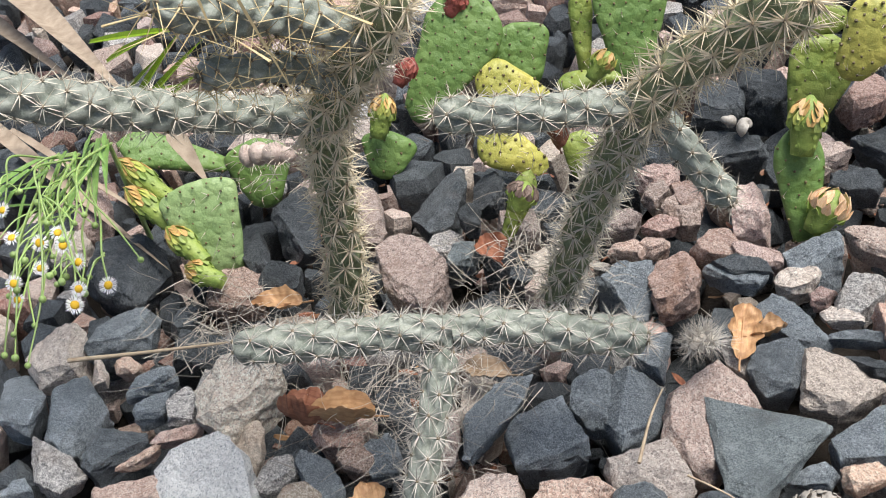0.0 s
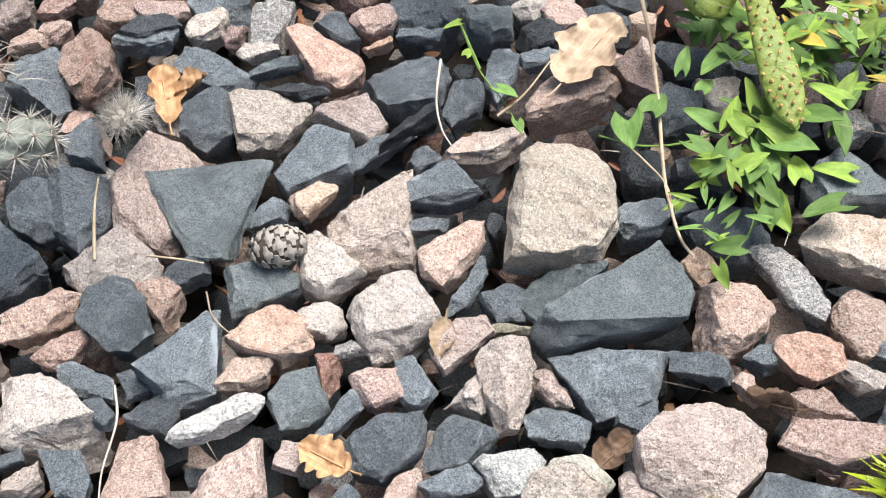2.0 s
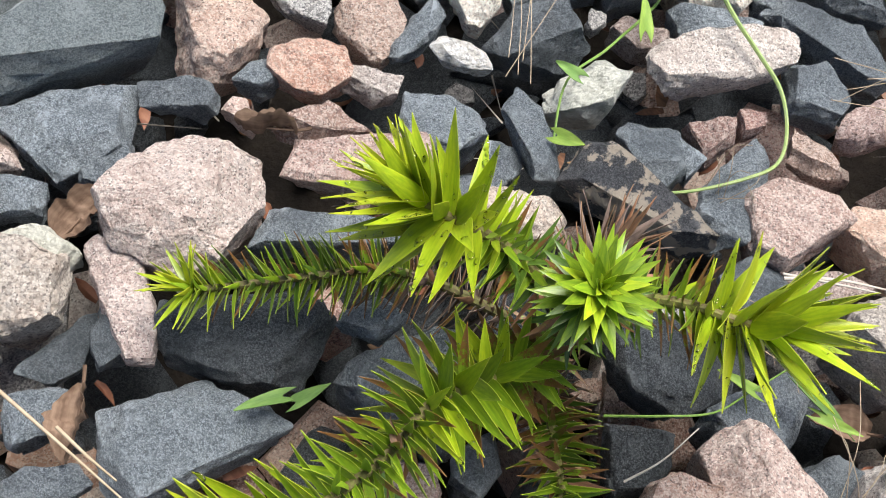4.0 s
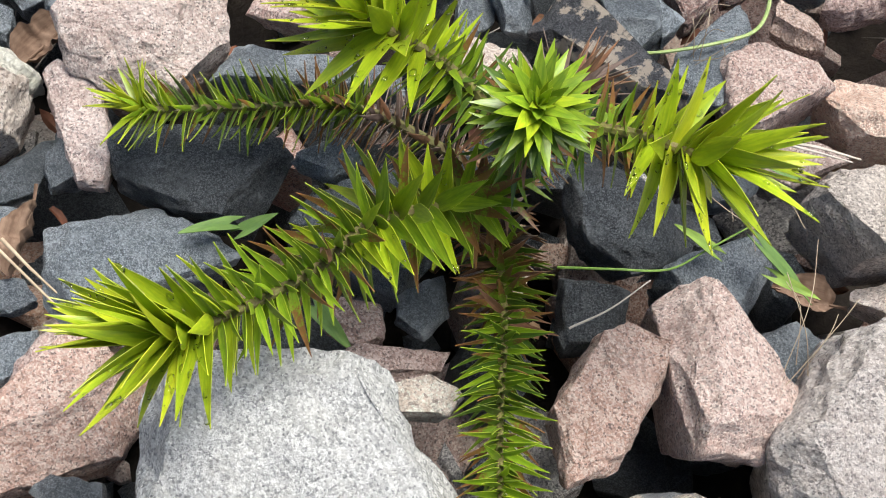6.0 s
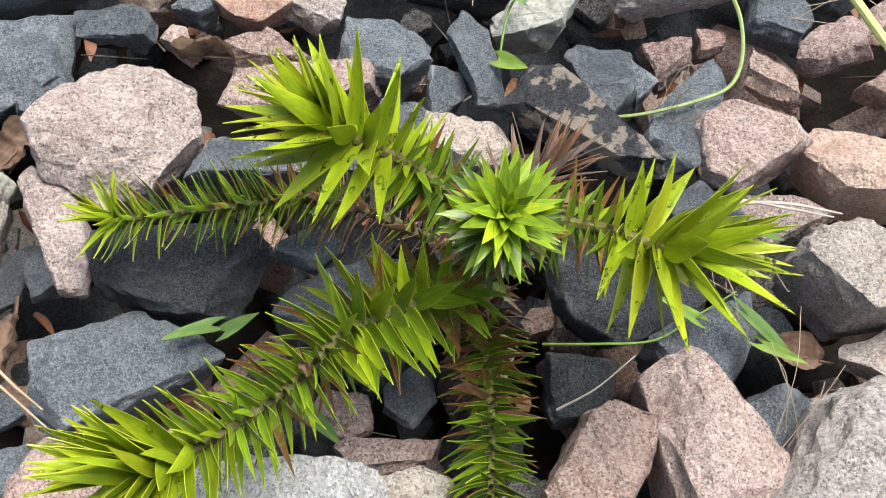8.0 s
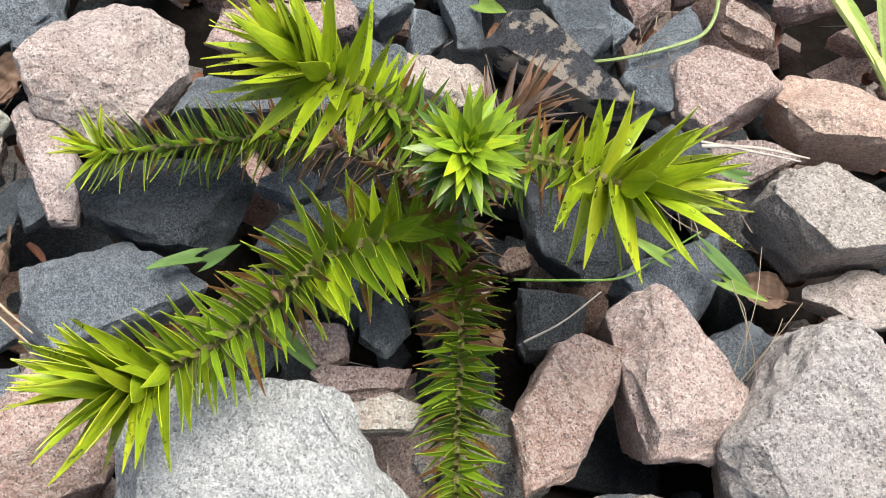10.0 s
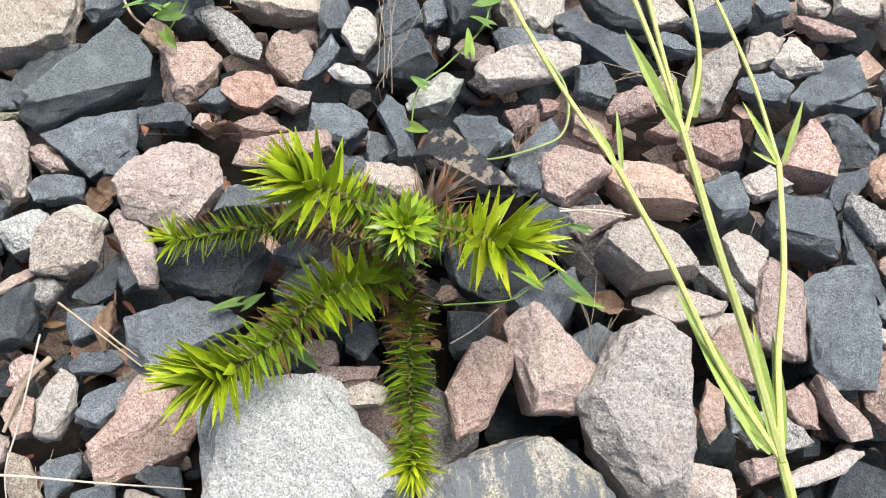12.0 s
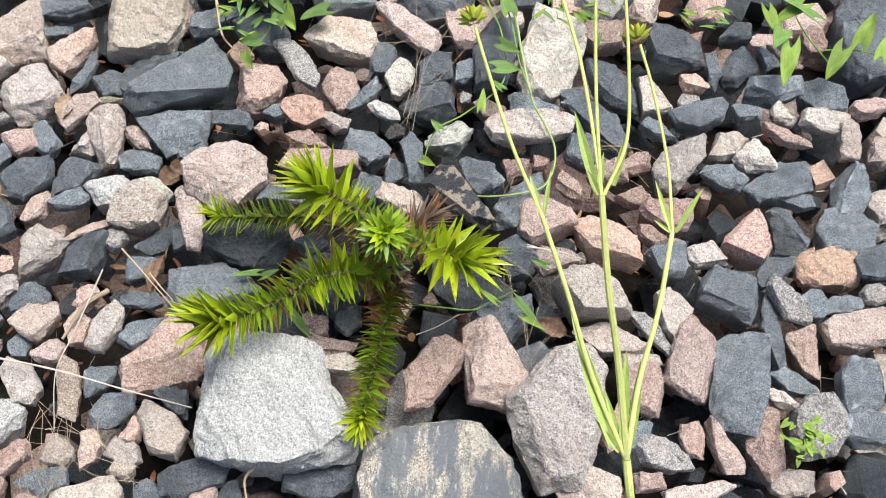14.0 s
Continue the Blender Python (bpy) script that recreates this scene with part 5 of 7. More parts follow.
def cholla_tall():
    plant = tagged(new("cholla_cactus"), "tall spiny cholla cactus with golden spines and outstretched arms", "cactus", "cholla cacti")
    cholla_stem(plant, [(0.02, 0.888, -0.01), (0.036, 0.877, 0.08), (0.05, 0.868, 0.19), (0.062, 0.832, 0.29)], 0.0165, 0.0155, CHOLLA_OLD, SPINE_TAN, 4, 18, 0.023, step=0.021, spine_r=0.00095)
    cholla_stem(plant, [(0.066, 0.83, 0.285), (0.093, 0.817, 0.33), (0.125, 0.799, 0.375), (0.15, 0.785, 0.42)], 0.0165, 0.0175, CHOLLA_OLD, SPINE_TAN, 5, 22, 0.024, step=0.021, spine_r=0.00095)
    cholla_stem(plant, [(0.06, 0.833, 0.29), (0.009, 0.821, 0.31), (-0.069, 0.779, 0.36), (-0.154, 0.738, 0.42)], 0.0145, 0.0165, CHOLLA, SPINE_WHITE, 6, 9, 0.0170, step=0.0165)
    cholla_stem(plant, [(0.088, 0.81, 0.33), (0.061, 0.796, 0.36), (0.032, 0.762, 0.385), (0.006, 0.739, 0.4)], 0.0115, 0.0115, CHOLLA, SPINE_GOLD, 7, 4, 0.028)
    cholla_stem(plant, [(0.119, 0.801, 0.37), (0.074, 0.781, 0.41), (0.037, 0.749, 0.44), (0.0, 0.718, 0.47)], 0.0150, 0.0165, CHOLLA, SPINE_GOLD, 8, 3, 0.036)
    for a, b in (((0.072, 0.645, 0.5), (0.094, 0.647, 0.4)), ((-0.067, 0.797, 0.42), (0.006, 0.771, 0.44)), ((0.14, 0.679, 0.45), (0.103, 0.72, 0.45)), ((0.004, 0.762, 0.43), (-0.019, 0.75, 0.41)), ((0.073, 0.673, 0.44), (0.035, 0.737, 0.43)), ((0.031, 0.713, 0.47), (0.036, 0.707, 0.43))):
        bm = bmesh.new()
        thorn(bm, Vector(a), Vector(b), 0.0012)
        part("long_spine", bm, SPINE_GOLD, plant, "long straw-coloured spine")
    return plant


def cholla_right():
    plant = tagged(new("cholla_cactus"), "forked cholla cactus thick with pale tan spines", "cactus", "cholla cacti")
    cholla_stem(plant, [(0.232, 0.856, 0.02), (0.245, 0.829, 0.08), (0.273, 0.805, 0.175), (0.306, 0.747, 0.3)], 0.0150, 0.0150, CHOLLA_OLD, SPINE_WHITE, 9, 18, 0.020, step=0.021, spine_r=0.00095)
    cholla_stem(plant, [(0.31, 0.743, 0.31), (0.268, 0.746, 0.315), (0.214, 0.747, 0.32), (0.159, 0.761, 0.32)], 0.0125, 0.0135, CHOLLA, SPINE_WHITE, 10, 10, 0.0150, step=0.0165)
    cholla_stem(plant, [(0.308, 0.743, 0.305), (0.336, 0.73, 0.345), (0.367, 0.712, 0.375), (0.411, 0.676, 0.42)], 0.0150, 0.0165, CHOLLA_OLD, SPINE_TAN, 11, 22, 0.022, step=0.021, spine_r=0.00095)
    cholla_stem(plant, [(0.319, 0.762, 0.29), (0.337, 0.748, 0.27), (0.356, 0.739, 0.24), (0.372, 0.724, 0.22)], 0.0115, 0.0115, CHOLLA, SPINE_WHITE, 12, 8, 0.0120, step=0.0165)
    return plant


cholla_t()
cholla_tall()
cholla_right()


# ---- prickly pears ----
PAD = {
    "green": skin_material("green_pad", (0.175, 0.28, 0.075), (0.105, 0.20, 0.045), 0.5, 35.0, (0.24, 0.33, 0.11), 80.0),
    "wax": skin_material("pale_waxy_green_pad", (0.29, 0.40, 0.17), (0.21, 0.32, 0.12), 0.45, 35.0, (0.33, 0.42, 0.20), 80.0),
    "lime": skin_material("yellow_green_pad", (0.28, 0.33, 0.07), (0.155, 0.23, 0.042), 0.5, 30.0, (0.42, 0.40, 0.10), 80.0),
    "yellow": skin_material("yellowed_pad", (0.50, 0.46, 0.10), (0.32, 0.33, 0.07), 0.5, 30.0, (0.50, 0.36, 0.10), 80.0),
}
AREOLE = straw_material("dark_areole", (0.20, 0.16, 0.07), (0.09, 0.07, 0.03))
BUD_GREEN = skin_material("flower_bud_base", (0.28, 0.36, 0.08), (0.17, 0.26, 0.05))
TEPAL = leaf_material("orange_yellow_tepal", (0.60, 0.43, 0.15), (0.48, 0.27, 0.10), 0.5, glow=0.05)
TEPAL_GREEN = leaf_material("yellow_green_tepal", (0.42, 0.43, 0.10), (0.30, 0.34, 0.07), 0.5, glow=0.05)
PETAL_DRY = leaf_material("peach_dry_petal", (0.78, 0.58, 0.37), (0.64, 0.38, 0.20), 0.6, glow=0.05)
FRUIT_RED = skin_material("red_fruit", (0.33, 0.085, 0.06), (0.20, 0.05, 0.04), scar=(0.30, 0.16, 0.08))


def pear_pad(plant, base, top, width, colour, face, seed, thick=0.016, thorns=0):
    """A flat fleshy pad from base to top, narrow at the base, its broad side towards face, dotted with areoles."""
    rng = random.Random(seed)
    base, top = Vector(base), Vector(top)
    length = (top - base).length
    m = stand(base, top - base, face)
    bm, ab, lb = bmesh.new(), bmesh.new(), bmesh.new()

    def half(t):
        if colour == "wax":
            return width / 2 * max(0.0, (0.42 + 0.58 * min(1, t / 0.86) ** 0.9) * (1 - 0.75 * (max(0.0, t - 0.80) / 0.20) ** 4)) * (1 - max(0, 0.06 - t) / 0.09)
        return width / 2 * max(0.0, (0.34 + 0.66 * min(1, t / 0.68) ** 0.85) * (1 - (max(0.0, t - 0.60) / 0.40) ** 4.2)) * (1 - max(0, 0.06 - t) / 0.09)

    rings, n = [], 22
    for k in range(25):
        t = 0.5 - 0.5 * math.cos(math.pi * k / 24)
        w = max(half(t), 0.0005)
        h = thick / 2 * math.sqrt(max(0.02, 1 - (2 * t - 1) ** 4))
        y = length * t
        ring = []
        for i in range(n):
            a = 2 * math.pi * i / n
            c, s = math.cos(a), math.sin(a)
            x = w * math.copysign(abs(c) ** 0.75, c)
            z = h * math.copysign(abs(s) ** 0.8, s)
            wob = 0.0026 * noise.noise((x * 45 + seed, y * 45, z * 45)) + 0.0012 * noise.noise((x * 130 + seed, y * 130, z * 130))
            x *= 1 + 0.07 * noise.noise((seed, y * 38, c * 1.3))
            ring.append(bm.verts.new((x, y, z + wob + 0.02 * length * math.sin(t * 3))))
        rings.append(ring)
    for a, b in zip(rings, rings[1:]):
        for i in range(n):
            bm.faces.new((a[i], a[(i + 1) % n], b[(i + 1) % n], b[i]))
    bm.faces.new(rings[0][::-1])
    bm.faces.new(rings[-1])
    gap, row, y = 0.0085 if thorns > 0.5 else 0.0115 if colour == "yellow" else 0.0150, 0, 0.010
    while y < length * 0.97:
        t = y / length
        x = -half(t) * 0.93 + (gap / 2 if row % 2 else 0)
        while x < half(t) * 0.95:
            for sign in (1, -1):
                z = sign * thick / 2 * 0.96 * max(0.1, 1 - abs(x / max(half(t), 1e-4)) ** 5) ** 0.5
                at = Matrix.Translation((x + rng.uniform(-0.001, 0.001), y, z + 0.02 * length * math.sin(t * 3)))
                bmesh.ops.create_icosphere(ab, subdivisions=1, radius=rng.uniform(0.0012, 0.0018) * (1.35 if colour == "yellow" else 1.0), matrix=at)
                if sign > 0 and thorns < 0.3 and rng.random() < 0.22:
                    for _ in range(rng.choice((1, 2, 2))):
                        thorn(lb, at.translation, at.translation + Vector((rng.uniform(-0.8, 0.8), rng.uniform(-0.5, 0.9), 1)).normalized() * rng.uniform(0.008, 0.022), 0.0004)
                if sign > 0 and rng.random() < thorns:
                    thorn(ab, at.translation, at.translation + Vector((rng.uniform(-0.4, 0.4), rng.uniform(-0.2, 0.6), 1)).normalized() * (rng.uniform(0.003, 0.009) if thorns > 0.5 else rng.uniform(0.008, 0.02)), 0.0007 if thorns > 0.5 else 0.0004)
            x += gap
        y += gap * 0.8
        row += 1
    pad = part("pad", bm, PAD[colour], plant, {"green": "green fleshy pad", "wax": "pale waxy green pad", "lime": "yellow-green fleshy pad", "yellow": "yellowed fleshy pad"}[colour], 80)
    pad.matrix_basis = m
    if len(lb.verts):
        tagged(part("spine_coat", lb, SPINE_WHITE, pad), kind="stuff")
    tagged(part("areole_cover", ab, AREOLE if thorns < 0.3 else SPINE_RUST, pad), kind="stuff")
    return pad


def flower_bud(plant, base, top, width, open_=0.0, seed=1, red=False, petals=None):
    """A bud: knobbly green base and a cone of overlapping tepals."""
    rng = random.Random(seed)
    base, top = Vector(base), Vector(top)
    length = (top - base).length
    m = stand(base, top - base, (0.3, -0.6, 0.7))
    bm = bmesh.new()
    prof = [(0, 0.60), (0.15, 0.70), (0.32, 0.78), (0.46, 0.90), (0.56, 0.98), (0.66, 0.92), (0.77, 0.70), (0.88, 0.42), (0.97, 0.10)]
    rings = []
    for t, r in prof:
        rings.append([bm.verts.new((math.cos(a) * r * width / 2 * rng.uniform(0.94, 1.06), length * t, math.sin(a) * r * width / 2)) for a in (2 * math.pi * i / 12 for i in range(12))])
    for a, b in zip(rings, rings[1:]):
        for i in range(12):
            bm.faces.new((a[i], a[(i + 1) % 12], b[(i + 1) % 12], b[i]))
    bm.faces.new(rings[0][::-1])
    bm.faces.new(rings[-1])
    bud = part("flower_bud", bm, FRUIT_RED if red else BUD_GREEN, plant, "red ripening fruit" if red else "yellow-orange closed flower bud", 80)
    bud.matrix_basis = m
    def girth(t):
        for (t0, r0), (t1, r1) in zip(prof, prof[1:]):
            if t <= t1:
                return (r0 + (r1 - r0) * (t - t0) / (t1 - t0)) * width / 2
        return 0.0

    for ring, (y0, count, size) in enumerate(((0.14, 5, 0.07), (0.30, 6, 0.09), (0.42, 8, 0.18), (0.50, 8, 0.27), (0.58, 8, 0.31), (0.66, 7, 0.31), (0.75, 5, 0.27))):
        for k in range(count):
            a = 2 * math.pi * (k + 0.5 * ring) / count + rng.uniform(-0.15, 0.15)
            out = Vector((math.cos(a), 0, math.sin(a)))
            size_ = size * rng.uniform(0.85, 1.1)
            slope = (girth(min(0.97, y0 + size_ * 0.8)) - girth(y0)) / (length * size_ * 0.8)
            along = Vector((0, 1, 0)) + out * (slope + 1.5 * open_) + Vector((rng.uniform(-1, 1), rng.uniform(-1, 1), rng.uniform(-1, 1))) * (0.05 + 0.25 * open_)
            part("tepal", blade(bmesh.new(), length * size_, width * (0.13 if ring < 2 else 0.27), fold=0.25, bend=-0.20 + 0.4 * open_, thick=0.0008, widest=0.40, n=5, matrix=stand(out * (girth(y0) + 0.0003) + Vector((0, length * y0, 0)), along, out)), BUD_GREEN if ring < 3 and not red else petals or (TEPAL_GREEN if ring < 5 and rng.random() < 0.6 else TEPAL), bud)
    return bud


TO_EYE = (0.05, -0.75, 0.62)


def prickly_pears():
    mats = tagged(new("prickly_pear"), "green prickly pear pad with orange flower buds on its edge", "cactus", "prickly pears")
    pear_pad(mats, (-0.111, 0.975, 0.01), (-0.126, 1.025, 0.108), 0.088, "wax", TO_EYE, 1)
    for k, (a, b, w) in enumerate((((-0.156, 1.037, 0.075), (-0.224, 1.098, 0.105), 0.026), ((-0.156, 1.006, 0.065), (-0.212, 1.056, 0.095), 0.026), ((-0.122, 0.96, 0.05), (-0.163, 1.0, 0.075), 0.027), ((-0.104, 0.936, 0.04), (-0.146, 0.961, 0.05), 0.026))):
        flower_bud(mats, a, b, w, 0.05, k)
    back = tagged(new("prickly_pear"), "prickly pear with pads half hidden behind the tall cholla", "cactus", "prickly pears")
    pear_pad(back, (-0.078, 1.101, 0.0), (-0.078, 1.141, 0.072), 0.078, "green", TO_EYE, 2)
    pear_pad(back, (-0.118, 1.152, 0.03), (-0.238, 1.149, 0.09), 0.045, "green", (0.2, -0.5, 0.8), 3)
    pear_pad(back, (0.059, 1.119, 0.0), (0.077, 1.147, 0.046), 0.066, "green", TO_EYE, 4)
    flower_bud(back, (0.064, 1.117, 0.06), (0.082, 1.143, 0.103), 0.030, 0.05, 11)
    clump = tagged(new("prickly_pear"), "clump of yellowing prickly pear pads with dark dots", "cactus", "prickly pears")
    pear_pad(clump, (0.099, 1.226, 0.0), (0.206, 1.299, 0.116), 0.098, "green", TO_EYE, 5)
    pear_pad(clump, (0.243, 1.258, 0.0), (0.235, 1.297, 0.072), 0.085, "green", TO_EYE, 6)
    pear_pad(clump, (0.267, 1.22, 0.0), (0.181, 1.246, 0.041), 0.056, "yellow", TO_EYE, 7)
    pear_pad(clump, (0.247, 1.062, 0.02), (0.177, 1.087, 0.063), 0.052, "yellow", TO_EYE, 8)
    pear_pad(clump, (0.283, 1.06, 0.0), (0.291, 1.086, 0.048), 0.046, "lime", TO_EYE, 9)
    pear_pad(clump, (0.186, 0.977, -0.01), (0.228, 1.016, 0.059), 0.027, "lime", TO_EYE, 10, 0.014)
    flower_bud(clump, (0.205, 0.962, 0.05), (0.223, 0.976, 0.076), 0.031, 0.25, 12, False, LEAF["dead"])
    flower_bud(clump, (0.09, 1.203, 0.07), (0.115, 1.219, 0.095), 0.025, 0.1, 13, True, FRUIT_RED)
    flower_bud(clump, (0.161, 1.288, 0.1), (0.184, 1.303, 0.126), 0.03, 0.1, 14, True, FRUIT_RED)
    rear = tagged(new("prickly_pear"), "tall green prickly pear pads behind the forked cholla", "cactus", "prickly pears")
    pear_pad(rear, (0.37, 1.236, 0.0), (0.381, 1.3, 0.12), 0.092, "green", TO_EYE, 15)
    pear_pad(rear, (0.314, 1.256, 0.0), (0.322, 1.311, 0.103), 0.030, "lime", TO_EYE, 16)
    flower_bud(rear, (0.314, 1.177, 0.05), (0.341, 1.189, 0.077), 0.026, 0.3, 17)
    pear_pad(rear, (0.353, 1.204, 0.03), (0.276, 1.212, 0.028), 0.03, "lime", (0, -0.4, 0.9), 18)
    single = tagged(new("prickly_pear"), "upright prickly pear pad with a bud and a faded peach flower", "cactus", "prickly pears")
    pear_pad(single, (0.486, 0.904, -0.01), (0.49, 0.965, 0.1), 0.050, "green", TO_EYE, 19)
    flower_bud(single, (0.488, 0.936, 0.085), (0.503, 0.961, 0.138), 0.036, 0.03, 20)
    flower_bud(single, (0.49, 0.894, 0.02), (0.517, 0.907, 0.059), 0.036, 0.38, 21, petals=PETAL_DRY)
    corner = tagged(new("prickly_pear"), "yellow-green prickly pear pads with orange rims", "cactus", "prickly pears")
    pear_pad(corner, (0.529, 1.08, 0.0), (0.573, 1.12, 0.095), 0.076, "lime", TO_EYE, 22)
    pear_pad(corner, (0.566, 1.056, 0.08), (0.623, 1.077, 0.151), 0.074, "yellow", TO_EYE, 23)
    pear_pad(corner, (0.536, 1.148, 0.08), (0.595, 1.145, 0.105), 0.034, "lime", TO_EYE, 24)
    low = tagged(new("prickly_pear"), "low spreading prickly pear pads seen edge on", "cactus", "prickly pears")
    pear_pad(low, (0.629, 0.813, 0.13), (0.703, 0.637, 0.1), 0.035, "lime", (-0.25, -0.35, 0.9), 25, thorns=0.12)
    pear_pad(low, (0.795, 0.599, 0.14), (0.792, 0.523, 0.09), 0.048, "lime", (-0.3, -0.5, 0.8), 26, thorns=0.12)
    flower_bud(low, (0.765, 0.544, 0.13), (0.782, 0.552, 0.15), 0.03, 0.4, 27, petals=PETAL_DRY)
    pear_pad(low, (0.812, 0.529, 0.13), (0.767, 0.406, 0.085), 0.030, "lime", (-0.4, -0.5, 0.75), 28, 0.013, thorns=0.9)


prickly_pears()


# ---- fleabane with small white daisies ----
GREEN_STEM = leaf_material("pale_green_stem", (0.27, 0.42, 0.09), (0.17, 0.31, 0.06), 0.5)
FLEA_STEM = leaf_material("fresh_green_stem", (0.36, 0.47, 0.18), (0.25, 0.38, 0.11), 0.5, spread=0.3)
FLEA_LEAF = leaf_material("grass_green_leaf", (0.22, 0.36, 0.10), (0.14, 0.26, 0.06), 0.5)
RAY_WHITE = leaf_material("white_ray_petal", (0.86, 0.86, 0.86), (0.74, 0.74, 0.76), 0.6, spread=0.04)
DISC_YELLOW = straw_material("yellow_disc", (0.85, 0.56, 0.03), (0.62, 0.34, 0.02), 0.7, 900.0)


def daisy_head(plant, at, face, size, seed):
    rng = random.Random(seed)
    bm = bmesh.new()
    bmesh.ops.create_uvsphere(bm, u_segments=12, v_segments=7, radius=size * 0.23, matrix=Matrix.Diagonal((1, 1, 0.55, 1)))
    disc = part("flower_head", bm, DISC_YELLOW, plant, "small daisy with yellow disc and white rays", 80)
    disc.matrix_basis = Matrix.Translation(at) @ Vector(face).to_track_quat("Z", "Y").to_matrix().to_4x4()
    rb = bmesh.new()
    for k in range(34):
        a = 2 * math.pi * k / 34 + rng.uniform(-0.08, 0.08)
        d = Vector((math.cos(a), math.sin(a), rng.uniform(-0.12, 0.22)))
        blade(rb, size * rng.uniform(0.26, 0.33), size * 0.052, fold=0.1, bend=-0.05, thick=0.0003, widest=0.7, n=3, matrix=stand(d * size * 0.19, d, (0, 0, 1)))
    tagged(part("ray_ring", rb, RAY_WHITE, disc), kind="stuff")


def fleabane():
    """A crown of slim stems arching over the stones, with open daisies and round buds at their ends."""
    plant = tagged(new("fleabane"), "fleabane with thin green stems and small white daisies", "plant")
    rng = random.Random(8)
    crown = Vector((-0.207, 1.057, 0.15))

    def jitter(r):
        return Vector((rng.uniform(-r, r), rng.uniform(-r, r), rng.uniform(-r, r)))

    def bud(at):
        bb = bmesh.new()
        bmesh.ops.create_uvsphere(bb, u_segments=8, v_segments=6, radius=rng.uniform(0.0026, 0.0036), matrix=Matrix.Translation(at))
        part("closed_bud", bb, FLEA_STEM, plant)

    part("main_stem", tube(bmesh.new(), [(-0.225, 1.10, -0.03), (-0.215, 1.075, 0.07), crown], 0.0032, 0.0024, 7, 6), FLEA_STEM, plant)
    heads = [(-0.180, 0.823), (-0.172, 0.785), (-0.144, 0.781), (-0.215, 0.823), (-0.218, 0.848), (-0.251, 0.868), (-0.271, 0.913), (-0.173, 0.768), (-0.232, 0.801), (-0.228, 0.786), (-0.196, 0.842), (-0.205, 0.862)]
    for k, (x, y) in enumerate(heads):
        end = Vector((x, y, 0.19 + rng.uniform(-0.006, 0.006)))
        start = crown + Vector((-0.03, -0.02, 0.005)) * rng.random() + jitter(0.006)
        mid = start.lerp(end, 0.52) + Vector((rng.uniform(-0.022, 0.016), rng.uniform(-0.02, 0.02), rng.uniform(-0.01, 0.04)))
        part("flower_stem", tube(bmesh.new(), [start, start.lerp(mid, 0.5) + jitter(0.006), mid, mid.lerp(end, 0.6) + jitter(0.006), end - Vector((0, 0, 0.003))], 0.0015, 0.0008, 6, 8), FLEA_STEM, plant)
        for _ in range(2):
            side = mid.lerp(end, rng.uniform(0.1, 0.6))
            tip = side.lerp(end, 0.7) + Vector((rng.uniform(-0.032, 0.032), rng.uniform(-0.03, 0.02), rng.uniform(-0.012, 0.012)))
            part("side_stem", tube(bmesh.new(), [side, side.lerp(tip, 0.5) + Vector((0, 0, 0.006)), tip], 0.0010, 0.0007, 5, 5), FLEA_STEM, plant)
            bud(tip)
        daisy_head(plant, end, (rng.uniform(-0.3, 0.5), rng.uniform(-0.9, -0.2), rng.uniform(0.4, 1)), rng.uniform(0.015, 0.0195), k)
    # stems that bear buds alone
    for x, y in ((-0.215, 0.880), (-0.179, 0.882), (-0.120, 0.809), (-0.204, 0.781), (-0.209, 0.758), (-0.215, 0.718), (-0.205, 0.712), (-0.221, 0.716), (-0.219, 0.740), (-0.264, 0.941), (-0.282, 0.955)):
        end = Vector((x, y, 0.185 + rng.uniform(-0.008, 0.008)))
        start = crown + Vector((-0.06, -0.03, 0.01)) * rng.random() + jitter(0.01)
        mid = start.lerp(end, 0.5) + Vector((rng.uniform(-0.03, 0.02), rng.uniform(-0.02, 0.02), rng.uniform(-0.02, 0.04)))
        part("bud_stem", tube(bmesh.new(), [start, mid, mid.lerp(end, 0.5) + jitter(0.007), end], 0.0014, 0.0007, 6, 8), FLEA_STEM, plant)
        bud(end)
    for k in range(30):
        start = crown + Vector((rng.uniform(-0.07, 0.01), rng.uniform(-0.16, 0.0), rng.uniform(0.0, 0.045)))
        way = Vector((rng.uniform(-0.7, 0.3), rng.uniform(-1, -0.2), rng.uniform(-0.3, 0.3)))
        size = rng.uniform(0.025, 0.05) if k > 4 else 0.12
        part("leaf", blade(bmesh.new(), size, rng.uniform(0.004, 0.006) if k > 4 else 0.0085, bend=-0.15, matrix=stand(start, way, (0, 0, 1))), FLEA_LEAF, plant)
    return plant


fleabane()


# ---- dry reeds, grass, fallen leaves ----
REED = straw_material("dry_reed", (0.44, 0.355, 0.265), (0.25, 0.19, 0.135), 0.7, 60.0)
STRAW = straw_material("dry_straw", (0.58, 0.47, 0.33), (0.36, 0.27, 0.18), 0.7)
GREY_STRAW = straw_material("grey_dry_straw", (0.64, 0.59, 0.51), (0.40, 0.35, 0.29), 0.7)
OAK = leaf_material("dry_oak_leaf", (0.52, 0.33, 0.17), (0.36, 0.20, 0.10), 0.65, 300.0, glow=0.0)
OAK_PALE = leaf_material("pale_dry_leaf", (0.48, 0.365, 0.255), (0.35, 0.25, 0.165), 0.65, 300.0, glow=0.0)
OAK_BROWN = leaf_material("dull_brown_dry_leaf", (0.27, 0.185, 0.13), (0.15, 0.095, 0.065), 0.75, 300.0, glow=0.0, shine=0.2)
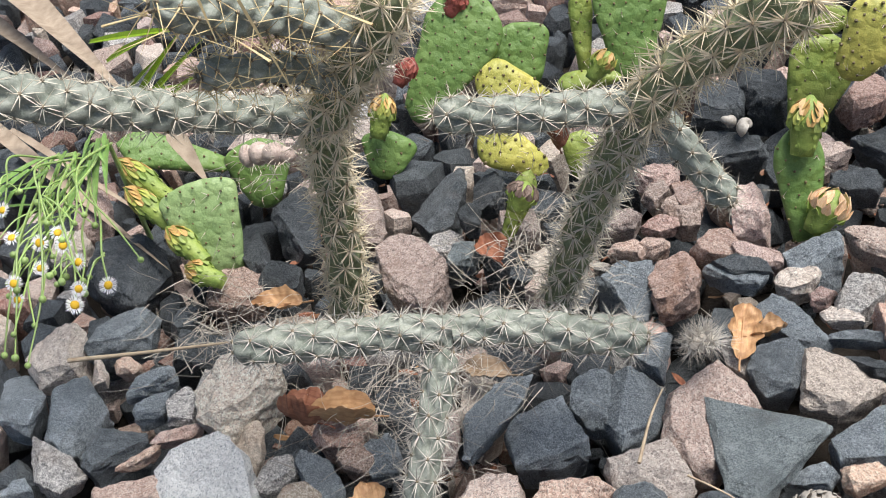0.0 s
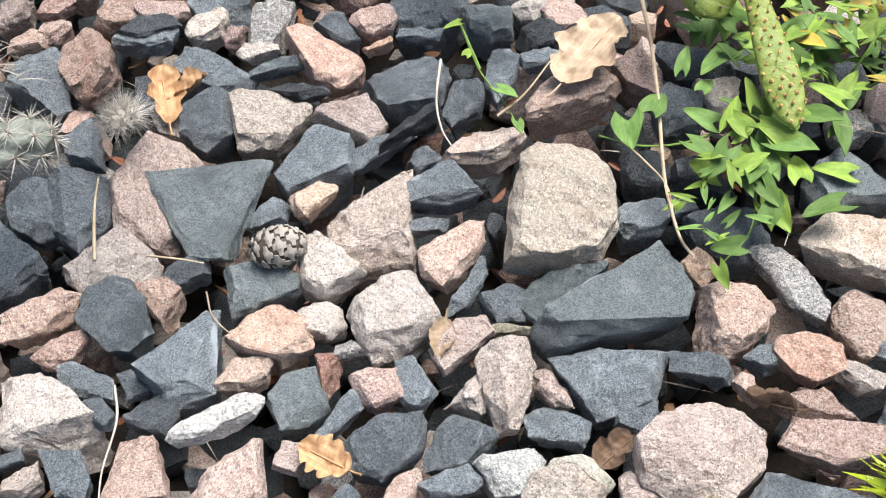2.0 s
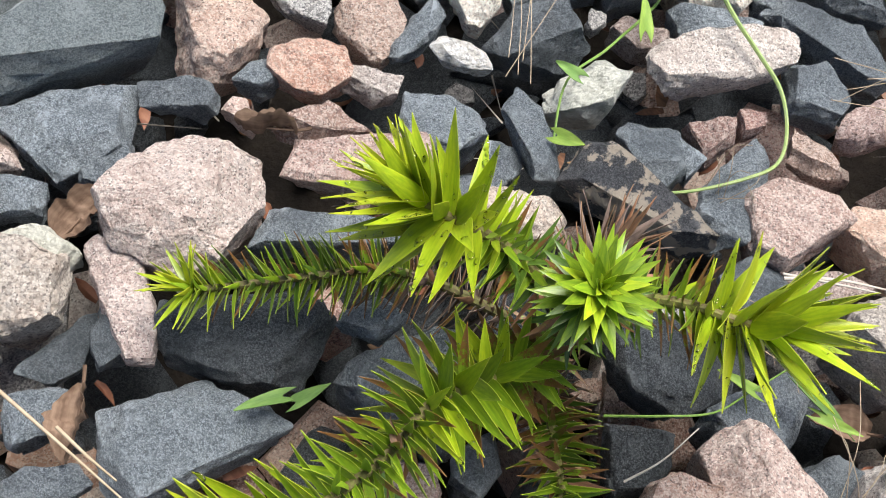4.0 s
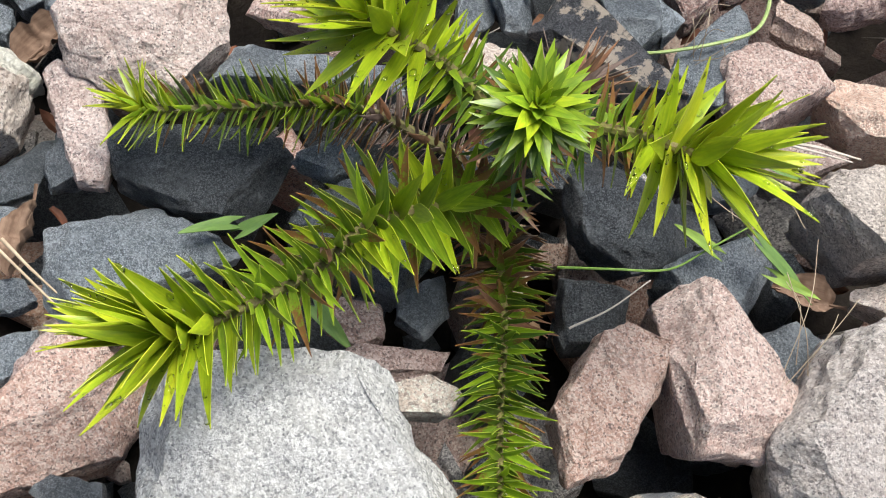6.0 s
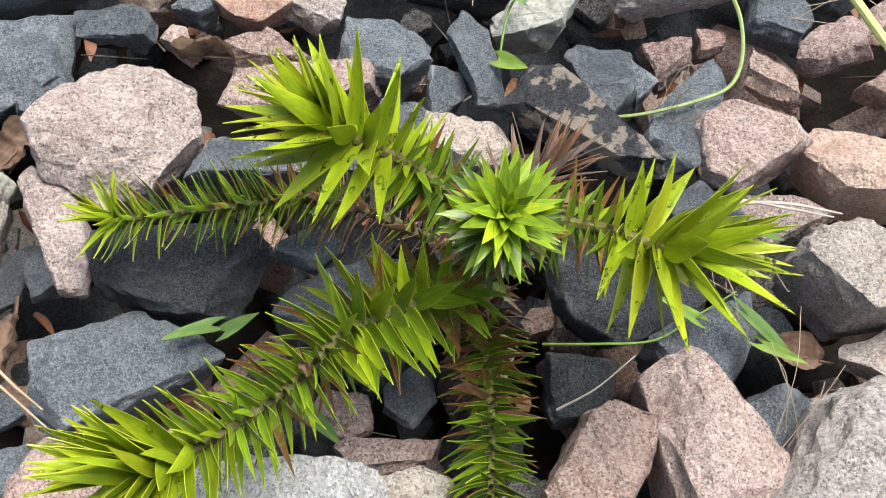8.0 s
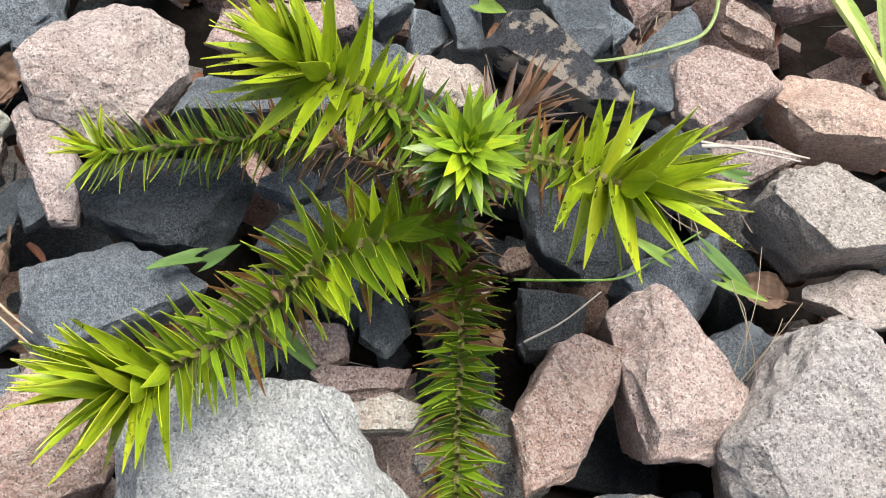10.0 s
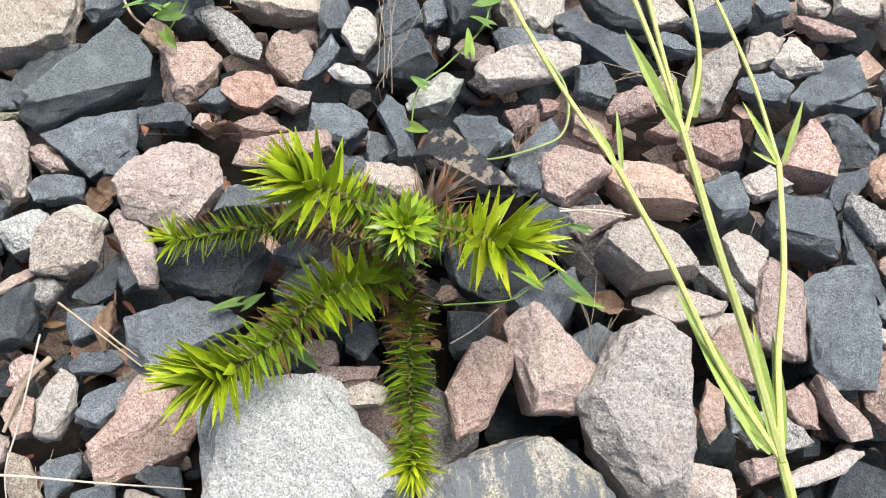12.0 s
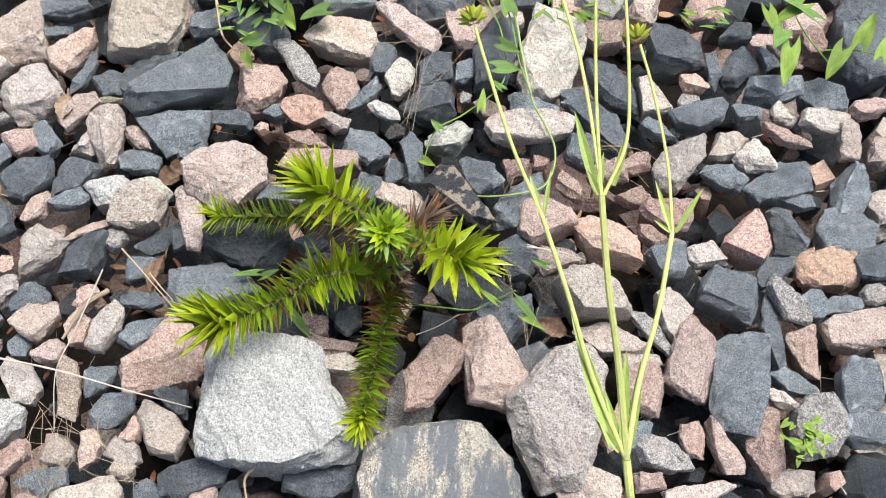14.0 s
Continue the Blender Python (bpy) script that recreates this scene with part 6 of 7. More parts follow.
OAK_RED = leaf_material("red_brown_dry_leaf", (0.36, 0.16, 0.09), (0.22, 0.08, 0.045), 0.65, 300.0, glow=0.0)


def dry_blade(name, label, category, a, b, width, material, sag=0.01):
    a, b = Vector(a), Vector(b)
    m = stand(a, b - a, (0.1, -0.3, 1))
    bm = blade(bmesh.new(), (b - a).length, width, fold=0.22, bend=sag, thick=0.0012, widest=0.15, n=9, matrix=m, twist=0.5)
    return tagged(mesh_object(name, bm, material, 60), label, category)


dry_blade("dry_reed", "broad dry beige reed leaf lying behind the cactus", "reed", (-0.562, 1.745, 0.08), (-0.22, 1.205, 0.1), 0.055, REED)
dry_blade("dry_reed", "long dry reed leaf bent across the stones", "reed", (-0.496, 1.359, 0.05), (-0.168, 0.981, 0.02), 0.022, REED)
dry_blade("dry_reed", "long dry reed leaf bent across the stones", "reed", (-0.398, 1.251, 0.07), (-0.162, 1.035, 0.02), 0.010, REED)
dry_blade("dry_reed", "greyish dry reed leaf lying flat", "reed", (-0.575, 1.677, 0.03), (-0.319, 1.333, 0.05), 0.026, REED)
dry_blade("dry_reed", "short curled dry leaf hanging in the cactus", "reed", (-0.148, 1.082, 0.14), (-0.116, 1.045, 0.08), 0.022, REED)


def grass_tuft():
    plant = tagged(new("grass_tuft"), "tuft of fresh green grass blades behind the cactus", "grass")
    rng = random.Random(6)
    foot = Vector((-0.296, 1.339, 0.0))
    for a, b in (((-0.258, 1.264, 0.05), (-0.159, 1.237, 0.17)), ((-0.249, 1.255, 0.05), (-0.14, 1.222, 0.16)), ((-0.238, 1.252, 0.05), (-0.134, 1.202, 0.14)), ((-0.276, 1.281, 0.05), (-0.2, 1.236, 0.14)), ((-0.282, 1.296, 0.05), (-0.17, 1.189, 0.14)), ((-0.295, 1.344, 0.12), (-0.147, 1.276, 0.16)), ((-0.276, 1.323, 0.1), (-0.201, 1.284, 0.15))):
        a, b = Vector(a), Vector(b)
        part("blade", blade(bmesh.new(), (b - a).length * 1.1, 0.010, fold=0.3, bend=-0.1, widest=0.4, matrix=stand(a, b - a, (0.1, -0.5, 0.8))), LEAF["mid"], plant)
    part("root_tuft", tube(bmesh.new(), [foot - Vector((0, 0, 0.06)), foot, Vector((-0.248, 1.246, 0.06))], 0.009, 0.006), LEAF["dark"], plant)
    return plant


grass_tuft()


def dry_leaf(label, at, length, width, turn, material, seed, lobes=4, curl=0.5, tilt=(0, 0)):
    """A lobed dry leaf, curled, with a raised midrib and a stalk."""
    rng = random.Random(seed)
    bm = bmesh.new()
    n, m = 26, 8
    rows = []
    for k in range(n + 1):
        t = k / n
        env = math.sin(math.pi * min(1.0, t * 0.93 + 0.05)) ** 0.7
        lobe = 0.66 + 0.34 * abs(math.sin(math.pi * t * lobes + 0.4))
        w = width / 2 * env * lobe * (1 + 0.22 * noise.noise((t * 11, seed * 1.7, 0)))
        row = []
        for i in range(-m, m + 1):
            u = i / m
            x, y = u * w, length * (t - 0.5)
            z = curl * width * (u * u * 0.45 * env + 0.35 * (t - 0.5) ** 2) + 0.006 * noise.noise((x * 70 + seed, y * 70, seed)) + 0.003 * noise.noise((x * 190 + seed, y * 190, seed)) + 0.0012 * abs(math.sin(t * 24 - abs(u) * 3))
            row.append((x, y, z))
        rows.append(row)
    top = [[bm.verts.new(p) for p in r] for r in rows]
    low = [[bm.verts.new((p[0], p[1], p[2] - 0.0006)) for p in r] for r in rows]
    for k in range(n):
        for i in range(2 * m):
            bm.faces.new((top[k][i], top[k][i + 1], top[k + 1][i + 1], top[k + 1][i]))
            bm.faces.new((low[k][i], low[k + 1][i], low[k + 1][i + 1], low[k][i + 1]))
        for i in (0, 2 * m):
            q = (top[k][i], top[k + 1][i], low[k + 1][i], low[k][i])
            bm.faces.new(q if i == 0 else q[::-1])
    tube(bm, [(0, -0.72 * length, 0.004), (0, -0.5 * length, curl * width * 0.08), (0, 0, 0.001), (0, 0.45 * length, curl * width * 0.07)], 0.0011, 0.0005, 5, 5)
    ob = mesh_object("dry_leaf", bm, material, 70)
    ob.matrix_basis = pose(*at, tilt[0], tilt[1], turn)
    return tagged(ob, label, "leaf", "fallen dry leaves")


dry_leaf("tan dry oak leaf curled between the stones", (0.389, 0.763, 0.035), 0.060, 0.035, -15, OAK, 1, 3, 0.7, (10, 20))
dry_leaf("tan dry oak leaf curled between the stones", (0.413, 0.763, 0.03), 0.035, 0.025, -80, OAK, 2, 2, 0.8, (0, -15))
dry_leaf("large pale dry leaf lying over the stones", (0.706, 0.581, 0.055), 0.078, 0.062, -75, OAK_PALE, 3, 3, 0.35, (12, -8))
dry_leaf("small orange-tan oak leaf lying flat", (0.349, 0.393, 0.03), 0.042, 0.033, 30, OAK, 4, 4, 0.35)
dry_leaf("curled red-brown dry leaf under the cactus", (-0.014, 0.735, 0.035), 0.052, 0.036, 60, OAK_RED, 5, 1, 1.7, (0, 38))
dry_leaf("pale curled dry leaf under the cactus", (0.024, 0.730, 0.035), 0.060, 0.032, 100, OAK, 6, 1, 1.7, (20, 10))
dry_leaf("rust-coloured dry leaf between the stones", (0.175, 0.941, 0.02), 0.045, 0.035, 20, OAK_RED, 7, 1, 0.8)
dry_leaf("tan dry leaf lying on the stones", (-0.047, 0.9, 0.03), 0.055, 0.03, 80, OAK, 8, 1, 0.8)
dry_leaf("tan dry leaf lying on the stones", (0.049, 0.640, 0.032), 0.040, 0.032, 10, OAK, 9, 1, 0.4)
dry_leaf("dry brown leaf curled beside the pink stone", (0.63, 0.258, 0.03), 0.036, 0.016, 40, OAK_BROWN, 10, 1, 1.5, (0, 40))
dry_leaf("crumpled brown dry leaf in a gap", (0.521, 0.291, 0.015), 0.040, 0.026, 100, OAK_BROWN, 11, 2, 1.2)
dry_leaf("crumpled brown dry leaf in a gap", (0.447, 0.198, 0.025), 0.042, 0.022, 130, OAK_BROWN, 12, 1, 1.3, (0, 25))
dry_leaf("crumpled red-brown dry leaf in a gap", (0.746, -0.088, 0.0), 0.035, 0.022, 30, OAK_BROWN, 13, 1, 1.0)
dry_leaf("tan dry leaf under the low cactus", (0.156, 0.774, 0.02), 0.05, 0.03, 70, OAK_PALE, 14, 1, 0.7)
dry_leaf("tan dry leaf wedged between stones", (0.467, 0.43, 0.025), 0.035, 0.022, 140, OAK_PALE, 15, 1, 0.6)


def dead_ball():
    """A dry, shrunken cactus joint bristling with grey spines."""
    plant = tagged(new("dead_cactus_joint"), "dry grey fallen cactus joint bristling with spines", "cactus joint")
    bm, sb = bmesh.new(), bmesh.new()
    rng = random.Random(2)
    bmesh.ops.create_icosphere(bm, subdivisions=3, radius=0.010, matrix=Matrix.Diagonal((1.3, 0.8, 0.9, 1)))
    for v in bm.verts:
        v.co *= 1 + 0.35 * noise.noise(v.co * 160)
    for k in range(46):
        # a star of spines on each shrunken areole, longer and looser on one side
        d = Vector((rng.gauss(0, 1), rng.gauss(0, 1), rng.gauss(0.2, 1))).normalized()
        root = Vector((d.x * 0.012, d.y * 0.008, d.z * 0.009))
        reach = 0.013 + 0.007 * max(0.0, d.x)
        for _ in range(rng.randrange(9, 17)):
            e = (d * 0.7 + Vector((rng.gauss(0, 0.6), rng.gauss(0, 0.6), rng.gauss(0, 0.6)))).normalized()
            thorn(sb, root, root + e * reach * rng.uniform(0.5, 1.5), rng.uniform(0.0003, 0.0005))
    for o in (part("core", bm, GREY_STRAW, plant), part("spine_coat", sb, SPINE_GREY, plant)):
        o.location = (0.343, 0.728, 0.068)
    return plant


dead_ball()


def thatch():
    """Dead grass and shed spines lying about the cactus feet."""
    rng = random.Random(9)
    bm = bmesh.new()
    spots_ = [((0.205, 0.887, 0.02), 0.075, 150), ((0.050, 0.765, 0.015), 0.055, 170), ((-0.095, 0.850, 0.02), 0.05, 70), ((0.150, 0.775, 0.02), 0.05, 130), ((-0.118, 0.905, 0.02), 0.05, 80), ((-0.056, 1.099, 0.06), 0.05, 60), ((0.229, 0.951, 0.02), 0.05, 80), ((0.095, 0.700, 0.02), 0.045, 90)]
    for c, spread, count in spots_:
        c = Vector(c)
        for _ in range(count):
            p = c + Vector((rng.gauss(0, spread * 0.6), rng.gauss(0, spread * 0.6), rng.uniform(-0.02, 0.025)))
            d = Vector((rng.uniform(-1, 1), rng.uniform(-1, 1), rng.uniform(-0.1, 0.5))).normalized() * rng.uniform(0.02, 0.055)
            sag = Vector((rng.uniform(-1, 1), rng.uniform(-1, 1), rng.uniform(-0.3, 1))) * d.length * 0.22
            tube(bm, [p, p + d * 0.5 + sag, p + d], rng.uniform(0.0003, 0.0006), 0.00015, 3, 3)
    return tagged(mesh_object("dead_grass", bm, GREY_STRAW, 60), "grey dead grass and shed spines round the cactus", "dead grass", kind="stuff")


thatch()


def pine_cone():
    plant = tagged(new("pine_cone"), "small weathered grey closed pine cone lying on a stone", "pine cone")
    dark = straw_material("cone_core", (0.10, 0.08, 0.06), (0.04, 0.03, 0.025))
    pale = straw_material("weathered_cone_scale", (0.50, 0.47, 0.42), (0.24, 0.21, 0.18), 0.8, 160.0)
    bm = bmesh.new()
    bmesh.ops.create_uvsphere(bm, u_segments=16, v_segments=12, radius=0.0145, matrix=Matrix.Diagonal((1, 1.5, 0.95, 1)))
    m = pose(*(0.4, 0.564, 0.04), 0, 0, 74)
    core = part("core", bm, dark, plant)
    core.matrix_basis = m
    shape = bmesh.new()
    bmesh.ops.create_cube(shape, size=1)
    bmesh.ops.bevel(shape, geom=list(shape.edges), offset=0.34, segments=3, affect="EDGES")
    me = bpy.data.meshes.new("scale")
    shape.to_mesh(me)
    shape.free()
    me.materials.append(pale)
    me.polygons.foreach_set("use_smooth", [True] * len(me.polygons))
    for k in range(32):
        t = (k + 0.5) / 32
        lat = math.asin(2 * t - 1)
        a = k * 2.39996
        out = Vector((math.cos(lat) * math.cos(a), math.sin(lat), math.cos(lat) * math.sin(a)))
        p = Vector((out.x * 0.0145, out.y * 0.0217, out.z * 0.0138))
        w = 0.0060 + 0.0092 * math.cos(lat)
        sc = new("scale", me)
        sc.parent = core
        sc.matrix_basis = stand(p, Vector((0, 1, 0)) - out * out.y + Vector((0, 0, 1e-3)), out) @ pose(0, 0, 0, -14, 0, 0) @ Matrix.Diagonal((w, w * 0.72, 0.0042, 1))
    return plant


pine_cone()


# ---- bindweed and weeds ----
WEED = leaf_material("bindweed_leaf", (0.165, 0.275, 0.075), (0.105, 0.195, 0.05), 0.62, 500.0, shine=0.25)
WEED_PALE = leaf_material("pale_weed_leaf", (0.25, 0.36, 0.07), (0.16, 0.26, 0.045), 0.62, 500.0, shine=0.25)
WEED_YELLOW = leaf_material("yellowed_weed_leaf", (0.50, 0.36, 0.05), (0.34, 0.30, 0.05), 0.6, 500.0)


def broad_leaf(length, width, heart=0.36):
    """An arrow- or egg-shaped leaf along +y with a folded middle and wavy rim."""
    bm = bmesh.new()
    n, m = 10, 3
    rows = []
    for k in range(n + 1):
        t = k / n
        w = width / 2 * min(1.0, 0.62 + 2.2 * t) * (1 - t ** 1.8) ** 0.9 if t < 1 else 0.0002
        row = []
        for i in range(-m, m + 1):
            u = i / m
            y = length * t - heart * length * abs(u) ** 1.5 * (1 - t) ** 3
            row.append((u * w, y, abs(u) * w * 0.28 - 0.10 * length * t * t + 0.04 * width * math.sin(7 * t + 2 * u)))
        rows.append(row)
    top = [[bm.verts.new(p) for p in r] for r in rows]
    low = [[bm.verts.new((p[0], p[1], p[2] - 0.0004)) for p in r] for r in rows]
    for k in range(n):
        for i in range(2 * m):
            bm.faces.new((top[k][i], top[k][i + 1], top[k + 1][i + 1], top[k + 1][i]))
            bm.faces.new((low[k][i], low[k + 1][i], low[k + 1][i + 1], low[k][i + 1]))
        for i in (0, 2 * m):
            q = (top[k][i], top[k + 1][i], low[k + 1][i], low[k][i])
            bm.faces.new(q if i == 0 else q[::-1])
    return bm


def weed(label, vines, leaves, seed, thick=0.0011, materials=None, category="plant", name="bindweed", stem=None):
    """A creeping plant. vines: lines of places; leaves: rows of (place, length, width share, turn, tilt)."""
    plant = tagged(new(name), label, category)
    rng = random.Random(seed)
    for line in vines:
        part("vine", tube(bmesh.new(), line, thick, thick * 0.6, 6, 6), stem or GREEN_STEM, plant)
    for at, length, share, turn in leaves:
        ob = part("leaf", broad_leaf(length, length * share), rng.choice(materials or [WEED, WEED, WEED_PALE]), plant)
        ob.matrix_basis = pose(*at, rng.uniform(-20, 30), rng.uniform(-28, 28), turn)
    return plant


def scatter(places, count, spread, size, share, seed, lift=0.03):
    rng = random.Random(seed)
    out = []
    for p in places:
        for _ in range(count):
            out.append(((p[0] + rng.gauss(0, spread), p[1] + rng.gauss(0, spread), p[2] + rng.uniform(-0.01, lift)), size * rng.uniform(0.65, 1.25), share * rng.uniform(0.8, 1.2), rng.uniform(0, 360)))
    return out


weed("leafy bindweed clump with arrow-shaped leaves creeping over stones",
     [[(0.907, 0.489, 0.03), (0.813, 0.449, 0.06), (0.747, 0.415, 0.06), (0.704, 0.372, 0.05), (0.67, 0.363, 0.04)], [(0.798, 0.457, 0.05), (0.725, 0.46, 0.05), (0.684, 0.479, 0.05), (0.664, 0.51, 0.045)],
      [(0.898, 0.479, 0.03), (0.876, 0.413, 0.06), (0.922, 0.384, 0.06), (0.935, 0.337, 0.06)]],
     [((0.684, 0.5, 0.06), 0.030, 0.95, 150), ((0.705, 0.498, 0.06), 0.026, 0.9, -60), ((0.711, 0.454, 0.06), 0.026, 0.7, 200), ((0.724, 0.429, 0.07), 0.028, 0.75, 120), ((0.725, 0.392, 0.07), 0.026, 0.7, 170), ((0.702, 0.397, 0.06), 0.020, 0.5, 110), ((0.712, 0.365, 0.065), 0.026, 0.75, -60), ((0.681, 0.36, 0.06), 0.022, 0.75, 60), ((0.662, 0.358, 0.05), 0.018, 0.7, 160), ((0.751, 0.378, 0.07), 0.026, 0.75, -30), ((0.785, 0.505, 0.07), 0.032, 0.8, 100)]
     + scatter([(0.738, 0.439, 0.05), (0.763, 0.421, 0.05), (0.741, 0.416, 0.05), (0.723, 0.389, 0.05), (0.783, 0.485, 0.06), (0.801, 0.534, 0.06), (0.811, 0.449, 0.06), (0.821, 0.494, 0.06), (0.790, 0.440, 0.06)], 8, 0.020, 0.026, 0.68, 3), 1)
weed("small-leaved weed with some yellowed leaves", [[(0.879, 0.465, 0.0), (0.861, 0.438, 0.07), (0.879, 0.44, 0.1)], [(0.886, 0.452, 0.0), (0.889, 0.416, 0.07), (0.91, 0.407, 0.09)]],
     scatter([(0.843, 0.478, 0.06), (0.851, 0.450, 0.06), (0.876, 0.453, 0.06), (0.901, 0.434, 0.06), (0.932, 0.426, 0.06), (0.945, 0.401, 0.06), (0.862, 0.500, 0.07), (0.905, 0.470, 0.07)], 14, 0.022, 0.024, 0.58, 4), 2, 0.0012, [WEED, WEED_PALE, WEED_PALE, WEED, WEED_PALE, WEED_YELLOW], name="weed")
weed("thin bindweed shoot with small pale leaves", [[(0.622, 0.621, 0.05), (0.637, 0.682, 0.05), (0.623, 0.626, 0.045), (0.619, 0.587, 0.05), (0.618, 0.564, 0.045)]],
     [((0.618, 0.586, 0.06), 0.020, 0.8, 200), ((0.632, 0.672, 0.055), 0.014, 0.6, 80), ((0.618, 0.637, 0.055), 0.014, 0.6, 300), ((0.616, 0.556, 0.05), 0.014, 0.8, 160), ((0.709, 0.679, 0.06), 0.018, 0.6, 20), ((0.685, 0.686, 0.06), 0.014, 0.6, 200), ((0.723, 0.674, 0.06), 0.018, 0.6, 320)], 3, 0.0008)
weed("bindweed trailing along a pale green stem over the stones", [[(0.974, 0.31, 0.06), (0.941, 0.246, 0.06), (0.924, 0.208, 0.06), (0.9, 0.165, 0.06), (0.884, 0.124, 0.06)], [(0.939, 0.298, 0.06), (0.92, 0.245, 0.06), (0.906, 0.204, 0.06), (0.874, 0.16, 0.05), (0.819, 0.157, 0.04), (0.779, 0.159, 0.04), (0.746, 0.139, 0.03)]],
     [((0.933, 0.299, 0.06), 0.034, 0.6, 60), ((0.948, 0.271, 0.07), 0.036, 0.5, 300), ((0.969, 0.267, 0.07), 0.036, 0.55, 330), ((0.928, 0.22, 0.07), 0.034, 0.6, 330), ((0.896, 0.193, 0.065), 0.026, 0.6, 200), ((0.862, 0.15, 0.06), 0.02, 0.6, 0), ((0.831, 0.146, 0.055), 0.022, 0.5, 320), ((0.78, 0.154, 0.05), 0.018, 0.5, 0), ((0.746, 0.138, 0.04), 0.018, 0.6, 200), ((0.875, 0.174, 0.06), 0.03, 0.6, 240)], 4, 0.0012)
weed("pale green bindweed runner curving over dark stones", [[(0.978, 0.341, 0.06), (0.938, 0.225, 0.06), (0.913, 0.178, 0.058), (0.884, 0.123, 0.055), (0.879, 0.092, 0.045), (0.873, 0.066, 0.038), (0.855, 0.046, 0.034), (0.833, 0.037, 0.034), (0.811, 0.044, 0.034), (0.784, 0.061, 0.03), (0.769, 0.079, 0.02)]], [], 5, 0.0016, stem=leaf_material("yellow_green_runner", (0.42, 0.52, 0.20), (0.30, 0.42, 0.14), 0.5))
weed("bindweed with long narrow leaves under the seedling", [[(0.646, 0.011, 0.02), (0.663, -0.01, 0.03), (0.686, -0.03, 0.03), (0.706, -0.037, 0.04), (0.729, -0.044, 0.05)]],
     [((0.707, -0.038, 0.04), 0.024, 0.32, 20), ((0.723, -0.057, 0.05), 0.040, 0.26, 195), ((0.719, -0.072, 0.045), 0.024, 0.3, 200), ((0.775, -0.038, 0.04), 0.018, 0.4, 30), ((0.527, 0.134, 0.04), 0.026, 0.36, 70), ((0.53, 0.127, 0.04), 0.020, 0.4, 250), ((0.533, 0.075, 0.03), 0.030, 0.35, 180)], 6, 0.0008)
weed("broad-leaved green weed at the edge of the bed", [[(1.224, -0.042, 0.0), (1.198, 0.013, 0.05), (1.206, 0.057, 0.07)], [(1.213, -0.019, 0.03), (1.23, -0.048, 0.05), (1.256, -0.086, 0.05)]],
     [((1.163, 0.017, 0.07), 0.042, 0.55, 110), ((1.154, -0.005, 0.07), 0.045, 0.5, 130), ((1.197, 0.007, 0.08), 0.04, 0.5, 20), ((1.198, 0.026, 0.08), 0.038, 0.5, 80), ((1.199, -0.042, 0.07), 0.04, 0.55, 110), ((1.225, -0.047, 0.07), 0.04, 0.55, 290), ((1.23, -0.073, 0.07), 0.03, 0.6, 300), ((1.168, 0.046, 0.07), 0.036, 0.5, 150)], 7, 0.0012, [WEED_PALE, WEED], name="weed")
weed("tiny clover-like weed sprouting between stones", [[(0.885, -0.35, -0.02), (0.856, -0.343, 0.05)]], scatter([(0.859, -0.334, 0.05), (0.854, -0.348, 0.05), (0.866, -0.343, 0.05)], 9, 0.008, 0.010, 0.9, 8, 0.01), 8, 0.0008, [WEED_PALE], name="weed")
weed("feathery green weed tips between the stones", [[(0.992, 0.194, 0.0), (0.977, 0.193, 0.06)]], scatter([(0.976, 0.194, 0.07), (1.006, 0.172, 0.06), (1.032, 0.163, 0.06), (1.126, 0.089, 0.05), (0.69, 0.418, 0.05), (0.682, 0.382, 0.05)], 8, 0.014, 0.014, 0.4, 9, 0.02), 9, 0.0008, [WEED_PALE, WEED], name="weed")


# ---- tall stems with spent yellow flowers ----
TALL_STEM = leaf_material("yellow_green_stem", (0.58, 0.61, 0.22), (0.47, 0.53, 0.16), 0.45)
TALL_LEAF = leaf_material("pale_narrow_leaf", (0.38, 0.47, 0.13), (0.28, 0.39, 0.09), 0.45)
HEAD = leaf_material("yellow_green_bracts", (0.55, 0.60, 0.06), (0.38, 0.47, 0.04), 0.5)
SPENT = straw_material("orange_spent_florets", (0.58, 0.22, 0.04), (0.28, 0.10, 0.03), 0.8)


def spent_flower(plant, at, axis, size, seed):
    rng = random.Random(seed)
    bm = bmesh.new()
    m = Matrix.Translation(at) @ Vector(axis).to_track_quat("Z", "Y").to_matrix().to_4x4()
    for ring, (count, out, rise, ln) in enumerate(((9, 0.9, 0.25, 0.55), (9, 0.7, 0.6, 0.5), (7, 0.45, 0.9, 0.42))):
        for k in range(count):
            a = 2 * math.pi * (k + 0.5 * ring) / count
            d = Vector((math.cos(a) * out, math.sin(a) * out, rise))
            blade(bm, size * ln, size * 0.24, fold=0.25, bend=0.25, thick=0.0007, widest=0.4, n=4, matrix=m @ stand(d * size * 0.22, d, (0, 0, 1)))
    head = part("flower_head", bm, HEAD, plant, "spent flower head with yellow-green bracts")
    db = bmesh.new()
    for _ in range(26):
        d = Vector((rng.gauss(0, 0.5), rng.gauss(0, 0.5), 1)).normalized()
        blade(db, size * rng.uniform(0.2, 0.45), size * 0.07, thick=0.0005, n=3, matrix=m @ stand(Vector((0, 0, size * 0.25)) + d * size * 0.15, d, (1, 0, 0)))
    part("dry_florets", db, SPENT, head, "orange-brown dried florets")


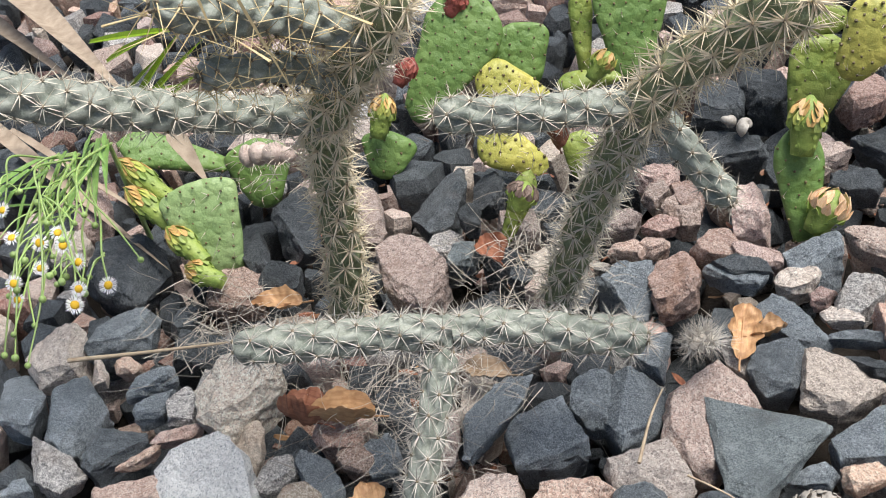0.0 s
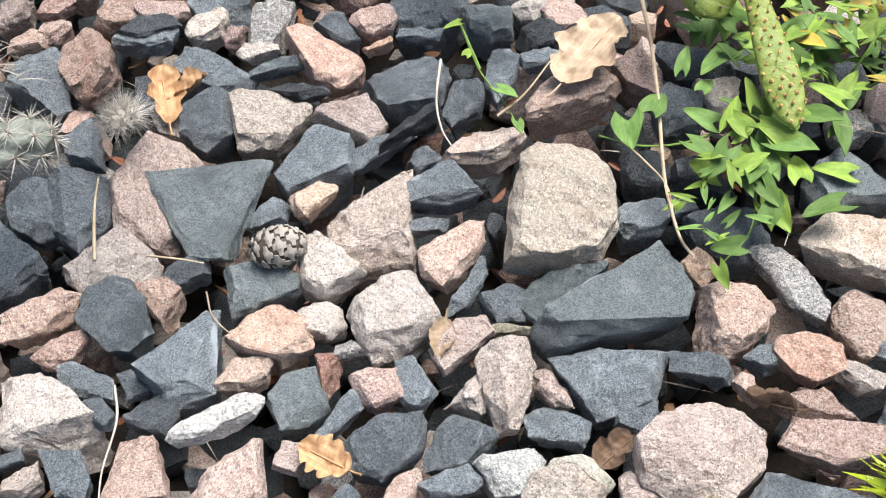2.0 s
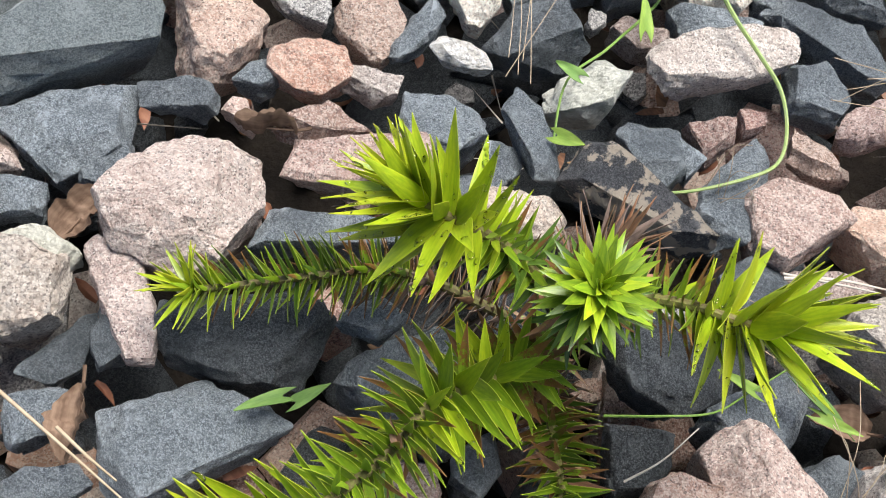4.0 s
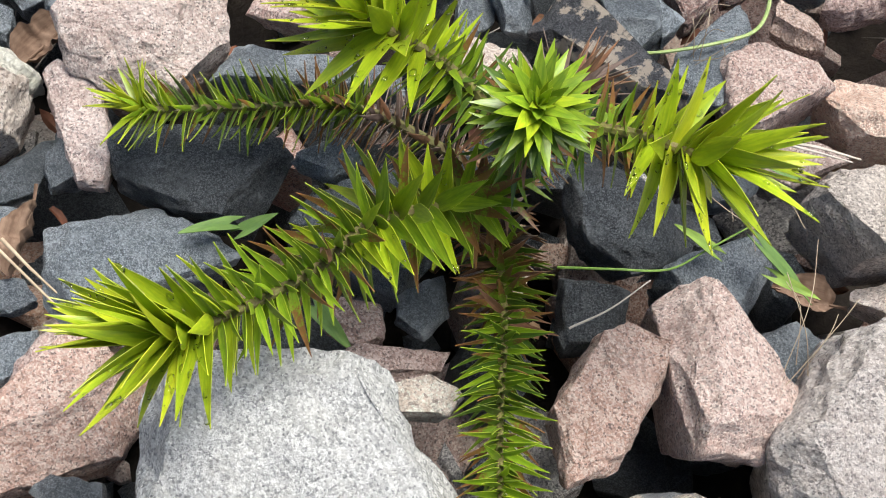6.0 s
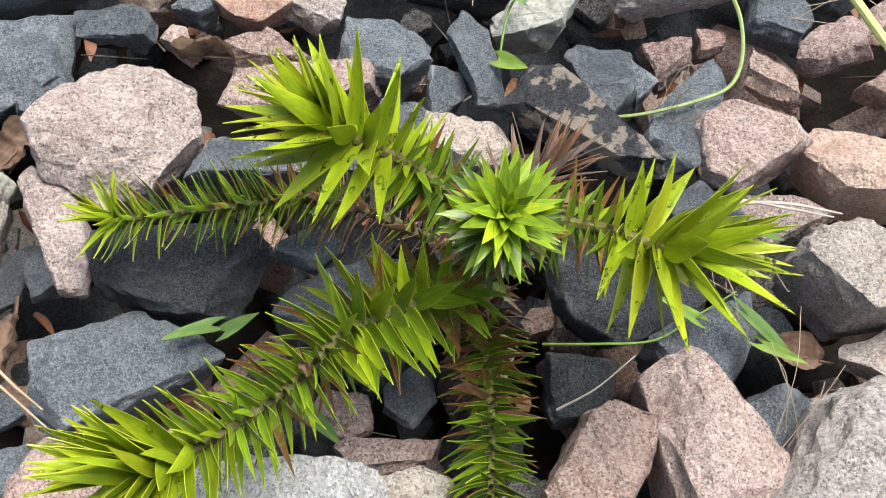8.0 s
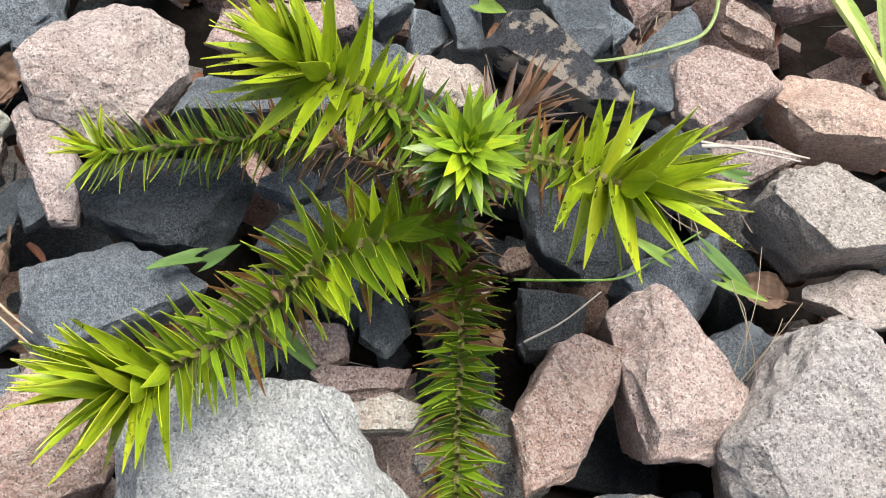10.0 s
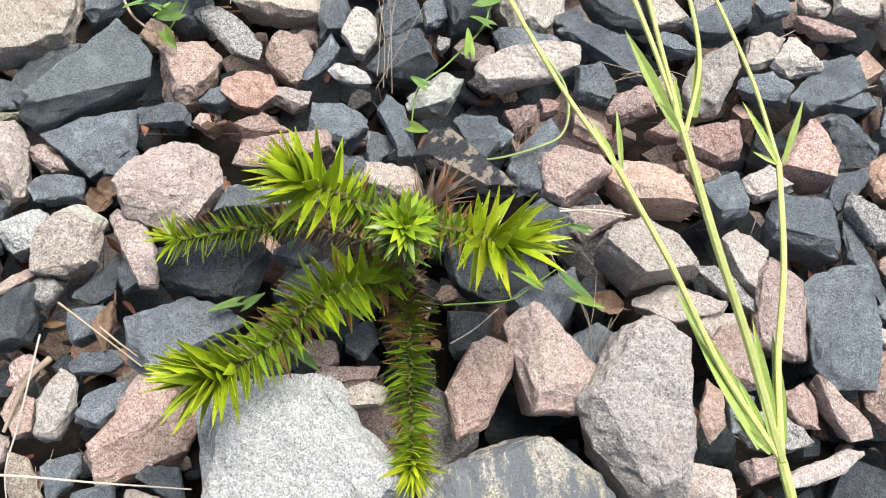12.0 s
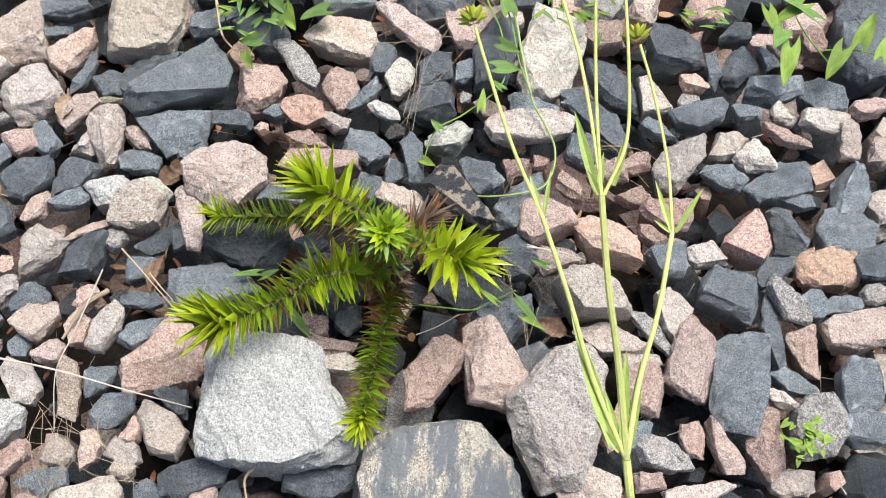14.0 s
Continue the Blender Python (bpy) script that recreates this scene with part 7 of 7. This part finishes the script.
def tall_flower():
    plant = tagged(new("flowering_plant"), "pale green branching stems with spent yellow flower heads", "plant")
    base = (0.657, -0.258, 0.209)
    low = [(0.62, -0.384, 0.0), (0.63, -0.328, 0.12), (0.642, -0.286, 0.19), base]
    stems = [
        (low, 0.0038, 0.0036),
        ([base, (0.675, -0.189, 0.225), (0.698, -0.123, 0.25), (0.721, -0.056, 0.266)], 0.0024, 0.0021),
        ([(0.721, -0.056, 0.266), (0.741, 0.01, 0.27), (0.772, 0.084, 0.27), (0.789, 0.123, 0.27)], 0.0018, 0.0015),
        ([base, (0.701, -0.191, 0.228), (0.734, -0.135, 0.245), (0.779, -0.071, 0.255)], 0.0034, 0.0030),
        ([(0.779, -0.071, 0.255), (0.81, -0.02, 0.265), (0.847, 0.044, 0.27), (0.877, 0.109, 0.275), (0.899, 0.149, 0.275)], 0.0019, 0.0016),
        ([(0.779, -0.071, 0.255), (0.822, -0.01, 0.27), (0.872, 0.052, 0.275), (0.918, 0.106, 0.28)], 0.0018, 0.0016),
        ([(0.781, -0.072, 0.255), (0.827, -0.046, 0.265), (0.872, 0.004, 0.27), (0.922, 0.066, 0.27), (0.954, 0.106, 0.27)], 0.0017, 0.0015),
        ([base, (0.703, -0.216, 0.225), (0.754, -0.179, 0.24), (0.808, -0.133, 0.25)], 0.0024, 0.0021),
        ([(0.808, -0.133, 0.25), (0.849, -0.081, 0.25), (0.889, -0.016, 0.25), (0.913, 0.029, 0.248)], 0.0016, 0.0014),
    ]
    for points, r0, r1 in stems:
        part("stem", tube(bmesh.new(), points, r0, r1, 8, 8), TALL_STEM, plant)
    spent_flower(plant, (0.792, 0.129, 0.27), Vector((0.796, 0.137, 0.27)) - Vector((0.772, 0.084, 0.27)), 0.024, 1)
    spent_flower(plant, (0.915, 0.035, 0.248), Vector((0.92, 0.047, 0.248)) - Vector((0.889, -0.016, 0.25)), 0.023, 2)
    for a, b, w in (((0.72, -0.057, 0.266), (0.735, -0.023, 0.27), 0.005), ((0.722, -0.059, 0.266), (0.753, -0.03, 0.27), 0.004), ((0.777, -0.066, 0.255), (0.81, 0.005, 0.265), 0.009), ((0.779, -0.067, 0.255), (0.803, -0.043, 0.265), 0.006), ((0.793, -0.07, 0.255), (0.839, -0.037, 0.265), 0.007),
                    ((0.807, -0.133, 0.25), (0.827, -0.088, 0.255), 0.005), ((0.81, -0.135, 0.25), (0.858, -0.118, 0.255), 0.005), ((0.806, -0.132, 0.25), (0.803, -0.115, 0.25), 0.003),
                    ((0.655, -0.242, 0.21), (0.693, -0.138, 0.235), 0.012), ((0.661, -0.247, 0.212), (0.713, -0.188, 0.23), 0.009), ((0.656, -0.249, 0.21), (0.657, -0.215, 0.215), 0.005), ((0.666, -0.251, 0.212), (0.718, -0.202, 0.225), 0.008), ((0.66, -0.246, 0.21), (0.678, -0.202, 0.222), 0.006), ((0.777, -0.069, 0.255), (0.783, -0.046, 0.26), 0.006)):
        a, b = Vector(a), Vector(b)
        part("leaf", blade(bmesh.new(), (b - a).length * 1.03, w, fold=0.3, bend=-0.06, thick=0.0007, widest=0.45, matrix=stand(a, b - a, (-0.3, -0.2, 1))), TALL_LEAF, plant)
    return plant


tall_flower()


# ---- dry twigs and straws ----
def twig(points, r, label, material, name="dry_straw"):
    return tagged(mesh_object(name, tube(bmesh.new(), points, r, r * 0.5, 6, 8), material, 60), label, "straw", "dry straws and twigs")


twig([(0.264, 0.212, 0.05), (0.31, 0.16, 0.05), (0.353, 0.105, 0.045), (0.396, 0.05, 0.045)], 0.0013, "long grey dry straw lying across the stones", GREY_STRAW)
twig([(0.401, 0.221, 0.06), (0.343, 0.181, 0.055), (0.308, 0.158, 0.05), (0.278, 0.111, 0.045)], 0.0010, "pale dry straw lying across the stones", GREY_STRAW)
twig([(0.429, 0.235, 0.05), (0.433, 0.193, 0.05), (0.437, 0.147, 0.05)], 0.0012, "brown dry straw lying across the stones", STRAW)
twig([(0.414, -0.037, 0.05), (0.398, -0.042, 0.05), (0.386, -0.064, 0.04)], 0.0018, "short tan dry stalk between dark stones", STRAW)
twig([(0.394, 0.217, 0.02), (0.367, 0.21, 0.035), (0.33, 0.194, 0.03)], 0.0032, "curved brown root lying between stones", REED, "dry_root")
twig([(-0.242, 0.834, 0.06), (-0.168, 0.829, 0.06), (-0.069, 0.814, 0.07)], 0.0024, "straight pale dry stalk lying on the stones", STRAW)
twig([(0.274, 0.629, 0.045), (0.291, 0.673, 0.045), (0.306, 0.698, 0.05)], 0.0016, "thin pale dry stalk leaning on a stone", STRAW)
twig([(0.31, 0.614, 0.04), (0.331, 0.592, 0.045), (0.345, 0.582, 0.04)], 0.0010, "thin pale dry stalk leaning on a stone", STRAW)
twig([(0.797, 0.657, 0.07), (0.758, 0.574, 0.06), (0.723, 0.513, 0.055), (0.679, 0.445, 0.05), (0.656, 0.398, 0.05), (0.657, 0.38, 0.04)], 0.0022, "long brown dry vine hanging over the stones", STRAW)
twig([(0.673, 0.493, 0.05), (0.676, 0.466, 0.05), (0.675, 0.436, 0.05), (0.66, 0.408, 0.05)], 0.0011, "thin brown dry vine lying over the stones", STRAW)
twig([(0.6, 0.649, 0.05), (0.574, 0.613, 0.05), (0.562, 0.585, 0.05), (0.561, 0.569, 0.045)], 0.0013, "curved grey dry stem beside the slab", GREY_STRAW)
twig([(0.606, 0.57, 0.05), (0.634, 0.573, 0.055), (0.669, 0.587, 0.06)], 0.0013, "tan leaf stalk lying over a stone", STRAW)
twig([(0.336, 0.564, 0.03), (0.331, 0.536, 0.035), (0.341, 0.505, 0.03)], 0.0009, "thin dark dry stem between stones", REED)
twig([(0.246, 0.519, 0.045), (0.237, 0.489, 0.05), (0.214, 0.463, 0.045), (0.201, 0.443, 0.04)], 0.0011, "thin curved dry stem over the pink stone", GREY_STRAW)
twig([(0.619, -0.019, 0.04), (0.64, -0.026, 0.045), (0.667, -0.029, 0.045)], 0.0007, "thin grey forked twig among the stones", GREY_STRAW)
twig([(0.438, 0.199, 0.04), (0.439, 0.176, 0.045), (0.441, 0.157, 0.045)], 0.0011, "brown dry straw lying across the stones", STRAW)
twig([(0.772, -0.01, 0.04), (0.794, -0.032, 0.04), (0.814, -0.057, 0.035)], 0.0012, "grey dry stalk between pink stones", GREY_STRAW)
twig([(0.774, -0.008, 0.04), (0.792, -0.034, 0.04), (0.809, -0.055, 0.035)], 0.0009, "grey dry stalk between pink stones", GREY_STRAW)


def fine_straws():
    """Hair-thin dry grass lying in loose sprays over the stones."""
    rng = random.Random(21)
    bm = bmesh.new()
    sprays = [((0.925, 0.23, 0.05), (0.879, 0.351, 0.06), 7, 0.03), ((0.772, 0.289, 0.05), (0.87, 0.256, 0.06), 3, 0.02), ((0.748, 0.185, 0.05), (0.863, 0.256, 0.06), 5, 0.025), ((0.237, 0.064, 0.03), (0.297, 0.12, 0.06), 9, 0.03), ((0.313, 0.031, 0.04), (0.276, 0.111, 0.05), 7, 0.03), ((0.684, -0.111, 0.04), (0.71, -0.078, 0.06), 5, 0.015), ((0.738, -0.01, 0.04), (0.73, -0.051, 0.05), 5, 0.015), ((0.892, 0.044, 0.05), (0.896, -0.024, 0.06), 5, 0.02), ((0.793, 0.051, 0.02), (0.809, 0.049, 0.05), 6, 0.01)]
    for a, b, count, spread in sprays:
        for _ in range(count):
            j = lambda: Vector((rng.gauss(0, spread), rng.gauss(0, spread), rng.uniform(-0.004, 0.01)))
            p, q = Vector(a) + j() * 0.4, Vector(b) + j()
            tube(bm, [p, p.lerp(q, 0.5) + j() * 0.35 + Vector((0, 0, 0.01)), q], 0.00028, 0.0002, 4, 6)
    return tagged(mesh_object("fine_dry_grass", bm, STRAW, 60), "hair-thin dry grass strewn over the stones", "dry grass", kind="stuff")


fine_straws()


# ---- litter between the stones ----
def litter():
    """Flakes of dead leaf and bits of stalk caught in the gaps."""
    rng = random.Random(21)
    tones = [OAK_RED, LEAF["rust"], OAK, GREY_STRAW]
    bm = bmesh.new()
    for _ in range(1500):
        p = Vector((rng.uniform(-0.1, 1.15), rng.uniform(-0.45, 1.25), rng.uniform(-0.028, -0.004)))
        d = Vector((rng.uniform(-1, 1), rng.uniform(-1, 1), rng.uniform(-0.2, 0.2)))
        first = len(bm.faces)
        if rng.random() < 0.6:
            blade(bm, rng.uniform(0.008, 0.022), rng.uniform(0.003, 0.010), fold=rng.uniform(-0.4, 0.4), bend=rng.uniform(-0.5, 0.5), thick=0.0004, widest=0.5, n=3, matrix=stand(p, d, (rng.uniform(-0.6, 0.6), rng.uniform(-0.6, 0.6), 1)))
            tone = rng.choice((0, 0, 1, 2))
        else:
            thorn(bm, p, p + d.normalized() * rng.uniform(0.015, 0.045), rng.uniform(0.0004, 0.0009))
            tone = 3
        bm.faces.ensure_lookup_table()
        for f in bm.faces[first:]:
            f.material_index = tone
    return tagged(mesh_object("leaf_litter", bm, tones, 50), "rusty flakes of dead leaf caught between stones", "leaf litter", kind="stuff")


litter()


# ---- snail shells under the forked cholla ----
def snail_shell(at, size, turn):
    m, nt, bsdf = nodes_of("snail_shell", 0.5)
    co, _ = spot(nt, False)
    col = ramp(nt, noise_tex(nt, co, 240.0, 4.0), [(0.35, (0.26, 0.24, 0.21)), (0.65, (0.46, 0.43, 0.38))])
    nt.links.new(col, bsdf.inputs["Base Color"])
    bm = bmesh.new()
    rings = []
    for k in range(64):
        a = k / 63 * 2 * math.pi * 2.6
        g = math.exp(0.22 * a) / math.exp(0.22 * 2 * math.pi * 2.6)
        r, c = 0.42 * size * g, 0.36 * size * g
        ring = []
        for i in range(10):
            b = 2 * math.pi * i / 10
            rr = c + r * math.cos(b)
            ring.append(bm.verts.new((rr * math.cos(a), rr * math.sin(a), r * math.sin(b) * 1.1 + 0.10 * size * (1 - g))))
        rings.append(ring)
    for a, b in zip(rings, rings[1:]):
        for i in range(10):
            bm.faces.new((a[i], a[(i + 1) % 10], b[(i + 1) % 10], b[i]))
    bm.faces.new(rings[0][::-1])
    bm.faces.new(rings[-1])
    ob = mesh_object("snail_shell", bm, m, 60)
    ob.matrix_basis = pose(*at, 40, 0, turn)
    return tagged(ob, "small pale empty snail shell lying on dark stones", "snail shell", "snail shells")


snail_shell((0.463, 1.05, 0.045), 0.019, 30)
snail_shell((0.444, 1.064, 0.045), 0.016, 150)


# ---- shrivelled joint and hanging dry leaf among the cacti ----
def shrivelled_joint():
    plant = tagged(new("dead_cactus_joint"), "pale pinkish shrivelled cactus joint under the tall cholla", "cactus joint")
    skin = skin_material("shrivelled_skin", (0.56, 0.46, 0.40), (0.36, 0.27, 0.23), 0.7, 90.0)
    line = [(-0.08, 1.066, 0.1), (-0.053, 1.06, 0.105), (-0.016, 1.039, 0.11)]
    part("stem", tube(bmesh.new(), line, 0.014, 0.012, 14, 14, lambda t: (0.72 + 0.28 * abs(math.sin(t * 11))) * math.sqrt(max(0.05, 1 - (2 * t - 1) ** 6))), skin, plant)
    rng = random.Random(6)
    sb = bmesh.new()
    for _ in range(90):
        p = Vector(line[0]).lerp(Vector(line[2]), rng.random())
        d = Vector((rng.gauss(0, 1), rng.gauss(0, 1), rng.gauss(0, 1))).normalized()
        thorn(sb, p + d * 0.009, p + d * rng.uniform(0.018, 0.028), 0.0005)
    tagged(part("spine_coat", sb, SPINE_WHITE, plant), kind="stuff")


shrivelled_joint()
dry_leaf("brown curled dry leaf hanging among cactus pads", (0.259, 1.016, 0.09), 0.060, 0.026, 170, OAK_RED, 31, 1, 1.2, (60, 0))
